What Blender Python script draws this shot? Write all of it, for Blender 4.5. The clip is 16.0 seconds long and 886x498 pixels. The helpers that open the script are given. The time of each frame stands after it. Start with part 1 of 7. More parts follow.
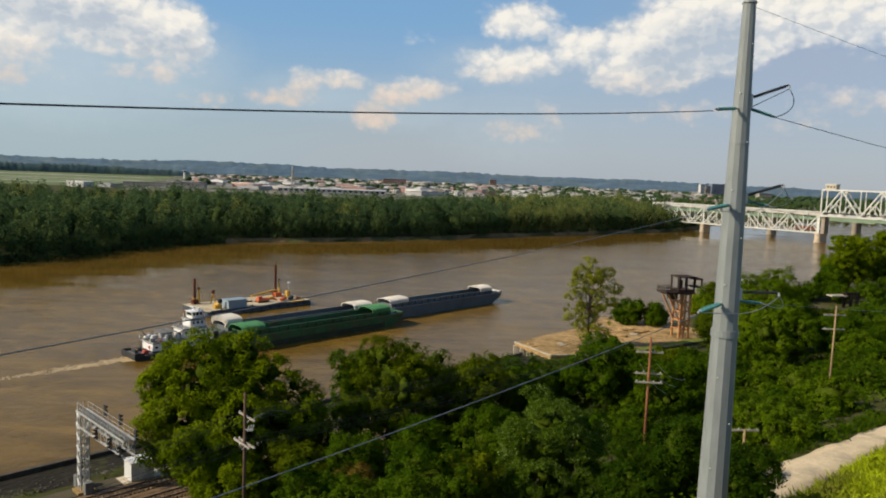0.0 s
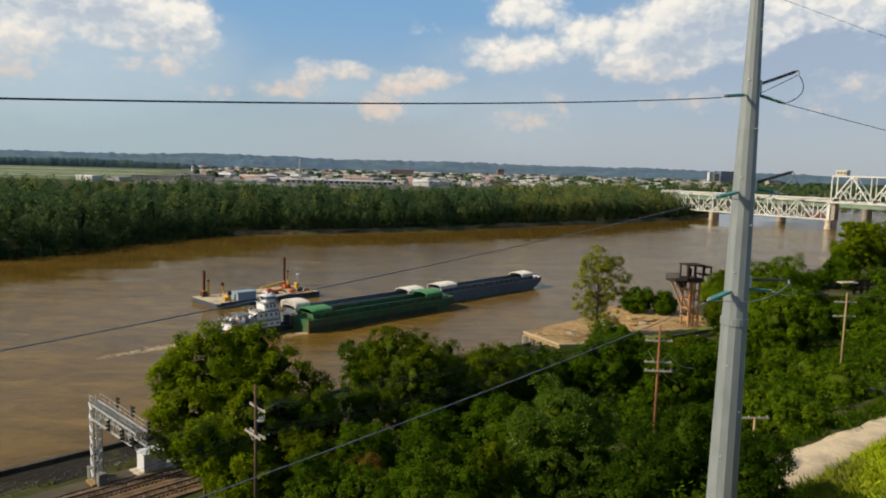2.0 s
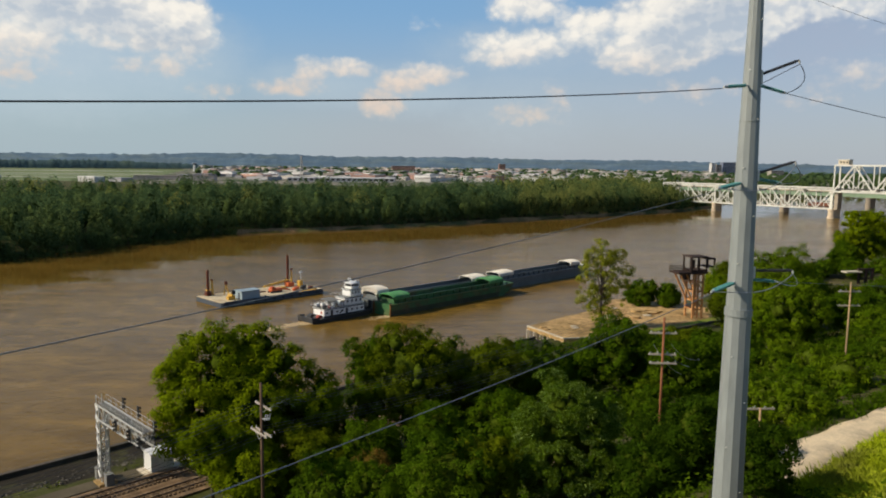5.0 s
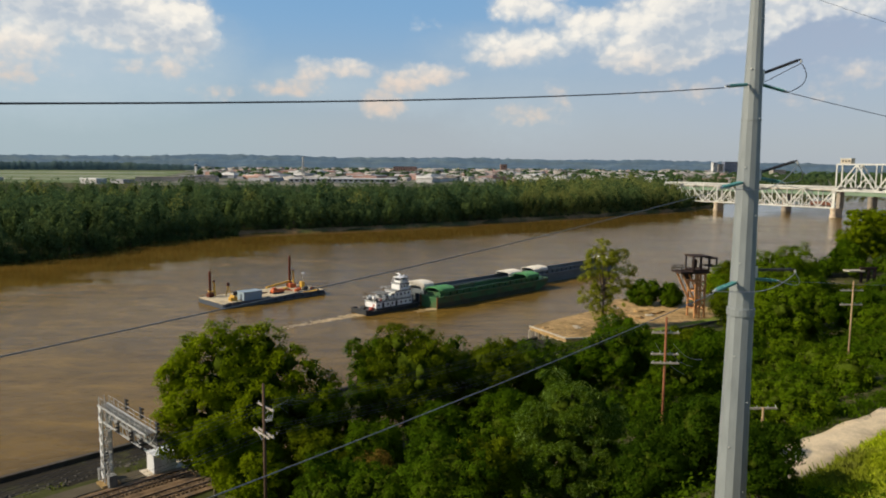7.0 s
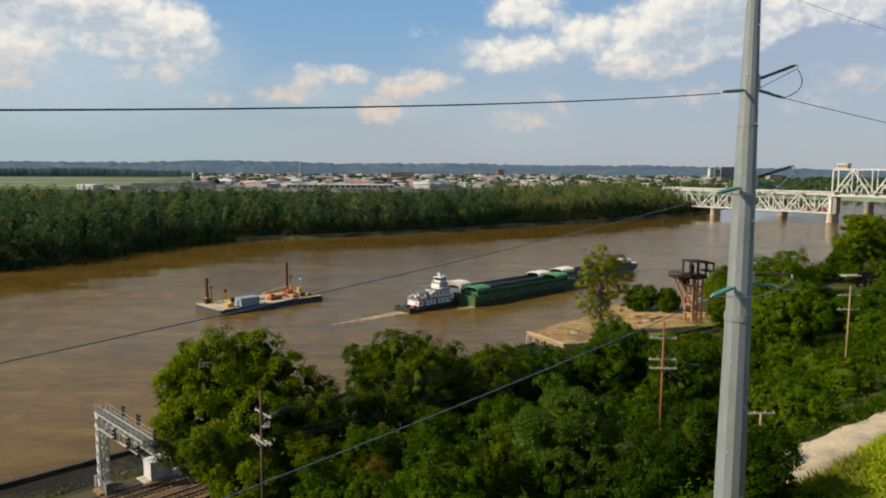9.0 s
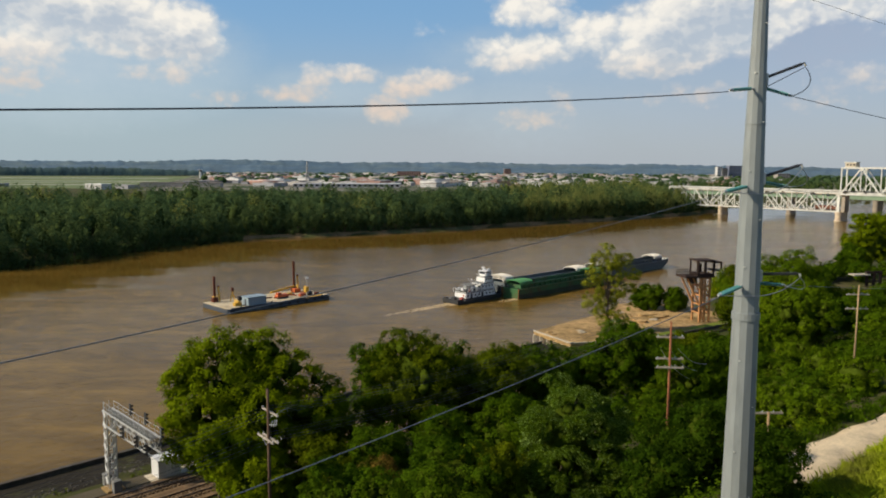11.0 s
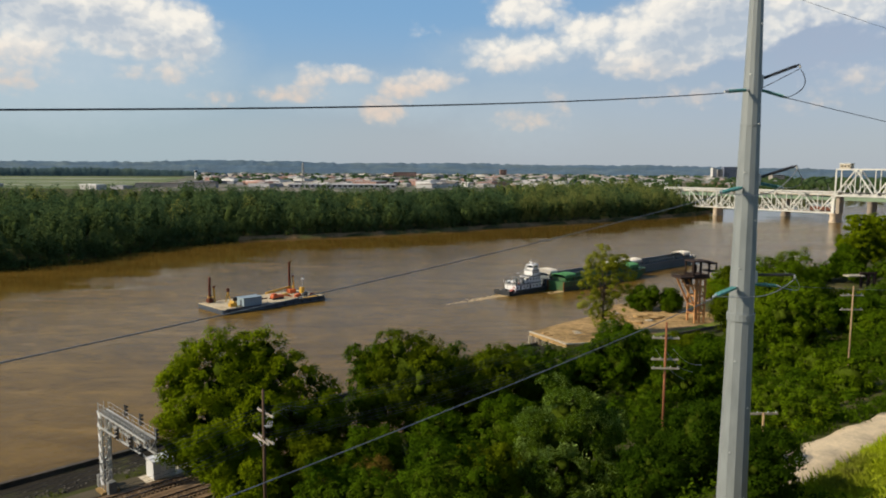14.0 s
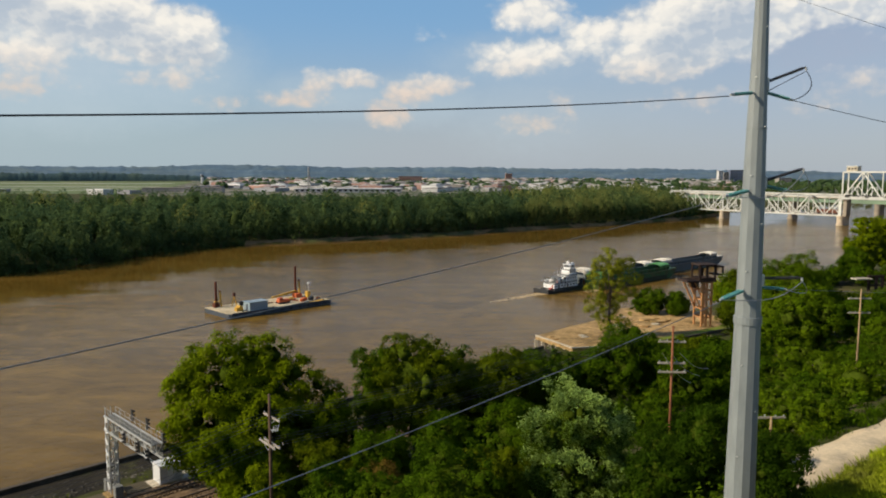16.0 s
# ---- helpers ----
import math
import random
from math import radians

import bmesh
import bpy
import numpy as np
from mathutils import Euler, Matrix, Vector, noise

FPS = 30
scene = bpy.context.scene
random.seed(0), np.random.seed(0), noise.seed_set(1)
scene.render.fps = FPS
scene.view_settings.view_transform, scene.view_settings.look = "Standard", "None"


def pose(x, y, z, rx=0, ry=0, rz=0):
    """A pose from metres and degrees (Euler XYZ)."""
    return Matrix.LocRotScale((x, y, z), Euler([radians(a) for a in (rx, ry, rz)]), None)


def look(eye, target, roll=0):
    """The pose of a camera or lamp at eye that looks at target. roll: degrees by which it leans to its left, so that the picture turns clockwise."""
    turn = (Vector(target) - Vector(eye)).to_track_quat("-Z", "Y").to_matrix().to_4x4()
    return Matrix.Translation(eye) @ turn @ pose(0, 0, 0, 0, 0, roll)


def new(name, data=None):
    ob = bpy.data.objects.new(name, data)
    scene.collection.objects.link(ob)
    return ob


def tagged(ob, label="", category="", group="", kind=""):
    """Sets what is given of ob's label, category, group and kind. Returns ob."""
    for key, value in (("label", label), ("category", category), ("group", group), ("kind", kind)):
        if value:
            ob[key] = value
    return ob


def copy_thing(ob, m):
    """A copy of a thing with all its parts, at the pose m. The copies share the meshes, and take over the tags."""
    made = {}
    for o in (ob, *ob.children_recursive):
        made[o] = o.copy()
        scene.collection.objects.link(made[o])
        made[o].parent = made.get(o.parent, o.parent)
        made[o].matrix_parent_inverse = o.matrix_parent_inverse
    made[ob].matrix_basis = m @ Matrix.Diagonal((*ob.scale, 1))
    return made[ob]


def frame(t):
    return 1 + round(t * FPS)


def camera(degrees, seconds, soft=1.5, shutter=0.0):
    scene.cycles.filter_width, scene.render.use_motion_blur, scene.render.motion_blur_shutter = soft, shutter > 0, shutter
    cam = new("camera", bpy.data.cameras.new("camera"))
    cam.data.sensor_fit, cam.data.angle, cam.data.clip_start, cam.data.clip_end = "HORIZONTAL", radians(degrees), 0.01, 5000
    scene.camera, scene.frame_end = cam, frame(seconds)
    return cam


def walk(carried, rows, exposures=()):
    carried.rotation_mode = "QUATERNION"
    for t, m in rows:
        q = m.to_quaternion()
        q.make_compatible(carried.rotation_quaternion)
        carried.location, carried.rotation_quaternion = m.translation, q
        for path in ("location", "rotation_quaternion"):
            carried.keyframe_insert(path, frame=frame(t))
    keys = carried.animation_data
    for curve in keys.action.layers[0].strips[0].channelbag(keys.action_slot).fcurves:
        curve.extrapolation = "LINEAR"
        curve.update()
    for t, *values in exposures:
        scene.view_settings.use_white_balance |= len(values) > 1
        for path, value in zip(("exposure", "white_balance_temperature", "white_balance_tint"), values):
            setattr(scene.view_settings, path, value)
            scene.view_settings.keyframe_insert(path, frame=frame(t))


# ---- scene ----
from itertools import product
from math import cos, pi, sin, sqrt, tan

EYE = 46.0  # the camera stands on the bluff, this high over the river

# ---- camera ----
cam = camera(62.17, 16.0, soft=1.9)
PATH = [
    (0.0, 84.321, -2.134, -0.750),
    (0.5, 84.238, -2.051, -0.592),
    (1.0, 83.771, -2.011, -0.463),
    (1.5, 83.564, -1.804, -0.451),
    (2.0, 83.551, -1.541, -0.180),
    (2.5, 83.381, -1.485, -0.202),
    (3.0, 83.172, -1.317, -0.255),
    (3.5, 83.073, -1.167, -0.248),
    (4.0, 83.066, -0.940, -0.293),
    (6.5, 83.481, -0.307, 0.162),
    (7.0, 83.244, -0.398, 0.047),
    (7.5, 83.083, -0.465, -0.001),
    (8.0, 83.215, -0.398, -0.079),
    (8.5, 83.494, -0.422, -0.156),
    (9.0, 83.691, -0.303, -0.165),
    (11.5, 83.541, -0.257, 0.389),
    (12.0, 83.485, -0.317, 0.307),
    (12.5, 83.507, -0.367, 0.289),
    (13.0, 83.568, -0.398, 0.208),
    (13.5, 83.597, -0.348, 0.108),
    (14.0, 83.672, -0.324, 0.021),
    (14.5, 83.779, -0.271, -0.039),
    (15.0, 83.860, -0.217, 0.116),
    (15.5, 83.893, -0.206, 0.347),
    (16.0, 83.975, -0.138, 0.448),
]
walk(cam, [(t, pose(0, 0, EYE, rx, ry, rz)) for t, rx, ry, rz in PATH])

# ---- light ----
SUN_AZ, SUN_EL = radians(-103), radians(33)  # from the left and a little behind the camera
world = bpy.data.worlds.new("sky")
scene.world = world
world.use_nodes = True
_n = world.node_tree.nodes
sky = _n.new("ShaderNodeTexSky")
sky.sky_type = "NISHITA"
sky.sun_disc = False
sky.sun_elevation, sky.sun_rotation = SUN_EL, SUN_AZ
sky.air_density, sky.dust_density, sky.ozone_density = 1.0, 0.4, 2.6
_n["Background"].inputs["Strength"].default_value = 0.10
world.node_tree.links.new(sky.outputs["Color"], _n["Background"].inputs["Color"])
sun = new("sun", bpy.data.lights.new("sun", "SUN"))
sun.data.energy, sun.data.angle, sun.data.color = 4.6, radians(0.6), (1.0, 0.87, 0.66)
sun_dir = Vector((sin(SUN_AZ) * cos(SUN_EL), cos(SUN_AZ) * cos(SUN_EL), sin(SUN_EL)))
sun.matrix_world = look(sun_dir * 50, (0, 0, 0))
scene.view_settings.exposure = 0.0

# ---- materials ----


def mat(name, colour, rough=0.8, metal=0.0, spread=0.25, scale=1.0, bump=0.0, bump_scale=8.0, second=None, second_at=(0.5, 0.7), second_scale=0.15,
        island=0.0, piece=0.0, spec=0.5, coords="Object", stretch=(1, 1, 1), transmit=0.0):
    """A node material: base colour with fine and coarse variation, an optional second colour in patches, and relief."""
    m = bpy.data.materials.new(name)
    m.use_nodes = True
    nt = m.node_tree
    nodes, link = nt.nodes, nt.links.new
    bs = nodes["Principled BSDF"]
    bs.inputs["Roughness"].default_value = rough
    bs.inputs["Metallic"].default_value = metal
    bs.inputs["Specular IOR Level"].default_value = spec if rough < 0.8 else min(spec, 0.1)
    co = nodes.new("ShaderNodeTexCoord").outputs[coords]
    mp = nodes.new("ShaderNodeMapping")
    mp.inputs["Scale"].default_value = stretch
    link(co, mp.inputs["Vector"])
    co = mp.outputs["Vector"]

    def tex(sc, detail=5.0, rg=0.6):
        n = nodes.new("ShaderNodeTexNoise")
        n.inputs["Scale"].default_value, n.inputs["Detail"].default_value, n.inputs["Roughness"].default_value = sc, detail, rg
        link(co, n.inputs["Vector"])
        return n.outputs["Fac"]

    def remap(x, a, b, c, d):
        n = nodes.new("ShaderNodeMapRange")
        for k, v in zip(("From Min", "From Max", "To Min", "To Max"), (a, b, c, d)):
            n.inputs[k].default_value = v
        link(x, n.inputs["Value"])
        return n.outputs["Result"]

    def math_(op, a, b):
        n = nodes.new("ShaderNodeMath")
        n.operation = op
        for k, v in enumerate((a, b)):
            if isinstance(v, (int, float)):
                n.inputs[k].default_value = v
            else:
                link(v, n.inputs[k])
        return n.outputs[0]

    rgb = nodes.new("ShaderNodeRGB")
    rgb.outputs[0].default_value = (*colour, 1)
    base = rgb.outputs[0]
    if second:
        mx = nodes.new("ShaderNodeMix")
        mx.data_type = "RGBA"
        link(remap(tex(second_scale, 6.0, 0.65), second_at[0], second_at[1], 0, 1), mx.inputs["Factor"])
        link(base, mx.inputs["A"])
        mx.inputs["B"].default_value = (*second, 1)
        base = mx.outputs["Result"]
    val = math_("MULTIPLY", remap(tex(scale * 4), 0.25, 0.75, 1 - spread, 1 + spread), remap(tex(scale * 0.35, 3.0), 0.3, 0.7, 1 - spread * 0.7, 1 + spread * 0.7))
    if island:
        val = math_("MULTIPLY", val, remap(nodes.new("ShaderNodeNewGeometry").outputs["Random Per Island"], 0, 1, 1 - island, 1 + island))
    if piece:
        val = math_("MULTIPLY", val, remap(nodes.new("ShaderNodeObjectInfo").outputs["Random"], 0, 1, 1 - piece, 1 + piece))
    vm = nodes.new("ShaderNodeVectorMath")
    vm.operation = "SCALE"
    link(base, vm.inputs[0])
    link(val, vm.inputs["Scale"])
    link(vm.outputs["Vector"], bs.inputs["Base Color"])
    link(remap(tex(scale * 2.3), 0.3, 0.7, max(0.05, rough - 0.1), min(1, rough + 0.1)), bs.inputs["Roughness"])
    if bump:
        b = nodes.new("ShaderNodeBump")
        b.inputs["Strength"].default_value, b.inputs["Distance"].default_value = min(1, bump * 4), bump
        link(tex(bump_scale, 6.0), b.inputs["Height"])
        link(b.outputs["Normal"], bs.inputs["Normal"])
    if transmit:
        tr = nodes.new("ShaderNodeBsdfTranslucent")
        link(vm.outputs["Vector"], tr.inputs["Color"])
        mixs = nodes.new("ShaderNodeMixShader")
        mixs.inputs["Fac"].default_value = transmit
        link(bs.outputs["BSDF"], mixs.inputs[1])
        link(tr.outputs["BSDF"], mixs.inputs[2])
        link(mixs.outputs["Shader"], nodes["Material Output"].inputs["Surface"])
    return m


GALV = mat("galvanised_steel", (0.245, 0.268, 0.266), 0.55, 0.05, 0.12, 1.2, 0.002, 30, second=(0.20, 0.222, 0.224), second_scale=0.8, stretch=(1, 1, 0.25))
GALV_NEW = mat("bright_galvanised_steel", (0.55, 0.55, 0.53), 0.45, 0.3, 0.12, 3)
RUBBER = mat("black_polymer", (0.035, 0.035, 0.04), 0.5, 0, 0.2, 5)
GLASS_GREEN = mat("green_insulator", (0.09, 0.27, 0.24), 0.25, 0, 0.15, 6)
WIRE = mat("weathered_wire", (0.09, 0.09, 0.10), 0.5, 0.5, 0.2, 2)
WIRE_MID = mat("grey_stranded_wire", (0.20, 0.205, 0.21), 0.5, 0.4, 0.15, 4)
WIRE_LIGHT = mat("aluminium_wire", (0.34, 0.35, 0.37), 0.45, 0.6, 0.15, 4)
WOOD_OLD = mat("weathered_pole_wood", (0.115, 0.075, 0.05), 0.9, 0, 0.35, 2, 0.01, 12, stretch=(3, 3, 0.3))
WOOD_RED = mat("reddish_pole_wood", (0.24, 0.10, 0.05), 0.9, 0, 0.35, 2, 0.01, 12, stretch=(3, 3, 0.3))
WOOD_GREY = mat("grey_pole_wood", (0.36, 0.25, 0.14), 0.9, 0, 0.3, 2, 0.01, 12, stretch=(3, 3, 0.3))
ARM_WOOD = mat("bleached_crossarm_wood", (0.42, 0.37, 0.31), 0.9, 0, 0.3, 3, 0.005, 20)
PORCELAIN = mat("pale_porcelain", (0.55, 0.56, 0.55), 0.3, 0, 0.1, 4)
HULL_GREEN = mat("green_hull_paint", (0.036, 0.125, 0.040), 0.6, 0, 0.3, 0.5, 0.02, 0.6, second=(0.085, 0.078, 0.028), second_at=(0.48, 0.66), second_scale=0.22)
HULL_DARK = mat("dark_lower_hull_paint", (0.036, 0.048, 0.020), 0.7, 0, 0.35, 0.4, 0.02, 0.6, second=(0.075, 0.055, 0.030), second_at=(0.5, 0.7), second_scale=0.2)
RUB_PALE = mat("rubbed_pale_steel", (0.34, 0.34, 0.32), 0.6, 0.1, 0.3, 0.6)
RUB_OLIVE = mat("rubbed_olive_steel", (0.20, 0.22, 0.085), 0.6, 0.1, 0.35, 0.6)
RUST_EDGE = mat("scraped_rusty_steel", (0.16, 0.075, 0.03), 0.85, 0, 0.4, 0.8)
HULL_GREY = mat("slate_hull_paint", (0.118, 0.136, 0.142), 0.6, 0, 0.25, 0.4, 0.02, 0.6, second=(0.10, 0.085, 0.07), second_at=(0.58, 0.75), second_scale=0.25)
HOPPER = mat("worn_hopper_steel", (0.050, 0.058, 0.068), 0.6, 0.1, 0.3, 0.3, second=(0.10, 0.11, 0.12), second_at=(0.5, 0.68), second_scale=0.12)
COVER_GREEN = mat("green_fibreglass_cover", (0.066, 0.235, 0.080), 0.6, 0, 0.2, 0.6, second=(0.13, 0.30, 0.12), second_at=(0.5, 0.7), second_scale=0.3)
COVER_WHITE = mat("chalky_white_cover", (0.66, 0.62, 0.54), 0.6, 0, 0.14, 0.6, second=(0.42, 0.37, 0.30), second_at=(0.58, 0.75), second_scale=0.4)
BOAT_WHITE = mat("white_boat_paint", (0.84, 0.83, 0.81), 0.45, 0, 0.06, 0.8, second=(0.5, 0.47, 0.42), second_at=(0.6, 0.8), second_scale=0.5)
BOAT_BLACK = mat("black_boat_paint", (0.025, 0.028, 0.032), 0.5, 0, 0.3, 0.6, second=(0.07, 0.055, 0.04), second_at=(0.55, 0.75), second_scale=0.4)
DECK_GREY = mat("grey_deck_paint", (0.20, 0.20, 0.19), 0.8, 0, 0.25, 0.6)
WINDOW_DARK = mat("dark_window_glass", (0.012, 0.016, 0.02), 0.08, 0, 0.1, 2)
LIFE_RED = mat("red_deck_gear", (0.36, 0.055, 0.035), 0.6, 0, 0.25, 1)
DECK_TAN = mat("sandy_deck_planks", (0.58, 0.49, 0.33), 0.9, 0, 0.2, 0.4, 0.01, 2, second=(0.34, 0.27, 0.18), second_at=(0.5, 0.7), second_scale=0.2)
BARGE_BLUE = mat("blue_grey_barge_paint", (0.045, 0.060, 0.085), 0.65, 0, 0.3, 0.4, second=(0.075, 0.075, 0.075), second_scale=0.3)
YELLOW = mat("yellow_machine_paint", (0.62, 0.36, 0.045), 0.6, 0, 0.2, 1, second=(0.34, 0.18, 0.06), second_at=(0.58, 0.75), second_scale=0.8)
ORANGE = mat("orange_machine_paint", (0.58, 0.12, 0.030), 0.55, 0, 0.2, 1)
SPUD_RUST = mat("rusty_spud_steel", (0.115, 0.040, 0.026), 0.85, 0.1, 0.3, 1)
BLUE_SHED = mat("pale_blue_sheet_metal", (0.30, 0.38, 0.43), 0.55, 0.1, 0.12, 1)
BLACK_GEAR = mat("dark_greasy_steel", (0.03, 0.03, 0.03), 0.6, 0.2, 0.3, 1)
TRUSS = mat("pale_truss_paint", (0.62, 0.62, 0.57), 0.6, 0, 0.12, 0.15, second=(0.46, 0.42, 0.36), second_at=(0.58, 0.72), second_scale=0.12)
PIER = mat("pale_pier_stone", (0.62, 0.51, 0.37), 0.9, 0, 0.2, 0.3, 0.05, 1.0, second=(0.30, 0.24, 0.18), second_scale=0.12)
PIER_DARK = mat("dark_pier_concrete", (0.34, 0.29, 0.23), 0.9, 0, 0.2, 0.3, 0.05, 1.0)
GIRDER = mat("green_girder_paint", (0.20, 0.29, 0.19), 0.6, 0, 0.15, 0.2)
BOXCAR = mat("rust_brown_wagon_paint", (0.20, 0.085, 0.055), 0.8, 0, 0.25, 0.3)
ASPHALT = mat("asphalt", (0.055, 0.055, 0.055), 0.9, 0, 0.2, 0.5)
CONCRETE = mat("sandy_old_concrete", (0.47, 0.31, 0.14), 0.95, 0, 0.40, 0.25, 0.08, 1.2, second=(0.20, 0.135, 0.055), second_at=(0.44, 0.60), second_scale=0.11)
CONCRETE_PALE = mat("pale_concrete", (0.50, 0.44, 0.34), 0.9, 0, 0.2, 0.4, 0.03, 1.5)
# Base darkened to hold the shade on the river wall's inner face.
CONCRETE_DARK = mat("shaded_stained_wall_concrete", (0.085, 0.072, 0.057), 0.95, 0, 0.35, 0.3, 0.05, 1.0, second=(0.06, 0.06, 0.05), second_scale=0.2)
TOWER_RUST = mat("orange_rust_steel", (0.58, 0.29, 0.12), 0.85, 0.1, 0.3, 0.6)
TOWER_DARK = mat("dark_rusted_steel", (0.050, 0.034, 0.028), 0.85, 0.1, 0.3, 0.8)
BALLAST = mat("track_ballast", (0.21, 0.14, 0.08), 0.95, 0, 0.45, 2.2, 0.05, 9, second=(0.11, 0.09, 0.075), second_scale=0.4)
RAIL = mat("rail_steel", (0.12, 0.085, 0.065), 0.4, 0.6, 0.2, 2)
TIE = mat("creosoted_tie_wood", (0.150, 0.105, 0.064), 0.9, 0, 0.3, 2, piece=0.35)
GRAVEL = mat("pale_gravel", (0.68, 0.55, 0.37), 0.95, 0, 0.14, 1.5, 0.03, 12, second=(0.40, 0.33, 0.24), second_at=(0.5, 0.72), second_scale=0.35)
GREY_PATH = mat("grey_access_gravel", (0.105, 0.088, 0.058), 0.95, 0, 0.2, 1.5, 0.03, 12)
CINDER = mat("black_cinder_ground", (0.030, 0.026, 0.019), 0.95, 0, 0.4, 0.8, 0.04, 5, second=(0.058, 0.058, 0.024), second_at=(0.52, 0.68), second_scale=0.25)
RIPRAP = mat("dumped_bank_rock", (0.085, 0.078, 0.066), 0.95, 0, 0.4, 0.5, island=0.45)
BARK = mat("grey_brown_bark", (0.13, 0.10, 0.075), 0.95, 0, 0.3, 1.5, 0.03, 8, stretch=(2, 2, 0.4))
SHED_WHITE = mat("white_sheet_steel", (0.72, 0.72, 0.71), 0.5, 0.1, 0.08, 1)
SIGNAL_BLACK = mat("black_signal_housing", (0.015, 0.015, 0.016), 0.6)


def leaf(name, colour, second, spread=0.22, island=0.22):
    return mat(name, colour, 0.7, 0, spread, 0.22, second=second, second_at=(0.42, 0.62), second_scale=0.16, island=island, spec=0.01, transmit=0.42)


LEAF_MID = leaf("mid_green_leaves", (0.138, 0.196, 0.003), (0.185, 0.236, 0.004))
LEAF_DEEP = leaf("deep_green_leaves", (0.053, 0.104, 0.003), (0.086, 0.142, 0.004))
LEAF_YELLOW = leaf("yellowish_green_leaves", (0.128, 0.158, 0.004), (0.088, 0.128, 0.004))
LEAF_SILVER = leaf("silvery_green_leaves", (0.056, 0.100, 0.004), (0.084, 0.134, 0.006))
LEAF_SHRUB = leaf("shrub_leaves", (0.058, 0.112, 0.004), (0.088, 0.146, 0.005))
LEAF_PALE = leaf("pale_green_leaves", (0.230, 0.250, 0.018), (0.270, 0.285, 0.026))
LEAF_FRESH = leaf("fresh_green_leaves", (0.092, 0.158, 0.004), (0.135, 0.195, 0.005))
LEAF_UNDER = leaf("pale_leaf_undersides", (0.270, 0.400, 0.075), (0.330, 0.460, 0.115))
LEAF_OLIVE = leaf("olive_green_leaves", (0.084, 0.118, 0.003), (0.120, 0.152, 0.004))
LEAF_DARK = leaf("dark_green_leaves", (0.030, 0.064, 0.003), (0.046, 0.086, 0.004))
LEAF_BROWN = leaf("browning_leaves", (0.19, 0.11, 0.02), (0.10, 0.11, 0.015))
# Far leaves are bluer and greyer than near ones: distance haze is mixed in.
FOREST_A = leaf("hazed_forest_leaves", (0.058, 0.104, 0.044), (0.098, 0.148, 0.056), 0.2, 0.07)
FOREST_B = leaf("hazed_forest_light_leaves", (0.112, 0.160, 0.052), (0.080, 0.124, 0.046), 0.2, 0.07)
# Palest of the three, used mostly at the right-hand end of the woods.
FOREST_C = leaf("far_forest_pale_leaves", (0.225, 0.240, 0.066), (0.150, 0.178, 0.050), 0.2, 0.07)
# Crown cores are filler solids, dark to imitate the shade deep inside.
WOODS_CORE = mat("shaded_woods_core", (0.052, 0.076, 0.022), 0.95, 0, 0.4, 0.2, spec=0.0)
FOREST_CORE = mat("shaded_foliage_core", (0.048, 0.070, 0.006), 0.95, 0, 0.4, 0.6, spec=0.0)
GRASS_DULL = mat("trodden_grass", (0.165, 0.205, 0.030), 0.95, 0, 0.35, 0.5, 0.05, 3, second=(0.20, 0.14, 0.06), second_scale=0.3)
GRASS = mat("grass", (0.33, 0.40, 0.010), 0.95, 0, 0.3, 0.5, second=(0.16, 0.165, 0.035), second_scale=0.12, island=0.3, transmit=0.15)

# ---- mesh helpers ----


def part(name, bm, material, parent=None, label="", smooth=False):
    """Links a bmesh as one mesh object, under a thing or a part where one is given."""
    me = bpy.data.meshes.new(name)
    bm.to_mesh(me)
    bm.free()
    for m in material if isinstance(material, (list, tuple)) else [material]:
        me.materials.append(m)
    if smooth:
        me.shade_smooth()
    ob = new(name, me)
    ob.parent = parent
    return tagged(ob, label)


def thing(name, label, category, at=(0, 0, 0), rz=0.0, group="", kind=""):
    ob = new(name)
    ob.empty_display_size = 0.5
    ob.matrix_basis = pose(*at, 0, 0, rz)
    return tagged(ob, label, category, group, kind)


def mesh_np(name, verts, faces, material, parent=None, slots=None, smooth=False):
    """A mesh from numpy arrays: vertices (n, 3) and faces (m, 3 or 4)."""
    me = bpy.data.meshes.new(name)
    verts, faces = np.asarray(verts, np.float32), np.asarray(faces, np.int32)
    k = faces.shape[1]
    me.vertices.add(len(verts))
    me.vertices.foreach_set("co", verts.ravel())
    me.loops.add(faces.size)
    me.loops.foreach_set("vertex_index", faces.ravel())
    me.polygons.add(len(faces))
    me.polygons.foreach_set("loop_start", np.arange(0, faces.size, k, dtype=np.int32))
    for m in material if isinstance(material, (list, tuple)) else [material]:
        me.materials.append(m)
    if slots is not None:
        me.polygons.foreach_set("material_index", np.asarray(slots, np.int32))
    me.update(calc_edges=True)
    if smooth:
        me.shade_smooth()
    ob = new(name, me)
    ob.parent = parent
    return ob


def box(bm, x0, x1, y0, y1, z0, z1, m=None, slot=0, bevel=0.0):
    r = bmesh.ops.create_cube(bm, size=1)
    t = Matrix.Translation(((x0 + x1) / 2, (y0 + y1) / 2, (z0 + z1) / 2)) @ Matrix.Diagonal((x1 - x0, y1 - y0, z1 - z0, 1))
    bmesh.ops.transform(bm, matrix=(m or Matrix()) @ t, verts=r["verts"])
    faces = {f for v in r["verts"] for f in v.link_faces}
    for f in faces:
        f.material_index = slot
    if bevel:
        bmesh.ops.bevel(bm, geom=list({e for f in faces for e in f.edges}), offset=bevel, segments=1, affect="EDGES")
    return bm


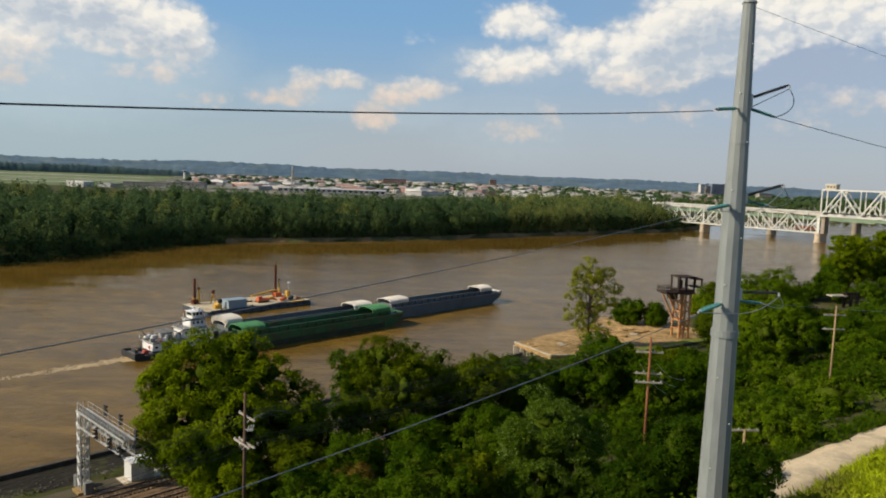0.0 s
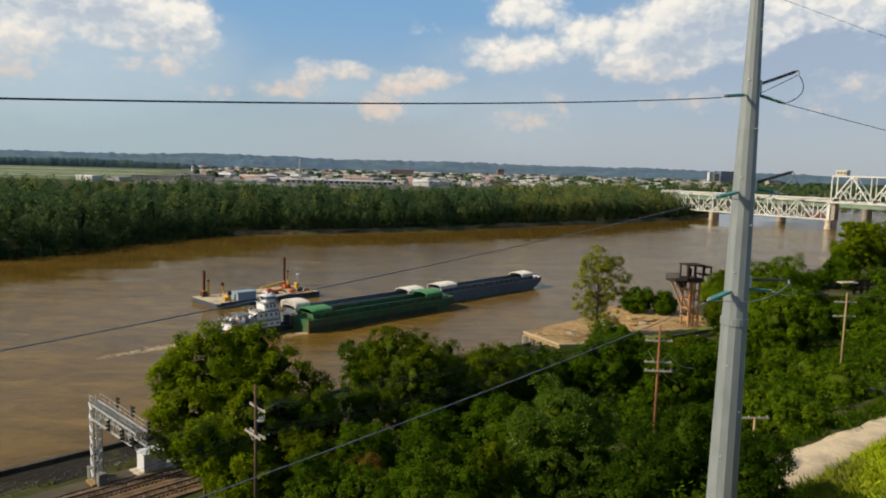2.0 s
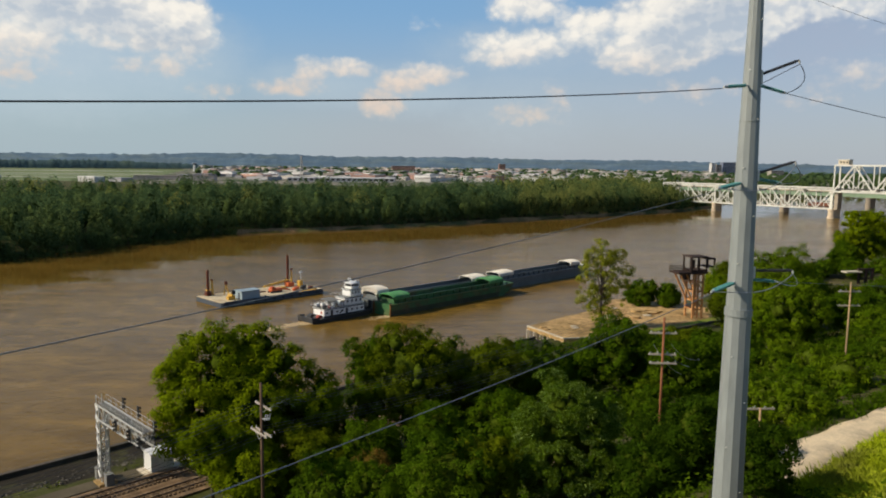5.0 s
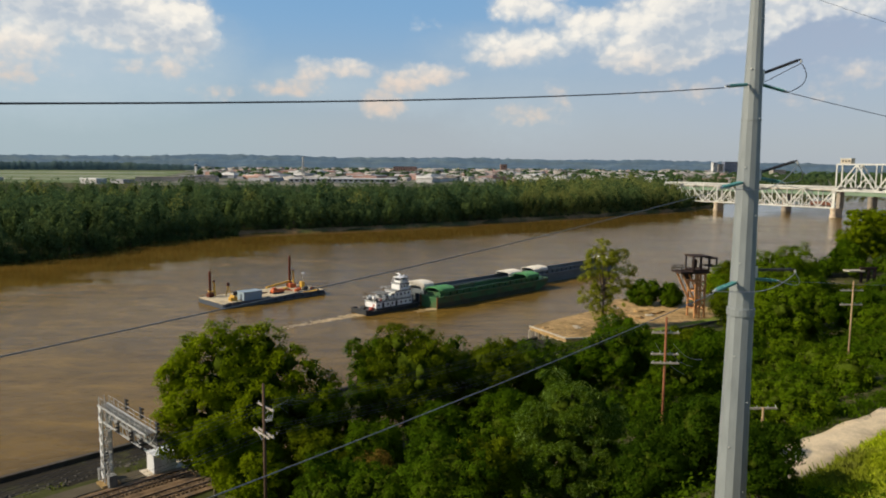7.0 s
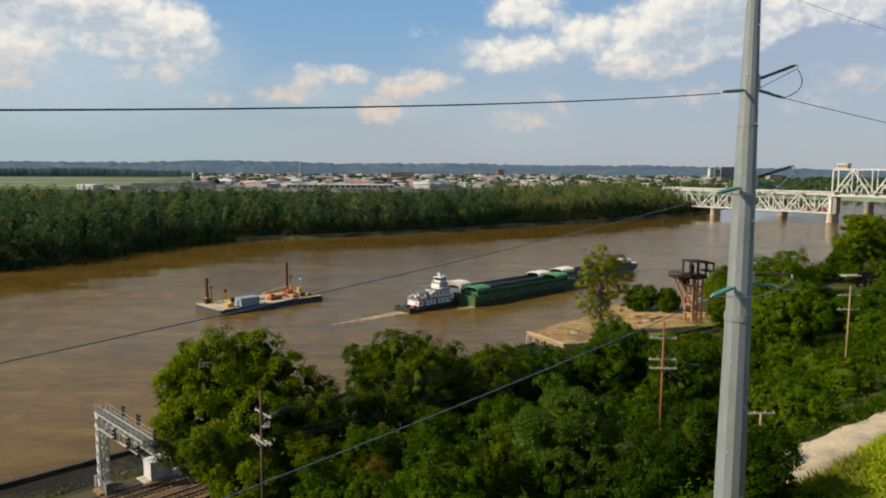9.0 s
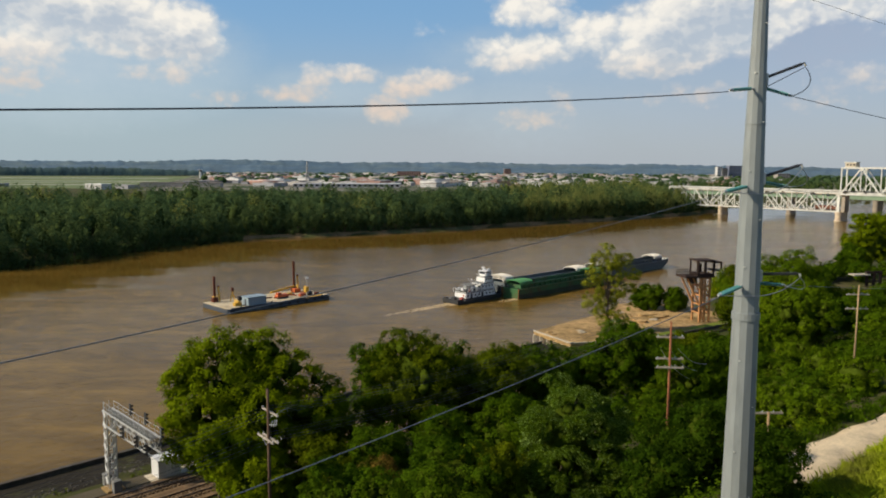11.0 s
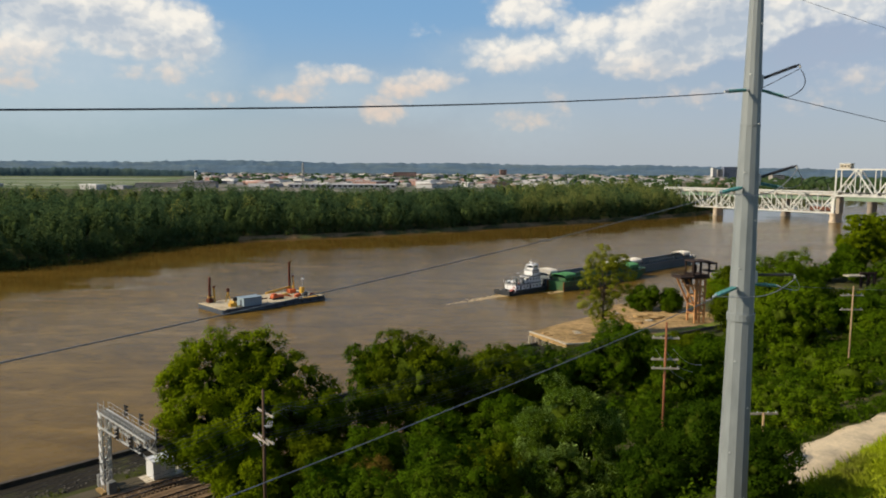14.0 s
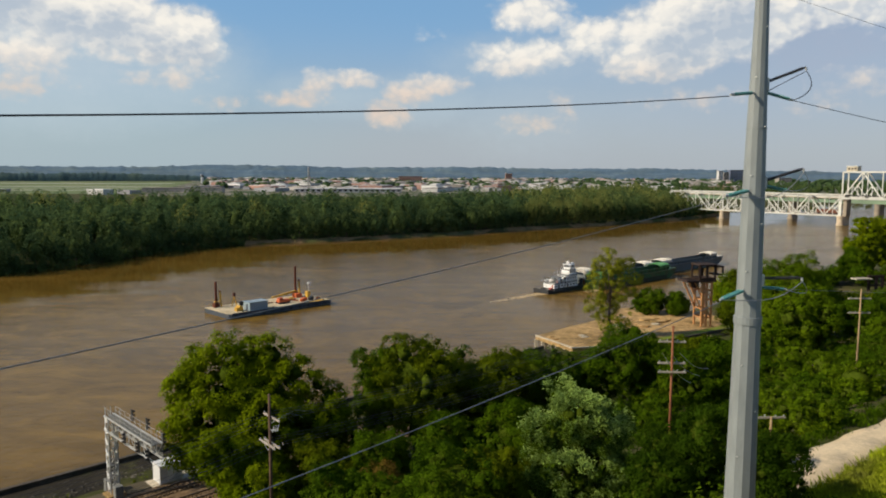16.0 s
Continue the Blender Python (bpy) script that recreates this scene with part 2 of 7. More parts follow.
def bar(bm, a, b, w, d=None, sides=4, w2=None, slot=0):
    """A straight member from a to b: square (w by d), or round with more sides, tapering to w2."""
    a, b = Vector(a), Vector(b)
    z = b - a
    r = bmesh.ops.create_cone(bm, cap_ends=True, segments=sides, radius1=1, radius2=(w2 / w if w2 else 1), depth=z.length)
    k = w / sqrt(2) if sides == 4 else w / 2
    kd = (d if d else w) / sqrt(2) if sides == 4 else (d if d else w) / 2
    spin = Matrix.Rotation(pi / 4, 4, "Z") if sides == 4 else Matrix()
    m = Matrix.Translation((a + b) / 2) @ z.to_track_quat("Z", "Y").to_matrix().to_4x4() @ Matrix.Diagonal((k, kd, 1, 1)) @ spin
    bmesh.ops.transform(bm, matrix=m, verts=r["verts"])
    for v in r["verts"]:
        for f in v.link_faces:
            f.material_index = slot
    return bm


def tube(bm, pts, r, sides=6):
    """A round wire or pipe along points."""
    pts = [Vector(p) for p in pts]
    rings = []
    for i, p in enumerate(pts):
        t = (pts[min(i + 1, len(pts) - 1)] - pts[max(i - 1, 0)]).normalized()
        q = t.to_track_quat("Z", "Y")
        rings.append([bm.verts.new(p + q @ Vector((r * cos(2 * pi * k / sides), r * sin(2 * pi * k / sides), 0))) for k in range(sides)])
    for u, v in zip(rings, rings[1:]):
        for k in range(sides):
            bm.faces.new((u[k], u[(k + 1) % sides], v[(k + 1) % sides], v[k]))
    bm.faces.new(rings[0][::-1])
    bm.faces.new(rings[-1])
    return bm


def prism(bm, outline, z0, z1, slot=0):
    """An upright prism over a plan outline (counter-clockwise)."""
    lo, hi = [bm.verts.new((x, y, z0)) for x, y in outline], [bm.verts.new((x, y, z1)) for x, y in outline]
    fs = [bm.faces.new(lo[::-1]), bm.faces.new(hi)]
    n = len(outline)
    for i in range(n):
        fs.append(bm.faces.new((lo[i], lo[(i + 1) % n], hi[(i + 1) % n], hi[i])))
    for f in fs:
        f.material_index = slot
    return bm


def B():
    return bmesh.new()


# ---- the lie of the land ----
BANK_X = (-1500, -420, -198, -183, -172, -159, -135, -93, -51, 6, 51, 101, 161, 221, 300, 420, 620, 2500)
BANK_Y = (-900, 60, 325, 345, 380, 423, 455, 473, 496, 532, 577, 610, 662, 707, 800, 960, 1080, 1500)
SLOPE_S = (-9, -1.0, 1.2, 1.8, 8, 12, 27, 36, 50, 66, 80, 85, 94, 97.5, 104, 110, 500)
SLOPE_Z = (-4, -0.8, 0.3, 4.2, 4.6, 5.0, 5.0, 7, 10, 15, 20.5, 23.6, 24.2, 28.5, 38.5, 40, 43)


def bank_y(x):
    return np.interp(x, BANK_X, BANK_Y)


def shore(x, y):
    """How far inland a place lies from the near waterline."""
    return (x - y + 150) / sqrt(2)


def ground_z(x, y):
    x, y = np.asarray(x, float), np.asarray(y, float)
    near = np.interp(shore(x, y), SLOPE_S, SLOPE_Z)
    far = np.interp((y - bank_y(x)) * 0.75, (-14, 0, 3, 7, 40, 300), (-4, -0.3, 1.6, 2.6, 3.4, 4.0))
    return np.maximum(near, far)


def gz(x, y):
    return float(ground_z(x, y))


def road_edge(x, y):
    """The far edge of the gravel road, inland from the waterline, abreast of a place."""
    a = (x + y) / sqrt(2)
    return 86.0 + 0.19 * np.clip(a - 60.5, -25, 28) - 0.12 * np.clip(52 - a, 0, 6) ** 2


def road_near(x, y):
    """The near edge of the gravel road, inland from the waterline, abreast of a place."""
    a = (x + y) / sqrt(2)
    return 89.9 + 0.115 * np.clip(a - 59.5, -25, 30) - 0.12 * np.clip(52 - a, 0, 6) ** 2


GROUND = mat("undergrowth_soil", (0.055, 0.060, 0.016), 0.95, 0, 0.35, 0.3, 0.05, 1.5, second=(0.13, 0.105, 0.055), second_at=(0.5, 0.7), second_scale=0.05)


def build_ground():
    def steps(lo, a, b, hi, fine, coarse):
        left = a - np.geomspace(fine, a - lo, coarse)[::-1]
        right = b + np.geomspace(fine, hi - b, coarse)
        return np.concatenate([left, np.arange(a, b, fine), right])
    xs, ys = steps(-6500, -110, 240, 6500, 2.5, 46), steps(-3000, -20, 330, 7000, 2.5, 46)
    gx, gy = np.meshgrid(xs, ys)
    z = ground_z(gx, gy)
    rng = np.random.default_rng(3)
    z = z + rng.normal(0, 0.06, z.shape) * (shore(gx, gy) > 2)
    v = np.stack([gx, gy, z], -1).reshape(-1, 3)
    nx, ny = len(xs), len(ys)
    i = (np.arange(ny - 1)[:, None] * nx + np.arange(nx - 1)[None]).ravel()
    f = np.stack([i, i + 1, i + nx + 1, i + nx], -1)
    tagged(mesh_np("ground", v, f, GROUND, smooth=True), "overgrown bluff, river banks and flat valley land", "ground", kind="structure")


build_ground()


def water_material():
    """Silty water: rippled in the open stream, slick and mirror-like in the lee of the far woods."""
    m = bpy.data.materials.new("muddy_river_water")
    m.use_nodes = True
    nodes, link = m.node_tree.nodes, m.node_tree.links.new
    bs = nodes["Principled BSDF"]
    co = nodes.new("ShaderNodeTexCoord").outputs["Object"]

    def tex(sc, scale, detail, angle=40, bend=0.6):
        mp = nodes.new("ShaderNodeMapping")
        mp.inputs["Scale"].default_value = sc
        mp.inputs["Rotation"].default_value = (0, 0, radians(angle))
        link(co, mp.inputs["Vector"])
        n = nodes.new("ShaderNodeTexNoise")
        n.inputs["Scale"].default_value, n.inputs["Detail"].default_value, n.inputs["Roughness"].default_value = scale, detail, 0.6
        n.inputs["Distortion"].default_value = bend
        link(mp.outputs["Vector"], n.inputs["Vector"])
        return n.outputs["Fac"]

    def remap(x, a, b, c, d):
        n = nodes.new("ShaderNodeMapRange")
        n.interpolation_type = "SMOOTHSTEP"
        for k, v in zip(("From Min", "From Max", "To Min", "To Max"), (a, b, c, d)):
            n.inputs[k].default_value = v
        link(x, n.inputs["Value"])
        return n.outputs["Result"]

    def math_(op, a, b):
        n = nodes.new("ShaderNodeMath")
        n.operation = op
        for k, v in enumerate((a, b)):
            if isinstance(v, (int, float)):
                n.inputs[k].default_value = v
            else:
                link(v, n.inputs[k])
        return n.outputs[0]

    off = nodes.new("ShaderNodeAttribute")
    off.attribute_name = "off_bank"
    wander = math_("MULTIPLY", math_("SUBTRACT", tex((0.22, 1, 1), 0.05, 4, -38, 0.3), 0.5), 110.0)
    open_water = remap(math_("ADD", off.outputs["Fac"], wander), 54.0, 104.0, 0.0, 1.0)

    ramp = nodes.new("ShaderNodeValToRGB")
    ramp.color_ramp.elements[0].position, ramp.color_ramp.elements[1].position = 0.32, 0.70
    ramp.color_ramp.elements[0].color, ramp.color_ramp.elements[1].color = (0.130, 0.076, 0.013, 1), (0.190, 0.113, 0.021, 1)
    link(tex((0.35, 1, 1), 0.045, 6, -45, 1.4), ramp.inputs["Fac"])
    silt = nodes.new("ShaderNodeVectorMath")
    silt.operation = "SCALE"
    link(ramp.outputs["Color"], silt.inputs[0])
    link(math_("MULTIPLY", remap(tex((0.5, 1, 1), 0.07, 9, -52, 2.6), 0.38, 0.66, 0.88, 1.25), remap(tex((0.6, 1, 1), 0.5, 6, -48, 1.0), 0.3, 0.7, 0.94, 1.07)), silt.inputs["Scale"])
    link(silt.outputs["Vector"], bs.inputs["Base Color"])
    gust = tex((0.3, 1, 1), 0.022, 5, -45, 1.0)
    link(math_("MULTIPLY", remap(gust, 0.35, 0.65, 0.07, 0.20), math_("ADD", math_("MULTIPLY", open_water, 0.75), 0.25)), bs.inputs["Roughness"])
    bs.inputs["IOR"].default_value = 1.33
    link(remap(open_water, 0.0, 1.0, 0.85, 0.12), bs.inputs["Specular IOR Level"])
    b1, b2 = nodes.new("ShaderNodeBump"), nodes.new("ShaderNodeBump")
    b1.inputs["Distance"].default_value, b2.inputs["Distance"].default_value = 0.5, 0.20
    link(remap(open_water, 0.0, 1.0, 0.03, 0.30), b1.inputs["Strength"])
    link(remap(open_water, 0.0, 1.0, 0.08, 0.75), b2.inputs["Strength"])
    link(tex((0.45, 1, 1), 0.16, 5, -20), b1.inputs["Height"])
    link(tex((0.7, 1, 1), 0.7, 4, -40), b2.inputs["Height"])
    link(b1.outputs["Normal"], b2.inputs["Normal"])
    link(b2.outputs["Normal"], bs.inputs["Normal"])
    return m


def build_water():
    """The river sheet; each corner knows how far it lies off the far bank."""
    xs = np.concatenate([np.array([-6000, -3000, -1400, -800]), np.arange(-520, 900, 9.0), np.array([1100, 1800, 3200, 6000])])
    ys = np.concatenate([np.array([-6000, -2500, -900, -300]), np.arange(60, 900, 9.0), np.array([1000, 1400, 2500, 6000])])
    gx, gy = np.meshgrid(xs, ys)
    nx, ny = len(xs), len(ys)
    i = (np.arange(ny - 1)[:, None] * nx + np.arange(nx - 1)[None]).ravel()
    ob = mesh_np("water", np.stack([gx, gy, 0 * gx], -1).reshape(-1, 3), np.stack([i, i + 1, i + nx + 1, i + nx], -1), water_material())
    bx = np.arange(-520, 900, 4.0)
    by = bank_y(bx)
    off = np.array([np.sqrt(((bx - x) ** 2 + (by - y) ** 2).min()) if y < bank_y(x) else 0.0 for x, y in zip(gx.ravel(), gy.ravel())])
    ob.data.attributes.new("off_bank", "FLOAT", "POINT").data.foreach_set("value", off.astype(np.float32))
    tagged(ob, "wide muddy brown river with small ripples", "river", kind="structure")


build_water()


def bank_strip():
    """Bare mud and dumped stone along the far waterline."""
    rng = np.random.default_rng(12)
    xs = np.arange(-128, 300, 3.0)
    rows = []
    for off, lift in ((-2.0, -0.6), (0.2, 0.3), (1.6, 1.0), (3.6, 2.0)):
        o = off + rng.normal(0, 0.5, len(xs))
        y = bank_y(xs) + o * 1.33
        rows.append(np.stack([xs, y, np.maximum(ground_z(xs, y), lift) + 0.12 + rng.normal(0, 0.12, len(xs))], -1))
    n = len(xs)
    i = (np.arange(3)[:, None] * n + np.arange(n - 1)[None]).ravel()
    mud = mat("eroded_bank_mud", (0.30, 0.185, 0.09), 0.95, 0, 0.35, 0.2, 0.1, 0.8, second=(0.085, 0.095, 0.035), second_at=(0.47, 0.6), second_scale=0.04)
    tagged(mesh_np("river_bank", np.concatenate(rows), np.stack([i, i + 1, i + n + 1, i + n], -1), mud), "eroded brown mud bank of the far shore", "river bank", kind="structure")


bank_strip()

# ---- clouds and far hills ----


def cloud_backdrop():
    """A far curved sheet, clear between its clouds; the clouds glow as sunlit vapour does."""
    R = 4750.0
    a = np.radians(np.linspace(-50, 50, 41))
    z = np.linspace(40, 2300, 13)
    v = np.array([(R * sin(p), R * cos(p), h) for h in z for p in a])
    i = (np.arange(12)[:, None] * 41 + np.arange(40)[None]).ravel()
    ob = mesh_np("backdrop", v, np.stack([i, i + 1, i + 42, i + 41], -1), cloud_material(R), smooth=True)
    ob.visible_shadow = False
    tagged(ob, "blue summer sky with drifting cumulus clouds", "sky", kind="structure")


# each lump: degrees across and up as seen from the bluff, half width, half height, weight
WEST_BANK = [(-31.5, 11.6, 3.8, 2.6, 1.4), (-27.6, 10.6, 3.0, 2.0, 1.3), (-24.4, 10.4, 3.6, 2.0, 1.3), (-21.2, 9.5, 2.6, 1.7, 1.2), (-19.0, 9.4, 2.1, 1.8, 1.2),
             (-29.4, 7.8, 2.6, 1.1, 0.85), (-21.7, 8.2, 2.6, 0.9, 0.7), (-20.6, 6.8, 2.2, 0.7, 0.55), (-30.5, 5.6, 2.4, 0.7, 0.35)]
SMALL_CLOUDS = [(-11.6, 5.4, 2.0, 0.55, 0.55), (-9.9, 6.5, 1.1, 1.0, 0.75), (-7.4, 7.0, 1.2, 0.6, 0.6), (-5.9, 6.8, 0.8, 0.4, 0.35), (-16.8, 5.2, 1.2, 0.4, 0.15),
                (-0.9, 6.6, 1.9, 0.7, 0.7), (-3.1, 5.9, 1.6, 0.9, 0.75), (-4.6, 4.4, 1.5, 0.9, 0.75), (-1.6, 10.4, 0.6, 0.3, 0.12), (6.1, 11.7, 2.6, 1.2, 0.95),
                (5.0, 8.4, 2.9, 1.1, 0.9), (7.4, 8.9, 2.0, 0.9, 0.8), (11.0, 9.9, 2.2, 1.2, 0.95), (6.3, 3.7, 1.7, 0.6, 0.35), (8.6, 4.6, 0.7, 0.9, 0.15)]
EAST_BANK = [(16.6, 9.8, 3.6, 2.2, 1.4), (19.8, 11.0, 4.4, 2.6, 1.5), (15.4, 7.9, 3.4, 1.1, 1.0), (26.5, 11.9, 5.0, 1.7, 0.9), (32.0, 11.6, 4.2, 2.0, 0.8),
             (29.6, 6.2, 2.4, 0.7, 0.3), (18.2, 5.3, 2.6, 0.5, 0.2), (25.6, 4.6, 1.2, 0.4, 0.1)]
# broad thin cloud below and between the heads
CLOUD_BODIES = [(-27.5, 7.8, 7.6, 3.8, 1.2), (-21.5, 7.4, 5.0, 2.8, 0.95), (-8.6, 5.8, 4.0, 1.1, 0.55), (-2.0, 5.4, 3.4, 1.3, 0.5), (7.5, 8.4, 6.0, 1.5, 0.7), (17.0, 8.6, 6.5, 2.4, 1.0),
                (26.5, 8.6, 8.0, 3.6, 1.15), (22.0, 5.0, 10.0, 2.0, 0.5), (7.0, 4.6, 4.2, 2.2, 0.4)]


def cloud_material(R):
    m = bpy.data.materials.new("cumulus_cloud")
    m.use_nodes = True
    nt = m.node_tree
    nodes, link = nt.nodes, nt.links.new
    nodes.remove(nodes["Principled BSDF"])

    def put(sock, v):
        if isinstance(v, (int, float)):
            sock.default_value = v
        elif isinstance(v, tuple):
            sock.default_value = v
        else:
            link(v, sock)

    def M(op, a, b=0.0, c=None):
        n = nodes.new("ShaderNodeMath")
        n.operation = op
        put(n.inputs[0], a), put(n.inputs[1], b)
        if c is not None:
            put(n.inputs[2], c)
        return n.outputs[0]

    def V(x, y):
        n = nodes.new("ShaderNodeCombineXYZ")
        put(n.inputs[0], x), put(n.inputs[1], y)
        return n.outputs[0]

    def noise_(vec, scale, detail, rg=0.55):
        n = nodes.new("ShaderNodeTexNoise")
        n.inputs["Scale"].default_value, n.inputs["Detail"].default_value, n.inputs["Roughness"].default_value = scale, detail, rg
        link(vec, n.inputs["Vector"])
        return n.outputs["Fac"]

    def step(x, a, b, c=0.0, d=1.0):
        n = nodes.new("ShaderNodeMapRange")
        n.interpolation_type = "SMOOTHSTEP"
        put(n.inputs["Value"], x)
        for k, v in zip(("From Min", "From Max", "To Min", "To Max"), (a, b, c, d)):
            n.inputs[k].default_value = v
        return n.outputs["Result"]

    sep = nodes.new("ShaderNodeSeparateXYZ")
    link(nodes.new("ShaderNodeTexCoord").outputs["Object"], sep.inputs[0])
    # across and up, in degrees seen from the bluff (over flat ground this far off)
    ax = M("MULTIPLY", M("ARCTAN2", sep.outputs[0], sep.outputs[1]), 180 / pi)
    up = M("MULTIPLY", M("ARCTAN2", M("SUBTRACT", sep.outputs[2], EYE), R), 180 / pi)

    def puffs(vec, scale):
        n = nodes.new("ShaderNodeTexVoronoi")
        n.voronoi_dimensions, n.feature = "2D", "SMOOTH_F1"
        n.inputs["Scale"].default_value, n.inputs["Smoothness"].default_value = scale, 0.35
        link(vec, n.inputs["Vector"])
        return n.outputs["Distance"]

    def bent(x, y):
        """The place, shifted by slow noise so that no heap stays round."""
        v = V(x, M("MULTIPLY", y, 1.3))
        wx = M("ADD", x, M("MULTIPLY", M("SUBTRACT", noise_(v, 0.45, 3), 0.5), 1.5))
        wy = M("ADD", y, M("MULTIPLY", M("SUBTRACT", noise_(v, 0.62, 4, 0.6), 0.5), 0.9))
        return wx, wy

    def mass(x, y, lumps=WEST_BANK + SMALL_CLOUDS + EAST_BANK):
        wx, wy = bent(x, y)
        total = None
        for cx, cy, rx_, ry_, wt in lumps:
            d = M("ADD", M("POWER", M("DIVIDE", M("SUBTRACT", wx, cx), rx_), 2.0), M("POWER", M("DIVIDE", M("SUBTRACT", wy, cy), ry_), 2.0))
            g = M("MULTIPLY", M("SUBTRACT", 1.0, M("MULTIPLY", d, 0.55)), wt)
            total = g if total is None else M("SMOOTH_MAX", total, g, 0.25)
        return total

    def billows(x, y):
        wx, wy = bent(x, y)
        w = V(M("ADD", wx, M("MULTIPLY", noise_(V(x, y), 1.3, 4), 0.8)), M("MULTIPLY", wy, 1.35))
        return M("ADD", M("MULTIPLY", M("SUBTRACT", 0.50, puffs(w, 0.62)), 0.62), M("MULTIPLY", M("SUBTRACT", 0.45, puffs(w, 1.6)), 0.30))

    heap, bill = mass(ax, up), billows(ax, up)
    fine = M("MULTIPLY", M("SUBTRACT", noise_(V(ax, M("MULTIPLY", up, 1.3)), 1.2, 6, 0.58), 0.5), 0.55)
    den = M("ADD", M("ADD", heap, bill), fine)
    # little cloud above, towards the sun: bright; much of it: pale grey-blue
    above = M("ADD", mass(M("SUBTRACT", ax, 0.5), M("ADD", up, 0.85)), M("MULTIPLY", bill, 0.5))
    top = step(above, 0.42, 1.65, 1.0, 0.0)
    side = step(M("ADD", M("SUBTRACT", bill, billows(M("SUBTRACT", ax, 0.35), M("ADD", up, 0.45))), M("MULTIPLY", fine, 0.25)), -0.22, 0.26)
    lit = step(M("ADD", M("MULTIPLY", top, 0.80), M("MULTIPLY", side, 0.32)), 0.08, 0.98)
    crisp = step(den, -0.35, 1.10)
    soft = step(den, -0.85, 1.10)
    mixa = M("ADD", M("MULTIPLY", crisp, lit), M("MULTIPLY", M("MULTIPLY", soft, 0.82), M("SUBTRACT", 1.0, lit)))
    veil = step(up, -1.0, 12.0, 0.88, 0.62)
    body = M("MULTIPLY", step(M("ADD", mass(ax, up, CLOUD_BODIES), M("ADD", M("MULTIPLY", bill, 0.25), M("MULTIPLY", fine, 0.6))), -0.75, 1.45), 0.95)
    alpha = M("SMOOTH_MAX", M("MAXIMUM", M("MULTIPLY", mixa, 0.96), M("MULTIPLY", body, 0.9)), veil, 0.2)
    low = step(up, 4.8, 9.5)
    mixc = nodes.new("ShaderNodeMix")
    mixc.data_type = "RGBA"
    link(lit, mixc.inputs["Factor"])
    mixc.inputs["A"].default_value, mixc.inputs["B"].default_value = (0.52, 0.57, 0.63, 1), (0.96, 0.91, 0.82, 1)
    warm = nodes.new("ShaderNodeMix")
    warm.data_type = "RGBA"
    link(low, warm.inputs["Factor"])
    warmc = nodes.new("ShaderNodeMix")
    warmc.data_type = "RGBA"
    link(lit, warmc.inputs["Factor"])
    warmc.inputs["A"].default_value, warmc.inputs["B"].default_value = (0.43, 0.47, 0.53, 1), (0.76, 0.63, 0.54, 1)
    link(warmc.outputs["Result"], warm.inputs["A"])
    link(mixc.outputs["Result"], warm.inputs["B"])
    hazy = nodes.new("ShaderNodeMix")
    hazy.data_type = "RGBA"
    link(step(mixa, 0.05, 0.95), hazy.inputs["Factor"])
    air = nodes.new("ShaderNodeMix")
    air.data_type = "RGBA"
    link(M("MULTIPLY", step(up, 2.0, 12.5), step(ax, -4.0, 26.0, 1.0, 0.55)), air.inputs["Factor"])
    air.inputs["A"].default_value, air.inputs["B"].default_value = (0.385, 0.450, 0.50, 1), (0.215, 0.44, 0.72, 1)
    grey = nodes.new("ShaderNodeMix")
    grey.data_type = "RGBA"
    link(step(ax, -4.0, 24.0), grey.inputs["Factor"])
    grey.inputs["A"].default_value, grey.inputs["B"].default_value = (0.51, 0.60, 0.67, 1), (0.385, 0.44, 0.555, 1)
    low_air = nodes.new("ShaderNodeMix")
    low_air.data_type = "RGBA"
    link(step(ax, -24.0, 0.0), low_air.inputs["Factor"])
    low_air.inputs["A"].default_value, low_air.inputs["B"].default_value = (0.370, 0.475, 0.545, 1), (0.395, 0.447, 0.512, 1)
    link(low_air.outputs["Result"], air.inputs["A"])
    thin = nodes.new("ShaderNodeMix")
    thin.data_type = "RGBA"
    link(body, thin.inputs["Factor"])
    link(air.outputs["Result"], thin.inputs["A"])
    link(grey.outputs["Result"], thin.inputs["B"])
    link(thin.outputs["Result"], hazy.inputs["A"])
    link(warm.outputs["Result"], hazy.inputs["B"])
    em, tr, mx = nodes.new("ShaderNodeEmission"), nodes.new("ShaderNodeBsdfTransparent"), nodes.new("ShaderNodeMixShader")
    link(hazy.outputs["Result"], em.inputs["Color"])
    em.inputs["Strength"].default_value = 1.0
    link(alpha, mx.inputs["Fac"])
    link(tr.outputs["BSDF"], mx.inputs[1])
    link(em.outputs["Emission"], mx.inputs[2])
    link(mx.outputs["Shader"], nodes["Material Output"].inputs["Surface"])
    return m


cloud_backdrop()

# The blue of these ridges is distance haze put into the base colour.
HAZY_HILL = mat("haze_blued_hill", (0.084, 0.134, 0.188), 0.95, 0, 0.25, 0.02, second=(0.12, 0.165, 0.185), second_at=(0.45, 0.65), second_scale=0.006)


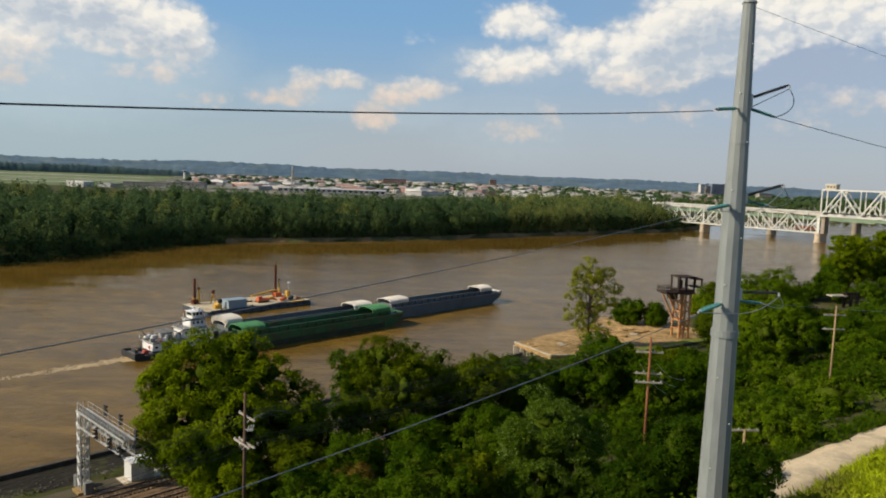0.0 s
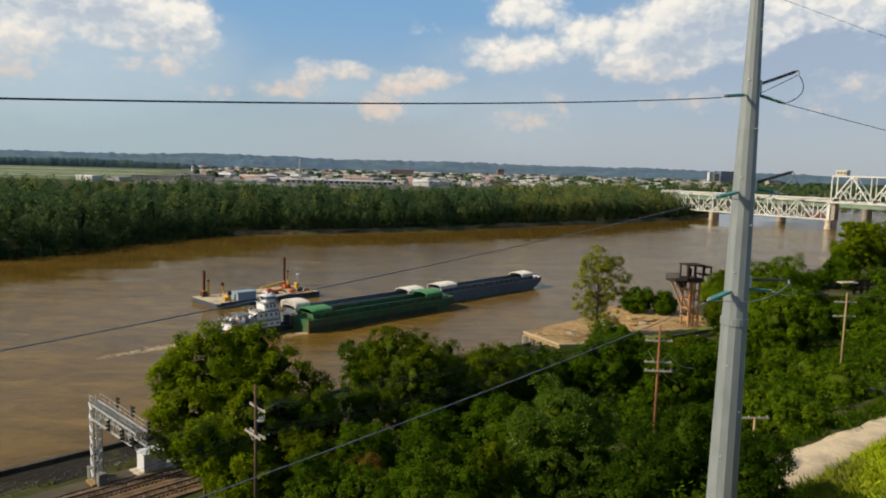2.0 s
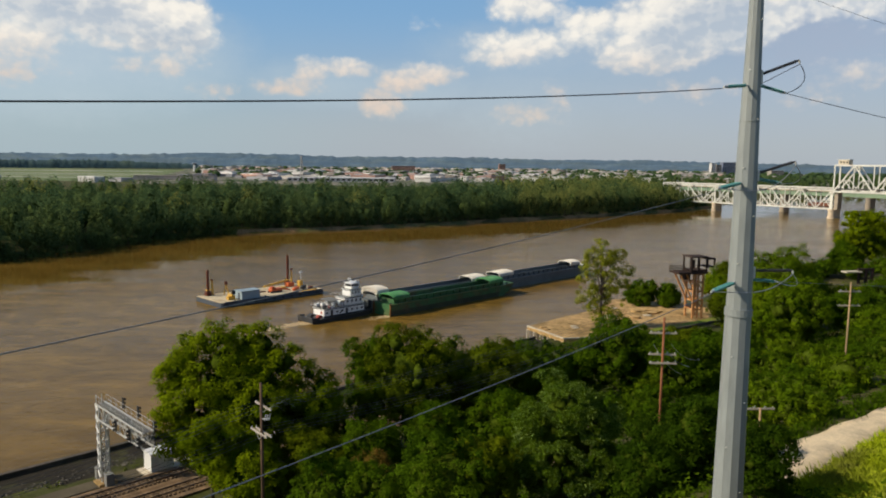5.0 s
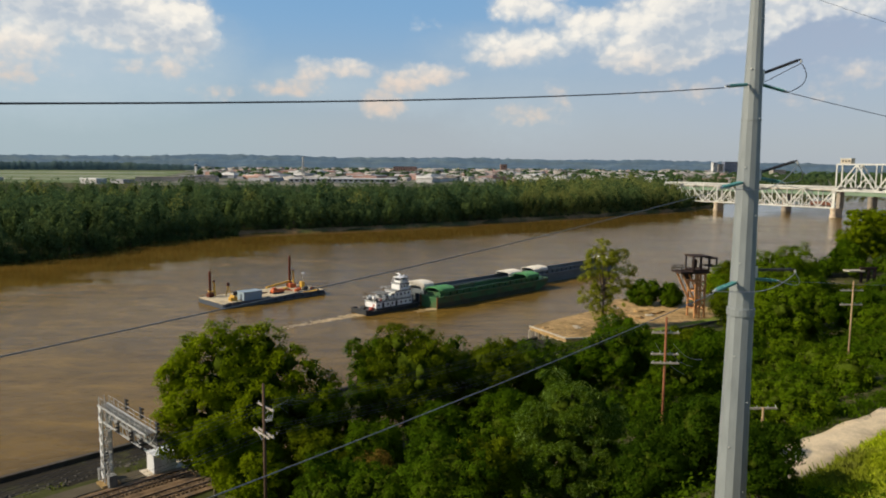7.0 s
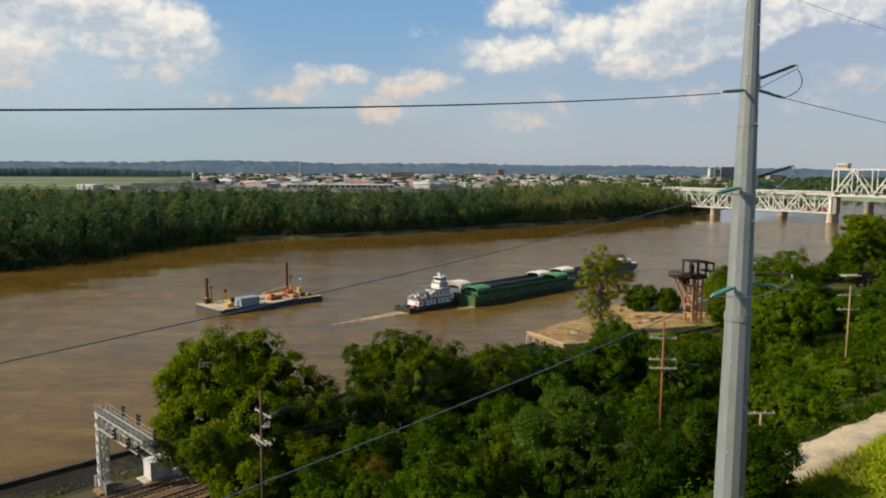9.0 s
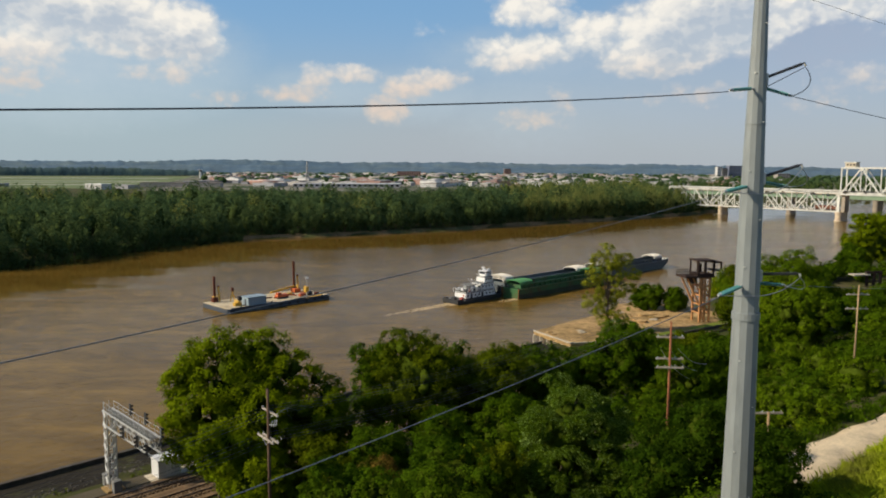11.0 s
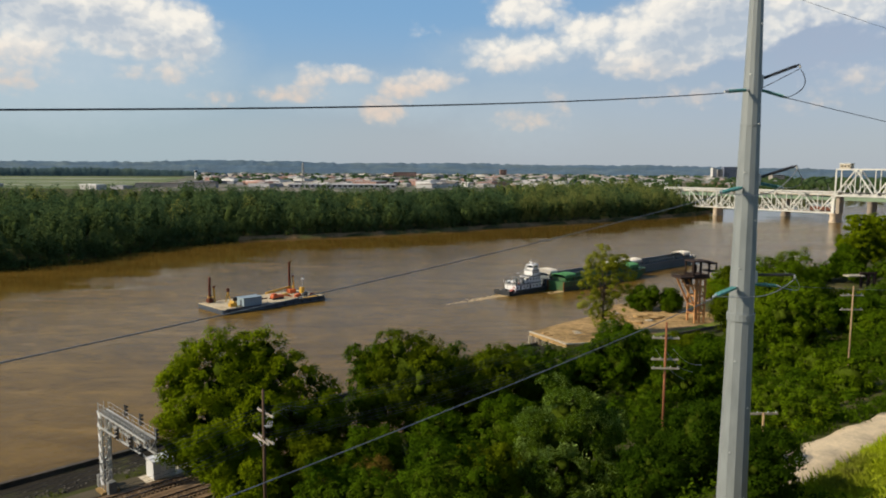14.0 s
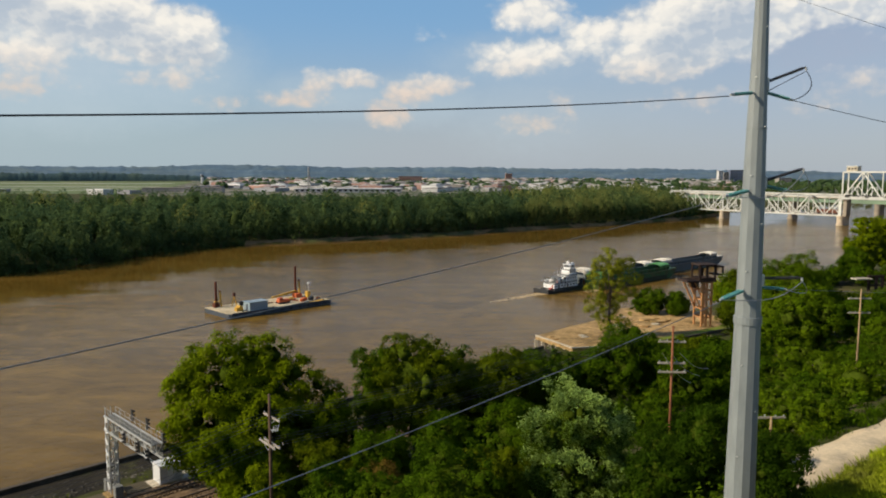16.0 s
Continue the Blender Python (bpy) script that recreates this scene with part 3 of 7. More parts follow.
def build_hills():
    """Wooded ridges that close the valley: two rows, the nearer one lower."""
    rng = np.random.default_rng(5)
    for dist, base, amp, seed in ((4600, 0, 6, 1.3), (4150, 0, 9, 4.1)):
        n = 420
        ang = np.radians(np.linspace(-48, 48, n))
        top = np.array([base + amp * noise.fractal(Vector((p * 9, seed, 0)), 1.0, 2.0, 4) for p in ang])
        top = top + np.interp(np.degrees(ang), (-40, -31, -22, -18.5, -8, 0, 17, 27, 40), (68, 67, 70, 84, 72, 69, 64, 50, 48)) * (1 if dist > 4300 else 0.62) + rng.normal(0, 2.2, n)
        rows = []
        for k, (dr, fz) in enumerate(((-420, 0.0), (-260, 0.35), (-110, 0.75), (0, 1.0), (90, 0.9))):
            r = dist + dr
            rows.append(np.stack([r * np.sin(ang), r * np.cos(ang), 3 + (top - 3) * fz + rng.normal(0, 1.2, n) * (0 < k < 4)], -1))
        v = np.concatenate(rows)
        i = (np.arange(4)[:, None] * n + np.arange(n - 1)[None]).ravel()
        tagged(mesh_np("hill_ridge", v, np.stack([i, i + 1, i + n + 1, i + n], -1), HAZY_HILL, smooth=True), "long hazy blue-green wooded ridge on the horizon", "hill", kind="structure")


# Tree green shifted to teal, so the haze before it is in the colour.
HAZY_RISE = mat("wooded_rise", (0.044, 0.078, 0.084), 0.95, 0, 0.35, 0.05, second=(0.070, 0.105, 0.085), second_at=(0.45, 0.65), second_scale=0.012)


def wooded_rise():
    """A low wooded rise beyond the airfield, with an uneven line of tree tops."""
    rng = np.random.default_rng(6)
    n = 260
    ang = np.radians(np.linspace(-48, -17, n))
    top = np.interp(np.degrees(ang), (-48, -24, -19, -17), (37, 36, 26, 6)) + rng.normal(0, 1.8, n)
    rows = []
    for k, (dr, fz) in enumerate(((0, 0.0), (8, 0.45), (22, 0.8), (60, 1.0), (200, 0.9))):
        r = 3300 + dr
        rows.append(np.stack([r * np.sin(ang), r * np.cos(ang), 3 + (top - 3) * fz + rng.normal(0, 1.6, n) * (0 < k < 4)], -1))
    i = (np.arange(4)[:, None] * n + np.arange(n - 1)[None]).ravel()
    tagged(mesh_np("wooded_rise", np.concatenate(rows), np.stack([i, i + 1, i + n + 1, i + n], -1), HAZY_RISE), "dark wooded rise tinted by haze beyond the airfield", "hill", kind="structure")


build_hills()
wooded_rise()

# ---- trees ----


def leaves(rng, pts, nrm, size, slim=0.62, jitter=0.33):
    """Leaf sprays: one pointed blade for each point, facing roughly along its normal."""
    n = len(pts)
    nrm = nrm + rng.normal(0, jitter, (n, 3))
    nrm /= np.linalg.norm(nrm, axis=1)[:, None] + 1e-9
    t = np.cross(nrm, rng.normal(0, 1, (n, 3)))
    t /= np.linalg.norm(t, axis=1)[:, None] + 1e-9
    b = np.cross(nrm, t)
    s = size * rng.uniform(0.6, 1.3, (n, 1))
    droop = nrm * s * rng.uniform(-0.3, 0.2, (n, 1))
    v = np.stack([pts - t * s * 0.42 + b * s * slim * 0.5, pts - t * s * 0.42 - b * s * slim * 0.5, pts + t * s * 0.6 + droop], 1).reshape(-1, 3)
    return v, np.arange(3 * n).reshape(n, 3)


def shell(lobes, rng, count, inner=0.0):
    """Points spread over the outside of overlapping lobes, with their outward normals."""
    lobes = np.asarray(lobes, float)
    area = lobes[:, 3] * lobes[:, 4] + lobes[:, 4] * lobes[:, 5]
    pick = rng.choice(len(lobes), count * 2, p=area / area.sum())
    d = rng.normal(0, 1, (count * 2, 3))
    d /= np.linalg.norm(d, axis=1)[:, None]
    L = lobes[pick]
    p = L[:, :3] + d * L[:, 3:6] * rng.uniform(0.86 - inner, 1.04, (count * 2, 1))
    ok = np.ones(len(p), bool)
    for k, q in enumerate(lobes):
        ok &= ~((((p - q[:3]) / q[3:6]) ** 2).sum(1) < 0.68) | (pick == k)
    nr = d / L[:, 3:6]
    nr /= np.linalg.norm(nr, axis=1)[:, None]
    return p[ok][:count], nr[ok][:count]


def blob(lobes, k, seg=8, rings=6):
    """Low, slightly lumpy solids inside the lobes; as crown hearts they are coloured dark for inner shade."""
    vs, fs = [], []
    for q in lobes:
        base = len(vs)
        for i in range(rings + 1):
            th = pi * i / rings
            for j in range(seg):
                ph = 2 * pi * j / seg + i * 0.4
                vs.append((q[0] + k * q[3] * sin(th) * cos(ph), q[1] + k * q[4] * sin(th) * sin(ph), q[2] + k * q[5] * cos(th)))
        for i in range(rings):
            for j in range(seg):
                a, b, c, d = base + i * seg + j, base + (i + 1) * seg + j, base + (i + 1) * seg + (j + 1) % seg, base + i * seg + (j + 1) % seg
                fs += [(a, b, c), (a, c, d)]
    return np.array(vs), np.array(fs)


def crown_lobes(rng, h, r, low, subs):
    """The lobes of a crown from height low to h with radius r: a heart and billows round it."""
    mid, half = (h + low) / 2, (h - low) / 2
    lobes = [(0, 0, mid, r * 0.70, r * 0.70, half * 0.80)]
    for k in range(subs):
        a, e = 2.4 * k + rng.uniform(-0.5, 0.5), rng.uniform(-0.8, 0.95)
        c = sqrt(max(0.05, 1 - e * e))
        s = rng.uniform(0.20, 0.36)
        lobes.append((cos(a) * c * r * 0.74, sin(a) * c * r * 0.74, mid + e * half * 0.74, r * s, r * s, r * s * rng.uniform(0.75, 1.1)))
    top = max(q[2] + q[5] for q in lobes)
    k = (h - mid) / (top - mid)
    return [(x, y, mid + (z - mid) * k, a, b, c) for x, y, z, a, b, c in lobes]


def crown_mesh(name, rng, lobes, clumps, per, clump_size, leaf_size, material, parent, core=0.85, seg=10):
    per, leaf_size = int(per * 1.65), leaf_size * 0.78
    pts, nr = shell(lobes, rng, clumps, 0.1)
    k = len(pts)
    scale = clump_size * rng.uniform(0.65, 1.4, k)
    d = rng.normal(0, 1, (k, per, 3)) + nr[:, None] * 0.8 + np.array((0, 0, 0.3))
    d /= np.linalg.norm(d, axis=2)[:, :, None]
    p = (pts[:, None] + d * scale[:, None, None] * rng.uniform(0.35, 1.06, (k, per, 1)) * np.array((1, 1, 0.8))).reshape(-1, 3)
    n = (d * 0.75 + nr[:, None] * 0.55 + np.array((0, 0, 0.25))).reshape(-1, 3)
    v, f = leaves(rng, p, n, leaf_size)
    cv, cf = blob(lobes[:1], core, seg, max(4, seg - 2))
    if core:  # dark filler solids in the boughs, for inner shade
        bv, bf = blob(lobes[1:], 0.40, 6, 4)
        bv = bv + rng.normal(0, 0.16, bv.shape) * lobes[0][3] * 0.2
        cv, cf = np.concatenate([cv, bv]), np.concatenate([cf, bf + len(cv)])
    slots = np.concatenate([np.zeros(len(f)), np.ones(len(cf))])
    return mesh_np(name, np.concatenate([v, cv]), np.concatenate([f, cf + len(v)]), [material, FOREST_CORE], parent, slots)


def trunk_mesh(rng, h, r, low, lobes, parent, reach=0.75, limbs=9):
    bm = B()
    w = max(0.18, h * 0.028)
    bend = rng.uniform(-0.4, 0.4, 2)
    p = [Vector((bend[0] * t * t, bend[1] * t * t, h * reach * t - 1.2)) for t in (0, 0.3, 0.6, 1.0)]
    for i in range(3):
        bar(bm, p[i], p[i + 1], w * 2 * (1 - 0.27 * i), sides=7, w2=w * 2 * (1 - 0.27 * (i + 1)))
    for q in list(lobes[1:])[:limbs]:
        t = rng.uniform(0.35, 0.9)
        a = p[1].lerp(p[3], t)
        bar(bm, a, Vector(q[:3]) * 0.9 + a * 0.1, w * 0.7, sides=5, w2=w * 0.2)
    return part("trunk", bm, BARK, parent, smooth=True)


def tree(x, y, h, r, low, material, seed, label, clumps=420, per=26, leaf_size=0.42, clump_size=0.62, subs=16, name="tree", category="tree", sink=0.0,
         squash=1.0, core=0.76, group="", boughs=(), base=None):
    rng = np.random.default_rng(seed)
    t = thing(name, label, category, (x, y, gz(x, y) - sink if base is None else base), 0.0 if boughs else rng.uniform(0, 360), group)
    lobes = crown_lobes(rng, h, r, low, subs) + [(a, b, c, q, q, q * 0.95) for a, b, c, q in boughs]
    lobes = [(a, b * squash, c, d, e * squash, f) for a, b, c, d, e, f in lobes]
    trunk_mesh(rng, h, r, low, lobes, t)
    crown_mesh("crown", rng, lobes, clumps, per, clump_size, leaf_size, material, t, core)
    return t


def near_trees():
    T = "tree at the foot of the bluff"
    tree(-24.6, 90, 19.0, 9.6, 1.5, LEAF_MID, 11, "broad leafy green cottonwood tree beside the railway", 1150, 44, 0.46, 0.95, 26,
         boughs=[(-2.9, -1, 18.9, 2.3), (2.7, 0, 18.2, 2.3), (-0.2, 1, 18.0, 2.2), (-6.6, 0, 17.0, 2.1), (5.7, -1, 16.0, 2.1), (-9.0, 0, 13.6, 2.0), (-8.0, -2, 15.2, 1.8), (9.6, 0, 12.6, 2.0), (8.0, 0, 14.2, 1.6),
                 (-8.8, -1, 9.6, 2.3), (10.2, 0, 9.6, 2.2), (-8.0, -3, 6.6, 1.9)])
    tree(-16.0, 95, 10.5, 5.0, 1.5, LEAF_MID, 12, "rounded green tree crowding beside a larger one", 260, 37, 0.40, 0.9, 18)
    tree(-9.8, 101, 16.6, 4.6, 2.0, LEAF_DEEP, 13, "upright deep green " + T, 240, 44, 0.40, 0.9, 18)
    tree(-4.5, 98, 17.6, 7.2, 2.0, LEAF_OLIVE, 14, "tall green cottonwood with an uneven top", 430, 39, 0.40, 0.9, 26)
    tree(1.5, 104, 14.2, 5.2, 2.0, LEAF_DEEP, 15, "dense dark green " + T, 240, 44, 0.40, 0.9, 18)
    tree(7.0, 100, 13.8, 5.6, 2.0, LEAF_OLIVE, 16, "bushy green " + T, 280, 44, 0.40, 0.9, 18)
    tree(13.0, 106, 12.8, 5.6, 1.5, LEAF_DEEP, 17, "dense dark green tree near the old dock", 280, 37, 0.40, 0.9, 18)
    tree(20.5, 112, 10.8, 5.4, 1.5, LEAF_DEEP, 18, "dark green tree near the old dock", 260, 37, 0.42, 0.9, 18)
    tree(27.0, 110, 13.4, 6.2, 1.5, LEAF_DEEP, 19, "leafy green tree below the old dock", 320, 37, 0.42, 0.9, 20)
    tree(40, 126, 7.0, 5.6, 1.0, LEAF_OLIVE, 43, "green tree at the foot of the slope", 280, 37, 0.5, 1.0, 18)
    tree(32, 122, 10.6, 5.0, 1.0, LEAF_DEEP, 44, "dark green tree below the old dock", 260, 37, 0.5, 1.0, 18)
    tree(50, 142, 5.2, 5.6, 1.0, LEAF_OLIVE, 45, "green tree near the old dock wall", 280, 37, 0.5, 1.0, 18)
    tree(-25.6, 79.5, 11.6, 3.2, 4.0, LEAF_MID, 46, "small green tree overhanging the tracks", 200, 39, 0.4, 0.8, 14)
    tree(-21, 79, 7.5, 4.0, 0.3, LEAF_MID, 47, "green thicket beside the tracks", 260, 37, 0.36, 0.8, 16)
    tree(-14.5, 82, 7.5, 4.2, 0.3, LEAF_YELLOW, 48, "yellowish green thicket beside the tracks", 260, 37, 0.36, 0.8, 16)
    tree(-8.0, 84, 7.5, 4.4, 0.3, LEAF_DEEP, 49, "dark green thicket below the trees", 260, 37, 0.36, 0.8, 16)
    tree(0, 86, 8.0, 4.6, 0.3, LEAF_DEEP, 51, "dark green thicket below the trees", 260, 37, 0.36, 0.8, 16)
    tree(8, 86, 8.0, 4.6, 0.3, LEAF_DEEP, 52, "dark green thicket below the trees", 260, 37, 0.36, 0.8, 16)
    tree(34.0, 100, 9.6, 5.4, 1.0, LEAF_DEEP, 20, "dark green tree behind the reddish utility pole", 280, 37, 0.42, 0.9, 18)
    tree(17.0, 56.5, 6.2, 2.4, 0.8, LEAF_DARK, 22, "small dark green tree on the slope", 240, 37, 0.24, 0.6, 16)
    tree(0.8, 56, 9.2, 4.2, 0.5, LEAF_SHRUB, 23, "young green tree on the slope below the overlook", 340, 39, 0.27, 0.6, 20)
    tree(3.9, 57, 8.0, 3.1, 0.5, LEAF_YELLOW, 24, "young yellowish green tree on the slope", 300, 39, 0.27, 0.6, 20)
    tree(-9.5, 62, 8.6, 3.8, 0.5, LEAF_SHRUB, 25, "low green tree on the slope", 280, 39, 0.27, 0.6, 20)
    tree(-6.2, 66, 7.4, 2.4, 0.5, LEAF_BROWN, 41, "small tree with browning leaves on the slope", 150, 34, 0.27, 0.6, 12)
    tree(-4.0, 60, 7.6, 3.4, 0.5, LEAF_DEEP, 26, "low dark green tree on the slope", 260, 39, 0.27, 0.6, 18)
    tree(19.6, 54, 7.6, 2.5, 0.5, LEAF_DARK, 27, "dark green tree beneath the steel pole", 270, 39, 0.27, 0.6, 18)
    tree(15.4, 51.5, 5.0, 2.7, 0.3, LEAF_DARK, 56, "dark green bushy tree below the steel pole", 260, 37, 0.25, 0.5, 16)
    tree(20.9, 46.3, 5.2, 2.9, 0.3, LEAF_DARK, 28, "dark green bushy tree beside the gravel road", 300, 37, 0.22, 0.45, 16)
    tree(67.5, 150, 20.0, 10.8, 1.5, LEAF_FRESH, 29, "broad dense green tree above the river bend", 700, 51, 0.45, 1.1, 34)
    tree(84, 152, 8.2, 7.0, 1.5, LEAF_MID, 30, "dark green tree above the river bend", 320, 37, 0.55, 1.1, 20)
    tree(60.0, 151, 17.5, 4.2, 1.5, LEAF_OLIVE, 55, "upright green tree beside the rusty tower", 240, 37, 0.45, 1.0, 18)
    tree(62, 128, 13.0, 7.0, 1.0, LEAF_FRESH, 31, "rounded green tree on the wooded slope", 320, 37, 0.5, 1.0, 20)
    tree(76, 130, 7.6, 6.5, 1.0, LEAF_DEEP, 32, "dark green tree on the wooded slope", 320, 37, 0.5, 1.0, 20)
    tree(93, 146, 8.0, 6.5, 1.0, LEAF_SHRUB, 33, "green tree on the wooded slope", 320, 37, 0.5, 1.0, 20)
    tree(164, 283, 24.5, 9.6, 1.5, LEAF_MID, 34, "tall green riverside tree", 460, 36, 0.75, 1.3, 20)
    tree(184, 290, 25.0, 10.0, 1.5, LEAF_MID, 35, "leafy green riverside tree", 420, 36, 0.75, 1.3, 20)
    tree(152, 276, 13.0, 5.0, 1.5, LEAF_DEEP, 36, "dark green riverside tree", 260, 36, 0.7, 1.2, 18)
    for k, (x, y, h, r) in enumerate(((150, 263, 7.5, 5.0), (159, 260, 7.0, 5.0), (170, 264, 8.0, 6.0), (138, 268, 5.0, 5.0), (144, 272, 6.5, 5.0), (132, 262, 4.0, 4.6), (127, 252, 3.4, 4.2), (120, 240, 3.2, 4.2))):
        tree(x, y, h, r, 0.3, (LEAF_DEEP, LEAF_SHRUB)[k % 2], 80 + k, "green riverside bush near the steel portal", 130, 34, 0.6, 1.0, 14, name="bush", category="bush", group="riverside bushes")
    tree(80, 205, 11.5, 5.6, 1.0, LEAF_MID, 53, "green tree beside the rusty tower", 260, 37, 0.5, 1.0, 18)
    tree(90, 196, 9.5, 5.6, 1.0, LEAF_DEEP, 54, "dark green tree near the rusty tower", 260, 37, 0.5, 1.0, 18)
    tree(47, 118, 6.8, 5.6, 1.0, LEAF_DEEP, 37, "dark green tree at the foot of the slope", 260, 37, 0.5, 1.0, 18)
    tree(39.6, 178.3, 20.5, 3.0, 4.0, LEAF_PALE, 38, "slender open cottonwood growing at the old dock", 300, 30, 0.52, 0.95, 4, core=0.0,
         boughs=[(-0.8, 0, 21.0, 1.9), (-1.8, 1, 19.0, 2.2), (0.8, -1, 18.8, 1.9), (3.8, 0, 18.6, 1.8), (5.9, 0, 15.6, 1.5), (3.2, 1, 15.8, 1.8), (-2.9, 0, 15.8, 2.2), (0.8, 0, 15.2, 2.3), (-3.8, 0, 12.0, 2.2),
                 (-5.0, 0, 9.0, 1.7), (2.6, 0, 11.8, 2.0), (5.2, 0, 12.2, 1.2), (-0.8, 1, 9.8, 2.2), (5.4, 0, 7.4, 1.2), (-2.4, 0, 6.6, 1.8), (1.6, 0, 5.4, 1.6), (3.9, 0, 4.2, 1.2), (-0.6, -1, 3.6, 1.6)])
    tree(58.5, 209.5, 7.4, 5.2, 0.3, LEAF_DEEP, 39, "round dark green bush on the old dock", 220, 34, 0.5, 0.9, 14, name="bush", category="bush", squash=0.8, base=5.2)
    tree(65.5, 208.5, 6.8, 4.6, 0.3, LEAF_DEEP, 40, "round dark green bush on the old dock", 200, 34, 0.5, 0.9, 14, name="bush", category="bush", squash=0.8, base=5.2)


near_trees()


def silver_maple(x, y, h, r, low, seed):
    """A tree whose sprays turn in a gust and show the pale undersides of their leaves. Returns its sprays with their heights."""
    rng = np.random.default_rng(seed)
    t = thing("tree", "silver maple on the slope, its leaves turning pale in the wind", "tree", (x, y, gz(x, y)))
    lobes = crown_lobes(rng, h, r, low, 30)
    trunk_mesh(rng, h, r, low, lobes, t)
    crown_mesh("crown", rng, [(a, b, c, d * 0.86, e * 0.86, f * 0.86) for a, b, c, d, e, f in lobes], 200, 30, 0.6, 0.26, LEAF_SILVER, t, 0.8)
    pts, nr = shell(lobes, rng, 620, 0.02)
    seen = (nr[:, 1] < 0.45) & (pts[:, 2] > low)
    sprays = []
    for p, n in zip(pts[seen][:290], nr[seen][:290]):
        k = 150
        d = rng.normal(0, 1, (k, 3))
        d /= np.linalg.norm(d, axis=1)[:, None]
        q = d * rng.uniform(0.1, 0.85, (k, 1)) * np.array((1, 1, 0.75))
        q -= n * (q @ n)[:, None] * 0.35
        m = n * 0.8 + rng.normal(0, 0.45, (k, 3)) + np.array((0, -0.1, 0.35))
        m /= np.linalg.norm(m, axis=1)[:, None]
        v, f = leaves(rng, q, m, 0.20, 0.6, 0.05)
        face = np.repeat(m, 3, axis=0) * 0.012
        both = np.concatenate([v + face, v - face])
        ob = mesh_np("spray", both, np.concatenate([f, f[:, ::-1] + len(v)]), [LEAF_SILVER, LEAF_UNDER], t, np.repeat((0, 1), k))
        ob.location = p
        sprays.append((ob, Vector(p), (p[2] - low) / (h - low)))
    return sprays


maple_sprays = silver_maple(10.8, 61, 11.6, 5.2, 0.3, 21)


def slope_bushes():
    """Rounded bushes crowding the slope beyond the road."""
    rng = np.random.default_rng(45)
    protos = [tree(30 + 4 * k, 74, 4.2, 3.0, -0.5, m, 60 + k, "rounded green bush on the bluff slope", 110, 30, 0.34, 0.62, 14, name="bush", category="bush", group="slope bushes")
              for k, m in enumerate((LEAF_SHRUB, LEAF_FRESH, LEAF_DEEP, LEAF_FRESH))]
    n = 0
    for k in range(400):
        x, y = rng.uniform(22, 85), rng.uniform(56, 128)
        s = shore(x, y)
        if not 48 < s < min(84, road_edge(x, y) - 2.2) or n >= 58:
            continue
        u = rng.uniform(0.6, 1.35) * (1.0 if s < 78 else 0.7)
        copy_thing(protos[n % 4], pose(x, y, gz(x, y) - 0.3, 0, 0, rng.uniform(0, 360)) @ Matrix.Scale(u, 4))
        n += 1


slope_bushes()


def scrub(name, label, xs, ys, count, size, material, seed, keep, per=22, leaf_size=0.3):
    """Undergrowth: many leafy tussocks over a stretch of slope."""
    rng = np.random.default_rng(seed)
    x, y = rng.uniform(*xs, count), rng.uniform(*ys, count)
    ok = keep(x, y)
    x, y = x[ok], y[ok]
    k = len(x)
    s = size * rng.uniform(0.5, 1.3, k)
    lump = np.array([noise.noise(Vector((a * 0.12, b * 0.12, seed))) for a, b in zip(x, y)])
    s = s * (1 + 0.8 * lump)
    per = int(per * 1.7)
    d = rng.normal(0, 1, (k, per, 3))
    d /= np.linalg.norm(d, axis=2)[:, :, None]
    d[:, :, 2] = np.abs(d[:, :, 2])
    c = np.stack([x, y, ground_z(x, y)], -1)
    p = (c[:, None] + d * s[:, None, None] * np.array((1, 1, 1.15)) * rng.uniform(0.6, 1.05, (k, per, 1))).reshape(-1, 3)
    v, f = leaves(rng, p, (d + np.array((0, 0, 0.4))).reshape(-1, 3), leaf_size * 0.78)
    tagged(mesh_np(name, v, f, material), label, "undergrowth", kind="stuff")


scrub("undergrowth", "dense green shrubs covering the bluff slope", (-60, 130), (25, 170), 9500, 1.3, LEAF_SHRUB, 50,
      lambda x, y: (shore(x, y) > 31) & (shore(x, y) < np.where(x + y < 72, 96.0, road_edge(x, y) - 0.7)), 24, 0.42)
scrub("undergrowth", "dark green vines and shrubs on the bluff slope", (-60, 130), (25, 170), 6000, 1.5, LEAF_DEEP, 51,
      lambda x, y: (shore(x, y) > 33) & (shore(x, y) < 83) & (np.sin(x * 0.13) + np.cos(y * 0.11) > 0), 24, 0.42)
scrub("undergrowth", "tangled green brush behind the old dock", (20, 150), (115, 230), 3800, 1.9, LEAF_SHRUB, 54,
      lambda x, y: (shore(x, y) > 2.5) & (shore(x, y) < 33) & (x + y > 186) & (y < 154 + 0.62 * (x - 48)), 26, 0.5)


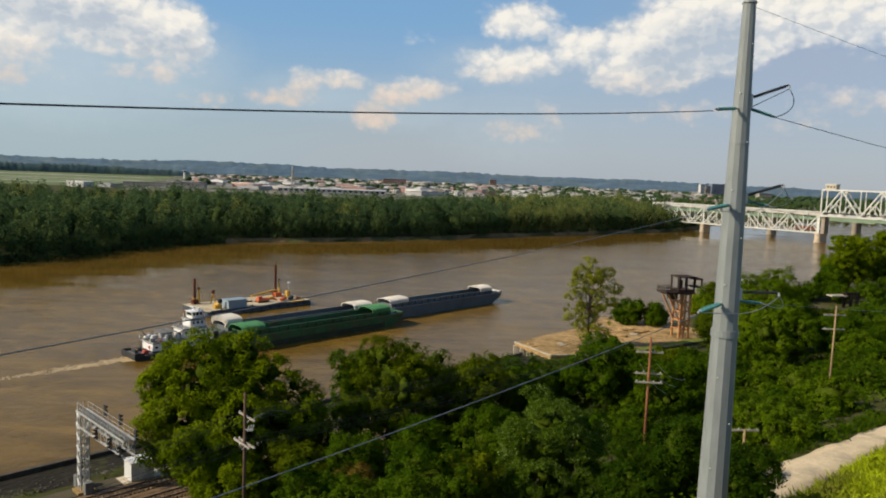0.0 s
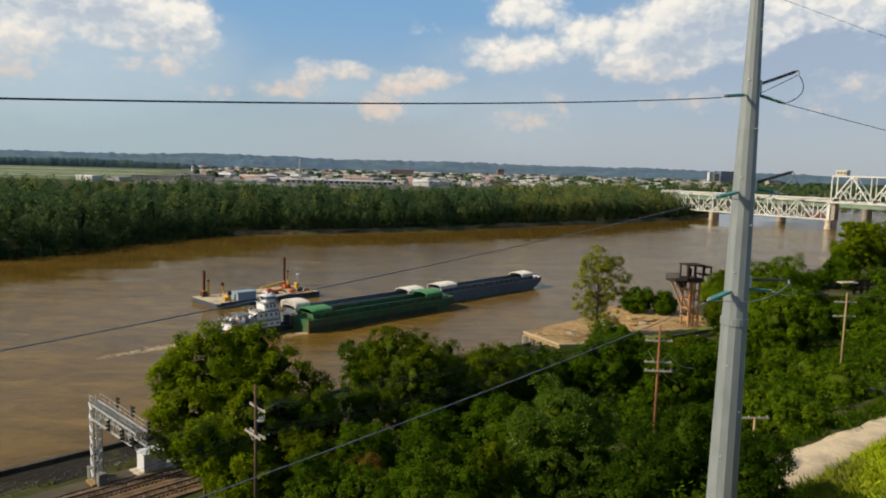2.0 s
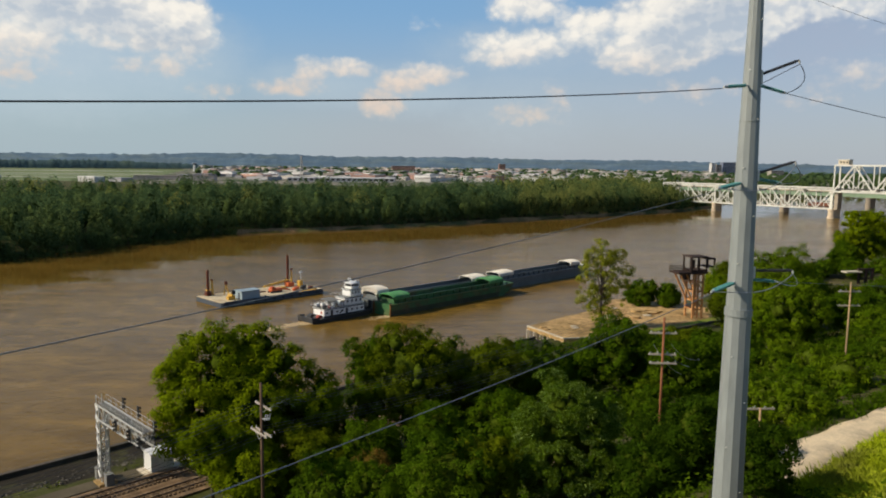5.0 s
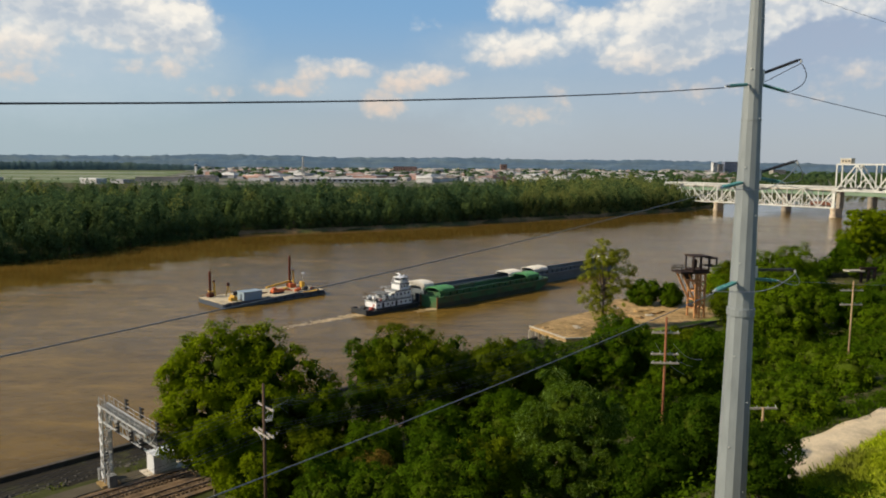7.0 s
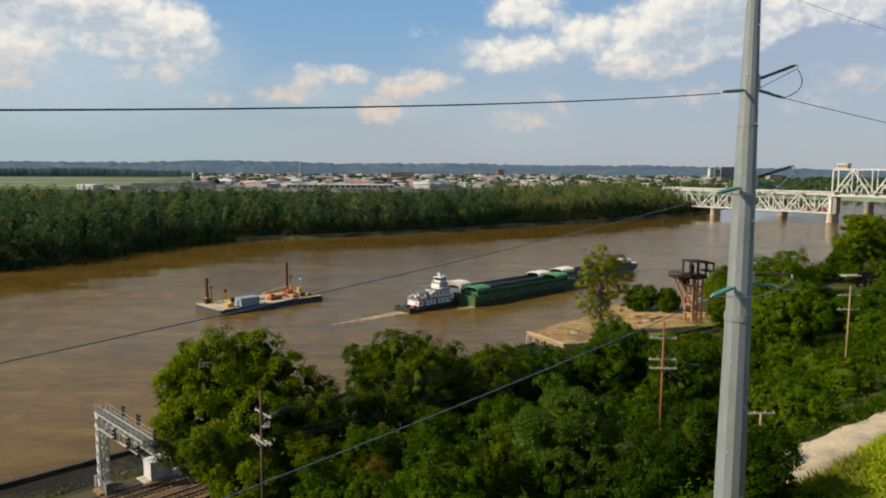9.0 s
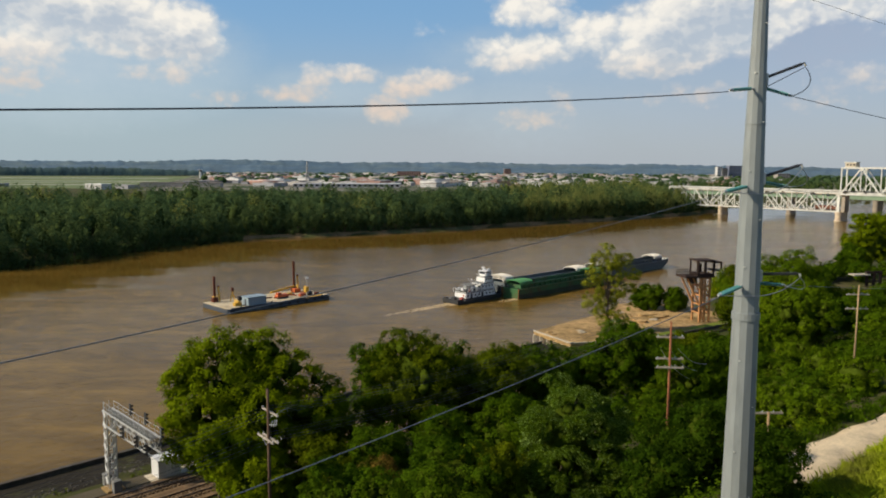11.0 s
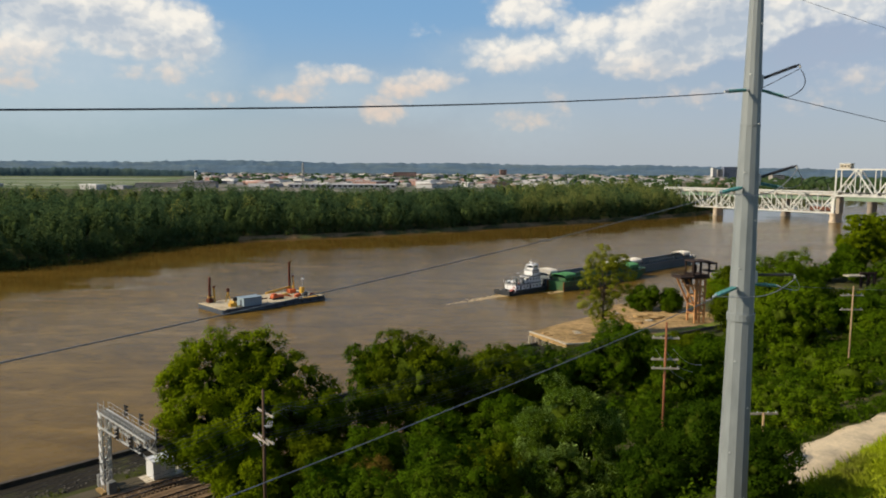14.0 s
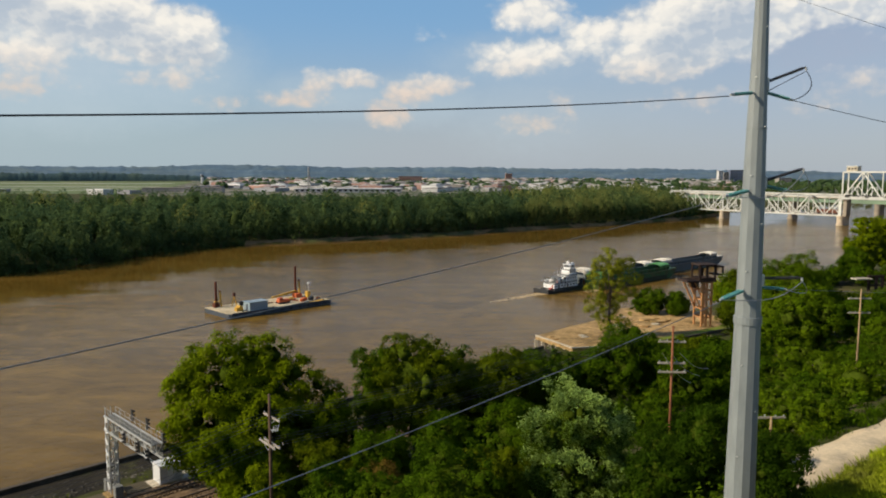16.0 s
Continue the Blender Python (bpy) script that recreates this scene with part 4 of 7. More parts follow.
def grass(name, label, count, seed, keep, xs, ys, tall, material=GRASS):
    """Blades of grass in tufts."""
    rng = np.random.default_rng(seed)
    x, y = rng.uniform(*xs, count), rng.uniform(*ys, count)
    ok = keep(x, y)
    x, y = x[ok], y[ok]
    k, per = len(x), 14
    px, py = x[:, None] + rng.normal(0, 0.22, (k, per)), y[:, None] + rng.normal(0, 0.22, (k, per))
    a = rng.uniform(0, 2 * pi, (k, per))
    h = tall * rng.uniform(0.5, 1.3, (k, per))
    lean = rng.normal(0, 0.35, (k, per, 2)) * h[..., None]
    z = ground_z(px, py) - 0.03
    w = 0.035
    lo1 = np.stack([px + np.cos(a) * w, py + np.sin(a) * w, z], -1)
    lo2 = np.stack([px - np.cos(a) * w, py - np.sin(a) * w, z], -1)
    mid = np.stack([px + lean[..., 0] * 0.4 + np.cos(a) * w, py + lean[..., 1] * 0.4 + np.sin(a) * w, z + h * 0.6], -1)
    tip = np.stack([px + lean[..., 0], py + lean[..., 1], z + h], -1)
    v = np.stack([lo1, mid, tip, lo2], 2).reshape(-1, 3)
    tagged(mesh_np(name, v, np.arange(len(v)).reshape(-1, 4), material), label, "grass", kind="stuff")


grass("tall_grass", "sunlit yellow-green grass along the gravel road", 26000, 52, lambda x, y: (x + y > 72) & (shore(x, y) > road_near(x, y) + 0.25) & (shore(x, y) < 101), (14, 60), (26, 76), 0.7)
grass("verge_grass", "green grass along the far side of the road", 9000, 55, lambda x, y: (shore(x, y) > road_edge(x, y) - 2.6) & (shore(x, y) < road_edge(x, y) - 0.3), (14, 60), (38, 92), 0.5, LEAF_SHRUB)
scrub("bank_brush", "low weeds along the railway bank", (-85, 110), (60, 260), 2500, 0.7, LEAF_YELLOW, 53,
      lambda x, y: ((shore(x, y) > 8) & (shore(x, y) < 10.8)) | ((shore(x, y) > 28) & (shore(x, y) < 33)), 16, 0.3)


# ---- the far woods ----


def far_crown(rng, h, r, quads, size):
    """A tall crown seen from afar: a heart with billows stacked up round it."""
    lobes = [(0, 0, h * 0.52, r * 0.80, r * 0.80, h * 0.40)]
    for k in range(9):
        a, e = 2.4 * k, (1.0, 0.75, 0.55, 0.3, 0.1, -0.15, -0.4, -0.6, -0.8)[k] + rng.uniform(-0.12, 0.05)
        c = sqrt(max(0.1, 1 - e * e))
        w = rng.uniform(0.38, 0.56)
        lobes.append((cos(a) * r * 0.62 * c, sin(a) * r * 0.62 * c, h * (0.54 + 0.34 * e), r * w, r * w, r * w * 1.3))
    p, n = shell(lobes, rng, quads, 0.06)
    v, f = leaves(rng, p, n + np.array((0, 0, 0.15)), size, 0.8, 0.3)
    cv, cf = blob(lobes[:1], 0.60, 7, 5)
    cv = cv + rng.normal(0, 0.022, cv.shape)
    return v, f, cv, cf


def far_woods():
    rng = np.random.default_rng(70)
    kinds = []
    for k in range(5):
        kinds.append(far_crown(rng, 1.0, rng.uniform(0.25, 0.34), 540, 0.048))
    # the front row along the far bank: single trees
    protos = []
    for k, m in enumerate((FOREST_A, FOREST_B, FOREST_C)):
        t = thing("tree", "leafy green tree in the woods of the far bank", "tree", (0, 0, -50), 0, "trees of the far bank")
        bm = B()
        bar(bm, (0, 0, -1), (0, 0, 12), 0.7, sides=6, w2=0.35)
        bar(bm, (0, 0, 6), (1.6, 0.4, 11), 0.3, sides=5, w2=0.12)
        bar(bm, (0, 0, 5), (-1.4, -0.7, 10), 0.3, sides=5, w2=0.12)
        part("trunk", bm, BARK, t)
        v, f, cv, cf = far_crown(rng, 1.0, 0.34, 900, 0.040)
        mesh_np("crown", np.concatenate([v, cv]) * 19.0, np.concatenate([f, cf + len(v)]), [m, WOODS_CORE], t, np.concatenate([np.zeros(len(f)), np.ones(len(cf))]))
        protos.append(t)
    first = [True] * 3
    x = -300.0
    while x < 288:
        slope = (bank_y(x + 4) - bank_y(x - 4)) / 8
        step_ = rng.uniform(4.2, 7.2) / sqrt(1 + slope * slope)
        x += step_
        y = float(bank_y(x)) + (rng.uniform(-4, 4) if x < -128 else rng.uniform(4, 13))
        k, s = (rng.integers(2), rng.uniform(0.5, 1.1)) if x < 60 else (rng.integers(1, 3), rng.uniform(0.85, 1.35) * (1.0 if x < 228 else 0.62))
        m = pose(x, y, gz(x, y) - 1.6, 0, 0, rng.uniform(0, 360))
        if first[k]:
            protos[k].matrix_basis, first[k] = m, False
        else:
            copy_thing(protos[k], m @ Matrix.Scale(s, 4))
    # low willows along the waterline
    v, f, cv, cf = far_crown(rng, 1.0, 0.62, 300, 0.08)
    w = mesh_np("willow_bush", np.concatenate([v, cv]) * 6.0, np.concatenate([f, cf + len(v)]), [FOREST_B, WOODS_CORE], None, np.concatenate([np.zeros(len(f)), np.ones(len(cf))]))
    tagged(w, "low willow bush on the far waterline", "bush", "waterline bushes")
    for k in range(310):
        x = (rng.uniform(-330, 225) if k % 3 == 0 or k > 230 else rng.uniform(222, 285) if k % 3 == 1 and k % 2 else rng.uniform(-230, -128)) if k else -100.0
        y = float(bank_y(x)) + (rng.uniform(-5, 2) if x < -128 else rng.uniform(3.5, 9))
        m = pose(x, y, gz(x, y) - 0.8, 0, 0, rng.uniform(0, 360)) @ Matrix.Scale(rng.uniform(0.45, 1.1), 4)
        if k:
            copy_thing(w, m)
        else:
            w.matrix_basis = m
    # the woods behind them
    parts_ = {0: [], 1: [], 2: []}
    n = 0
    for row in range(60):
        depth = 16 + row * (10.5 + row * 0.3)
        x = -1000.0
        while x < 420:
            x += rng.uniform(8, 15) * (1 + row * 0.015) * (0.72 if row < 8 else 1.0)
            y = float(bank_y(x)) + depth * 1.3 + rng.uniform(-5, 5)
            if not (abs(x) < 0.78 * y + 60 and y < 860 + 1.6 * max(-60, min(x, 280)) and (x < 250 or x < 0.27 * y)) or y < 250:
                continue
            h = rng.uniform(13.5, 29) * (1 + 0.15 * noise.noise(Vector((x * 0.01, y * 0.01, 0))))
            if rng.random() < 0.05:
                h *= 1.14
            parts_[int(rng.choice(3, p=(0.60, 0.33, 0.07) if x < 60 else (0.10, 0.35, 0.55)))].append((x, y, gz(x, y) - 0.08 * h, h, rng.integers(5), rng.uniform(0, 2 * pi), rng.uniform(0.9, 1.25)))
            n += 1
    # a strip of trees beyond the bridge
    for k in range(420):
        y = rng.uniform(1150, 1750)
        x = rng.uniform(0.27, 0.72) * y
        parts_[k % 2].append((x, y, 4, rng.uniform(13, 20), rng.integers(5), rng.uniform(0, 6), 1.3))
    for key_, rows in parts_.items():
        V, F, S, base = [], [], [], 0
        for x, y, z, h, kind, a, wide in rows:
            v, f, cv, cf = kinds[kind]
            if y > 640:
                f = f[::2]
            q = np.concatenate([v, cv])
            c, s = cos(a), sin(a)
            V.append(np.stack([x + (q[:, 0] * c - q[:, 1] * s) * h * wide, y + (q[:, 0] * s + q[:, 1] * c) * h * wide, z + q[:, 2] * h], -1))
            F.append(np.concatenate([f, cf + len(v)]) + base)
            S.append(np.concatenate([np.zeros(len(f)), np.ones(len(cf))]))
            base += len(q)
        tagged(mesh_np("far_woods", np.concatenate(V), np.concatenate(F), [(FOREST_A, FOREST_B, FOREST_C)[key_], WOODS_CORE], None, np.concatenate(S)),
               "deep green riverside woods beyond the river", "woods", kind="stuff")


far_woods()

# ---- the steel power pole and its lines ----
POLE_X, POLE_Y = 9.9, 24.0


def pole_r(z):
    return float(np.interp(z, (22, 34.6, 45.8, 51.2, 51.9), (0.62, 0.49, 0.345, 0.215, 0.20)))


def steel_pole():
    base = gz(POLE_X, POLE_Y) - 0.3
    t = thing("steel_power_pole", "tall tapered grey galvanised steel power pole with bolted collar", "power pole", (POLE_X, POLE_Y, base))
    seg = 12

    def shaft(z0, z1, name, k=1.0):
        bm = B()
        rings = []
        for z in np.linspace(z0, z1, 6):
            r = pole_r(z) * k
            rings.append([bm.verts.new((r * cos(2 * pi * (i + 0.5) / seg), r * sin(2 * pi * (i + 0.5) / seg), z - base)) for i in range(seg)])
        for u, v in zip(rings, rings[1:]):
            for i in range(seg):
                bm.faces.new((u[i], u[(i + 1) % seg], v[(i + 1) % seg], v[i]))
        bm.faces.new(rings[-1])
        return part(name, bm, GALV, t)

    shaft(base, 41.3, "lower_shaft", 1.02)
    shaft(41.3, 51.85, "upper_shaft")
    for z, h, k in ((41.15, 0.24, 1.10), (47.4, 0.05, 1.03)):
        bm = B()
        r = pole_r(z) * k
        bmesh.ops.create_cone(bm, cap_ends=True, segments=24, radius1=r, radius2=r, depth=h, matrix=Matrix.Translation((0, 0, z - base)))
        part("collar", bm, GALV, t)
    bm = B()
    bmesh.ops.create_cone(bm, cap_ends=True, segments=12, radius1=0.24, radius2=0.20, depth=0.08, matrix=Matrix.Translation((0, 0, 51.88 - base)))
    part("cap", bm, GALV, t)
    # step lugs and bolts up the faces
    for k, z in enumerate(np.arange(33.5, 51, 1.55)):
        a = radians(-62 if k % 2 else -128)
        r = pole_r(z)
        bm = B()
        bar(bm, (r * cos(a) * 0.97, r * sin(a) * 0.97, z - base), ((r + 0.035) * cos(a), (r + 0.035) * sin(a), z - base), 0.05, sides=6)
        part("step_lug", bm, GALV_NEW, t)
    # three levels: a strain insulator to each side, a black post that carries the jumper
    for lv, (zl, zr, zp, stand) in enumerate(((48.51, 48.57, 48.87, 0.38), (45.42, 45.57, 45.73, 0.35), (42.18, 42.22, 42.55, 0.05))):
        r = pole_r(zl)
        wl, wr = LINE_LEFT, LINE_RIGHT
        for side, (d, z0) in enumerate(((wl, zl), (wr, zr))):
            a = Vector((d[0] * r, d[1] * r, z0 - base))
            b = a + Vector((d[0], d[1], d[2])) * 1.5
            bm = B()
            bar(bm, a, a.lerp(b, 0.12), 0.06, sides=6)
            part("shackle", bm, GALV_NEW, t)
            bm = B()
            for sgn in ((-0.05, 0.05) if lv else (0.0,)):
                o = Vector((-d[1] * sgn, d[0] * sgn, 0))
                n = 12
                for i in range(n):
                    p, q = a.lerp(b, 0.12 + 0.76 * i / n) + o, a.lerp(b, 0.12 + 0.76 * (i + 0.8) / n) + o
                    bar(bm, p, q, 0.115, sides=10, w2=0.07)
                bar(bm, a.lerp(b, 0.1) + o, a.lerp(b, 0.9) + o, 0.05, sides=6)
            part("strain_insulator", bm, GLASS_GREEN, t, "green ribbed strain insulator", smooth=False)
            bm = B()
            bar(bm, a.lerp(b, 0.87), b, 0.10, sides=8, w2=0.06)
            part("dead_end_clamp", bm, GALV_NEW, t)
        # post insulator with bracket
        pd = Vector((0.97, -0.24, stand)).normalized()
        a = Vector((pd.x * pole_r(zp), pd.y * pole_r(zp), zp - base))
        b = a + pd * 1.18
        bm = B()
        box(bm, -0.02, 0.06, -0.07, 0.07, -0.26, 0.12, Matrix.Translation(a) @ Matrix.Rotation(math.atan2(pd.y, pd.x), 4, "Z"))
        part("post_bracket", bm, GALV_NEW, t)
        bm = B()
        for i in range(16):
            p, q = a.lerp(b, 0.08 + 0.86 * i / 16), a.lerp(b, 0.08 + 0.86 * (i + 0.75) / 16)
            bar(bm, p, q, 0.12, sides=10, w2=0.075)
        bar(bm, a, b, 0.06, sides=8)
        part("post_insulator", bm, RUBBER, t, "black ribbed post insulator")
        bm = B()
        bar(bm, b, b + Vector((0.03, 0, -0.10)), 0.07, sides=8)
        part("post_clamp", bm, GALV_NEW, t)
        # the jumper hangs from one clamp to the other, held off by the post
        l_end = Vector((wl[0] * (r + 1.48), wl[1] * (r + 1.48), zl - base + wl[2] * 1.48))
        r_end = Vector((wr[0] * (r + 1.48), wr[1] * (r + 1.48), zr - base + wr[2] * 1.48))
        tip = b + Vector((0.03, 0, -0.12))
        pts = []
        front = Vector((0.1, -(r + 0.35), (zl - base) - (0.25 if lv else 0.1)))
        for i in range(25):
            s = i / 24
            p = l_end * (1 - s) ** 3 + front * 3 * s * (1 - s) ** 2 + (front + Vector((0.5, 0.05, -0.15))) * 3 * s * s * (1 - s) + tip * s ** 3
            pts.append(p)
        out = tip + Vector((0.50, 0.0, -0.62))
        for i in range(1, 15):
            s = i / 14
            pts.append(tip * (1 - s) ** 2 + out * 2 * s * (1 - s) + r_end * s * s)
        if lv == 0:
            pts = [Vector((r * 0.9, -r * 0.4, zr - base)).lerp(tip, q) for q in (0, 0.5)] + pts[24:]
        part("jumper_wire", tube(B(), pts, 0.014), WIRE_LIGHT if lv else WIRE, t)
    return t


LINE_LEFT = (-0.748, -0.664, -0.105)
LINE_RIGHT = (0.86, 0.48, -0.13)
steel_pole()


def phase_wire(z, name, r, material, label, extra=0.0, onward=0.012):
    """One conductor of the line that passes before the overlook, hanging between its supports."""
    pts = []
    for k in np.linspace(0.086, 2.6, 60):
        pts.append((POLE_X - 16.0 * k, POLE_Y - 14.2 * k, z - (2.32 + extra) * k + 0.57 * k * k))
    tagged(part(name, tube(B(), pts, r), material), label, "power line")
    pts = []
    for q in np.linspace(1.8, 70, 40):
        pts.append((POLE_X + LINE_RIGHT[0] * q, POLE_Y + LINE_RIGHT[1] * q, z + 0.05 - 0.106 * q + 0.0007 * q * q))
    tagged(part(name, tube(B(), pts, onward), material), label, "power line")


phase_wire(48.50, "power_line", 0.016, WIRE, "thin dark overhead power line strained from the steel pole", 0.03)
phase_wire(45.42, "power_line", 0.011, WIRE_MID, "thin dark overhead power line strained from the steel pole", 0.37, 0.006)
phase_wire(42.18, "power_line", 0.0118, WIRE_MID, "grey stranded overhead power line strained from the steel pole", 0.27, 0.006)
tagged(part("shield_wire", tube(B(), [(POLE_X + 0.8 * q, POLE_Y + 0.6 * q, 51.8 - 0.035 * q + 0.0004 * q * q) for q in np.linspace(0, 80, 30)], 0.006), WIRE),
       "thin grey shield wire at the pole top", "power line")

# ---- wooden utility poles ----


def utility_pole(x, y, top, h, wood, label, arms, arm_dir, extras=(), reach=1.25, thick=0.34):
    """arms: metres below the top; arm_dir: the plan angle of the arms."""
    t = thing("utility_pole", label, "utility pole", (x, y, top - h))
    part("shaft", bar(B(), (0, 0, 0), (0, 0, h), thick, sides=10, w2=thick * 0.66), wood, t, smooth=True)
    c, s = cos(radians(arm_dir)), sin(radians(arm_dir))
    for d, off in arms:
        z = h - d
        o = Vector((-s, c, 0)) * off
        bm = B()
        bar(bm, Vector((-c * reach, -s * reach, z)) + o, Vector((c * reach, s * reach, z)) + o, 0.12, 0.15)
        part("crossarm", bm, ARM_WOOD, t, "bleached timber crossarm")
        for k in (-1.1, -0.45, 0.45, 1.1) if reach < 1.4 else (-1.3, 1.3):
            bm = B()
            p = Vector((c * k, s * k, z)) + o
            bar(bm, p + Vector((0, 0, 0.06)), p + Vector((0, 0, 0.14)), 0.05, sides=6)
            bar(bm, p + Vector((0, 0, 0.14)), p + Vector((0, 0, 0.22)), 0.09, sides=8, w2=0.05)
            part("pin_insulator", bm, PORCELAIN, t)
        for k in (-0.7, 0.7) if thick > 0.3 else ():
            part("brace", bar(B(), Vector((c * k, s * k, z)) + o, Vector((0, 0, z - 0.55)) + o * 0.9, 0.04), GALV_NEW, t)
    if "cutouts" in extras:
        for k in (-0.25, 0.1, 0.4):
            bm = B()
            p = Vector((0.45 + k * 0.5, -0.3 + k * 0.4, h - 3.2))
            bar(bm, p, p + Vector((0.12, 0.05, 0.55)), 0.07, sides=7)
            part("fuse_cutout", bm, PORCELAIN, t)
        part("cutout_bracket", bar(B(), (0.1, -0.1, h - 3.1), (0.8, -0.35, h - 3.0), 0.07), GALV_NEW, t)
        for k in range(3):
            a = Vector((0.45, -0.2 + 0.25 * k, h - 2.4))
            part("drop_wire", tube(B(), [a.lerp(a + Vector((1.4 + k * 0.8, 1.2, 0.4 * k - 0.5)), s_) + Vector((0, 0, 0.5 * sin(pi * s_))) for s_ in np.linspace(0, 1, 9)], 0.011), WIRE_MID, t)
    if "drops" in extras:
        for k in range(3):
            a = Vector((-0.9 + 0.8 * k, 0, h - 2.5))
            part("drop_wire", tube(B(), [a.lerp(a + Vector((2.9, 0.6, -3.0 + 0.7 * k)), s_) - Vector((0, 0, 0.5 * sin(pi * s_))) for s_ in np.linspace(0, 1, 9)], 0.022), WIRE_LIGHT, t)
    return t


utility_pole(-15.04, 60, 27.38, 14.78, WOOD_OLD, "dark weathered wooden utility pole with slanting double crossarms", ((2.05, 0.18), (4.35, 0.18), (4.30, -0.26)), -50, ("cutouts",), 1.45)
utility_pole(20.5, 66, 32.05, 14.5, WOOD_RED, "tall reddish wooden utility pole with three crossarms", ((1.5, 0.17), (3.5, 0.17), (4.25, -0.17)), -4, ("drops",), 1.25, 0.30)
utility_pole(48.1, 85, 32.5, 13.5, WOOD_GREY, "pale grey wooden utility pole with two crossarms", ((1.15, 0.17), (2.85, 0.17)), 2, (), 1.35, 0.25)
utility_pole(26.2, 58, 26.3, 4.5, WOOD_GREY, "short utility pole with one crossarm and fittings", ((0.12, 0.15),), 3, (), 1.25, 0.26)


def pole_wires():
    """Slack lines of the pole row beside the railway."""
    c, s = cos(radians(-50)), sin(radians(-50))
    for d in (1.9, 4.2):
        for k in (-1.1, -0.45, 0.45, 1.1):
            p = Vector((-15.04 + c * k, 60 + s * k, 27.38 - d))
            for q, name in ((Vector((-32, -30, -1.5)), "service_wire"), (Vector((40, 36, 1.0)), "service_wire")):
                pts = [p.lerp(p + q, u) - Vector((0, 0, 4.0 * u * (1 - u) * 1.1)) for u in np.linspace(0, 1, 14)]
                tagged(part(name, tube(B(), pts, 0.013, 5), WIRE), "thin slack wire of the wooden pole row", "wire")


pole_wires()

# ---- railway, wall, signal bridge ----
ALONG, ACROSS = Vector((sqrt(0.5), sqrt(0.5), 0)), Vector((sqrt(0.5), -sqrt(0.5), 0))


def rail_frame(a, s, z=0.0):
    """A place along the bank (a, from the foot of the overlook) and inland (s)."""
    p = Vector((-75, 75, 0)) + ALONG * a + ACROSS * s
    return Vector((p.x, p.y, z))


RAILWAY = Matrix.Translation((-75, 75, 0)) @ Matrix.Rotation(radians(45), 4, "Z")


def railway():
    # local x along the bank, local -y inland
    bm = B()
    box(bm, -70, 136, -1.9, -1.45, 0.0, 5.0)
    box(bm, -70, 136, -2.05, -1.35, 5.0, 5.22)
    w = part("retaining_wall", bm, CONCRETE_DARK)
    w.matrix_basis = RAILWAY
    tagged(w, "dark stained and shaded concrete wall along the river bank", "wall", kind="structure")
    bm = B()
    box(bm, -70, 130, -14.2, -11.6, 4.6, 5.13)
    p = part("access_path", bm, GREY_PATH)
    p.matrix_basis = RAILWAY
    tagged(p, "grey gravel service path beside the tracks", "path", kind="structure")
    bm = B()
    box(bm, 37.5, 62, -15.2, -12.0, 4.6, 5.19, bevel=0.02)
    p = part("concrete_pad", bm, CONCRETE_PALE)
    p.matrix_basis = RAILWAY
    tagged(p, "pale concrete pad round the signal shed", "pavement", kind="structure")
    for k, s in enumerate((17.0, 21.4)):
        bm = B()
        prism(bm, [(-70, -s - 2.3), (136, -s - 2.3), (136, -s + 2.3), (-70, -s + 2.3)], 4.6, 5.22)
        bd = part("ballast_bed", bm, BALLAST)
        bd.matrix_basis = RAILWAY
        tagged(bd, "brown stone ballast bed of the railway track", "track bed", kind="structure")
        t = thing("railway_track", "rusty steel rails on dark timber ties", "railway track")
        t.matrix_basis = RAILWAY
        for g in (-0.72, 0.72):
            bm = B()
            box(bm, -70, 136, -s + g - 0.07, -s + g + 0.07, 5.40, 5.42)
            box(bm, -70, 136, -s + g - 0.035, -s + g + 0.035, 5.42, 5.57)
            part("rail", bm, RAIL, t)
        bm = B()
        box(bm, -0.12, 0.12, -1.3, 1.3, -0.14, 0.04)
        tie = part("tie", bm, TIE, t)
        tie.matrix_basis = pose(-30, -s, 5.36)
        for i in range(1, 130):
            o = new("tie", tie.data)
            o.parent = t
            o.matrix_basis = pose(-30 + i * 0.56, -s, 5.36, 0, 0, random.uniform(-1, 1))


railway()


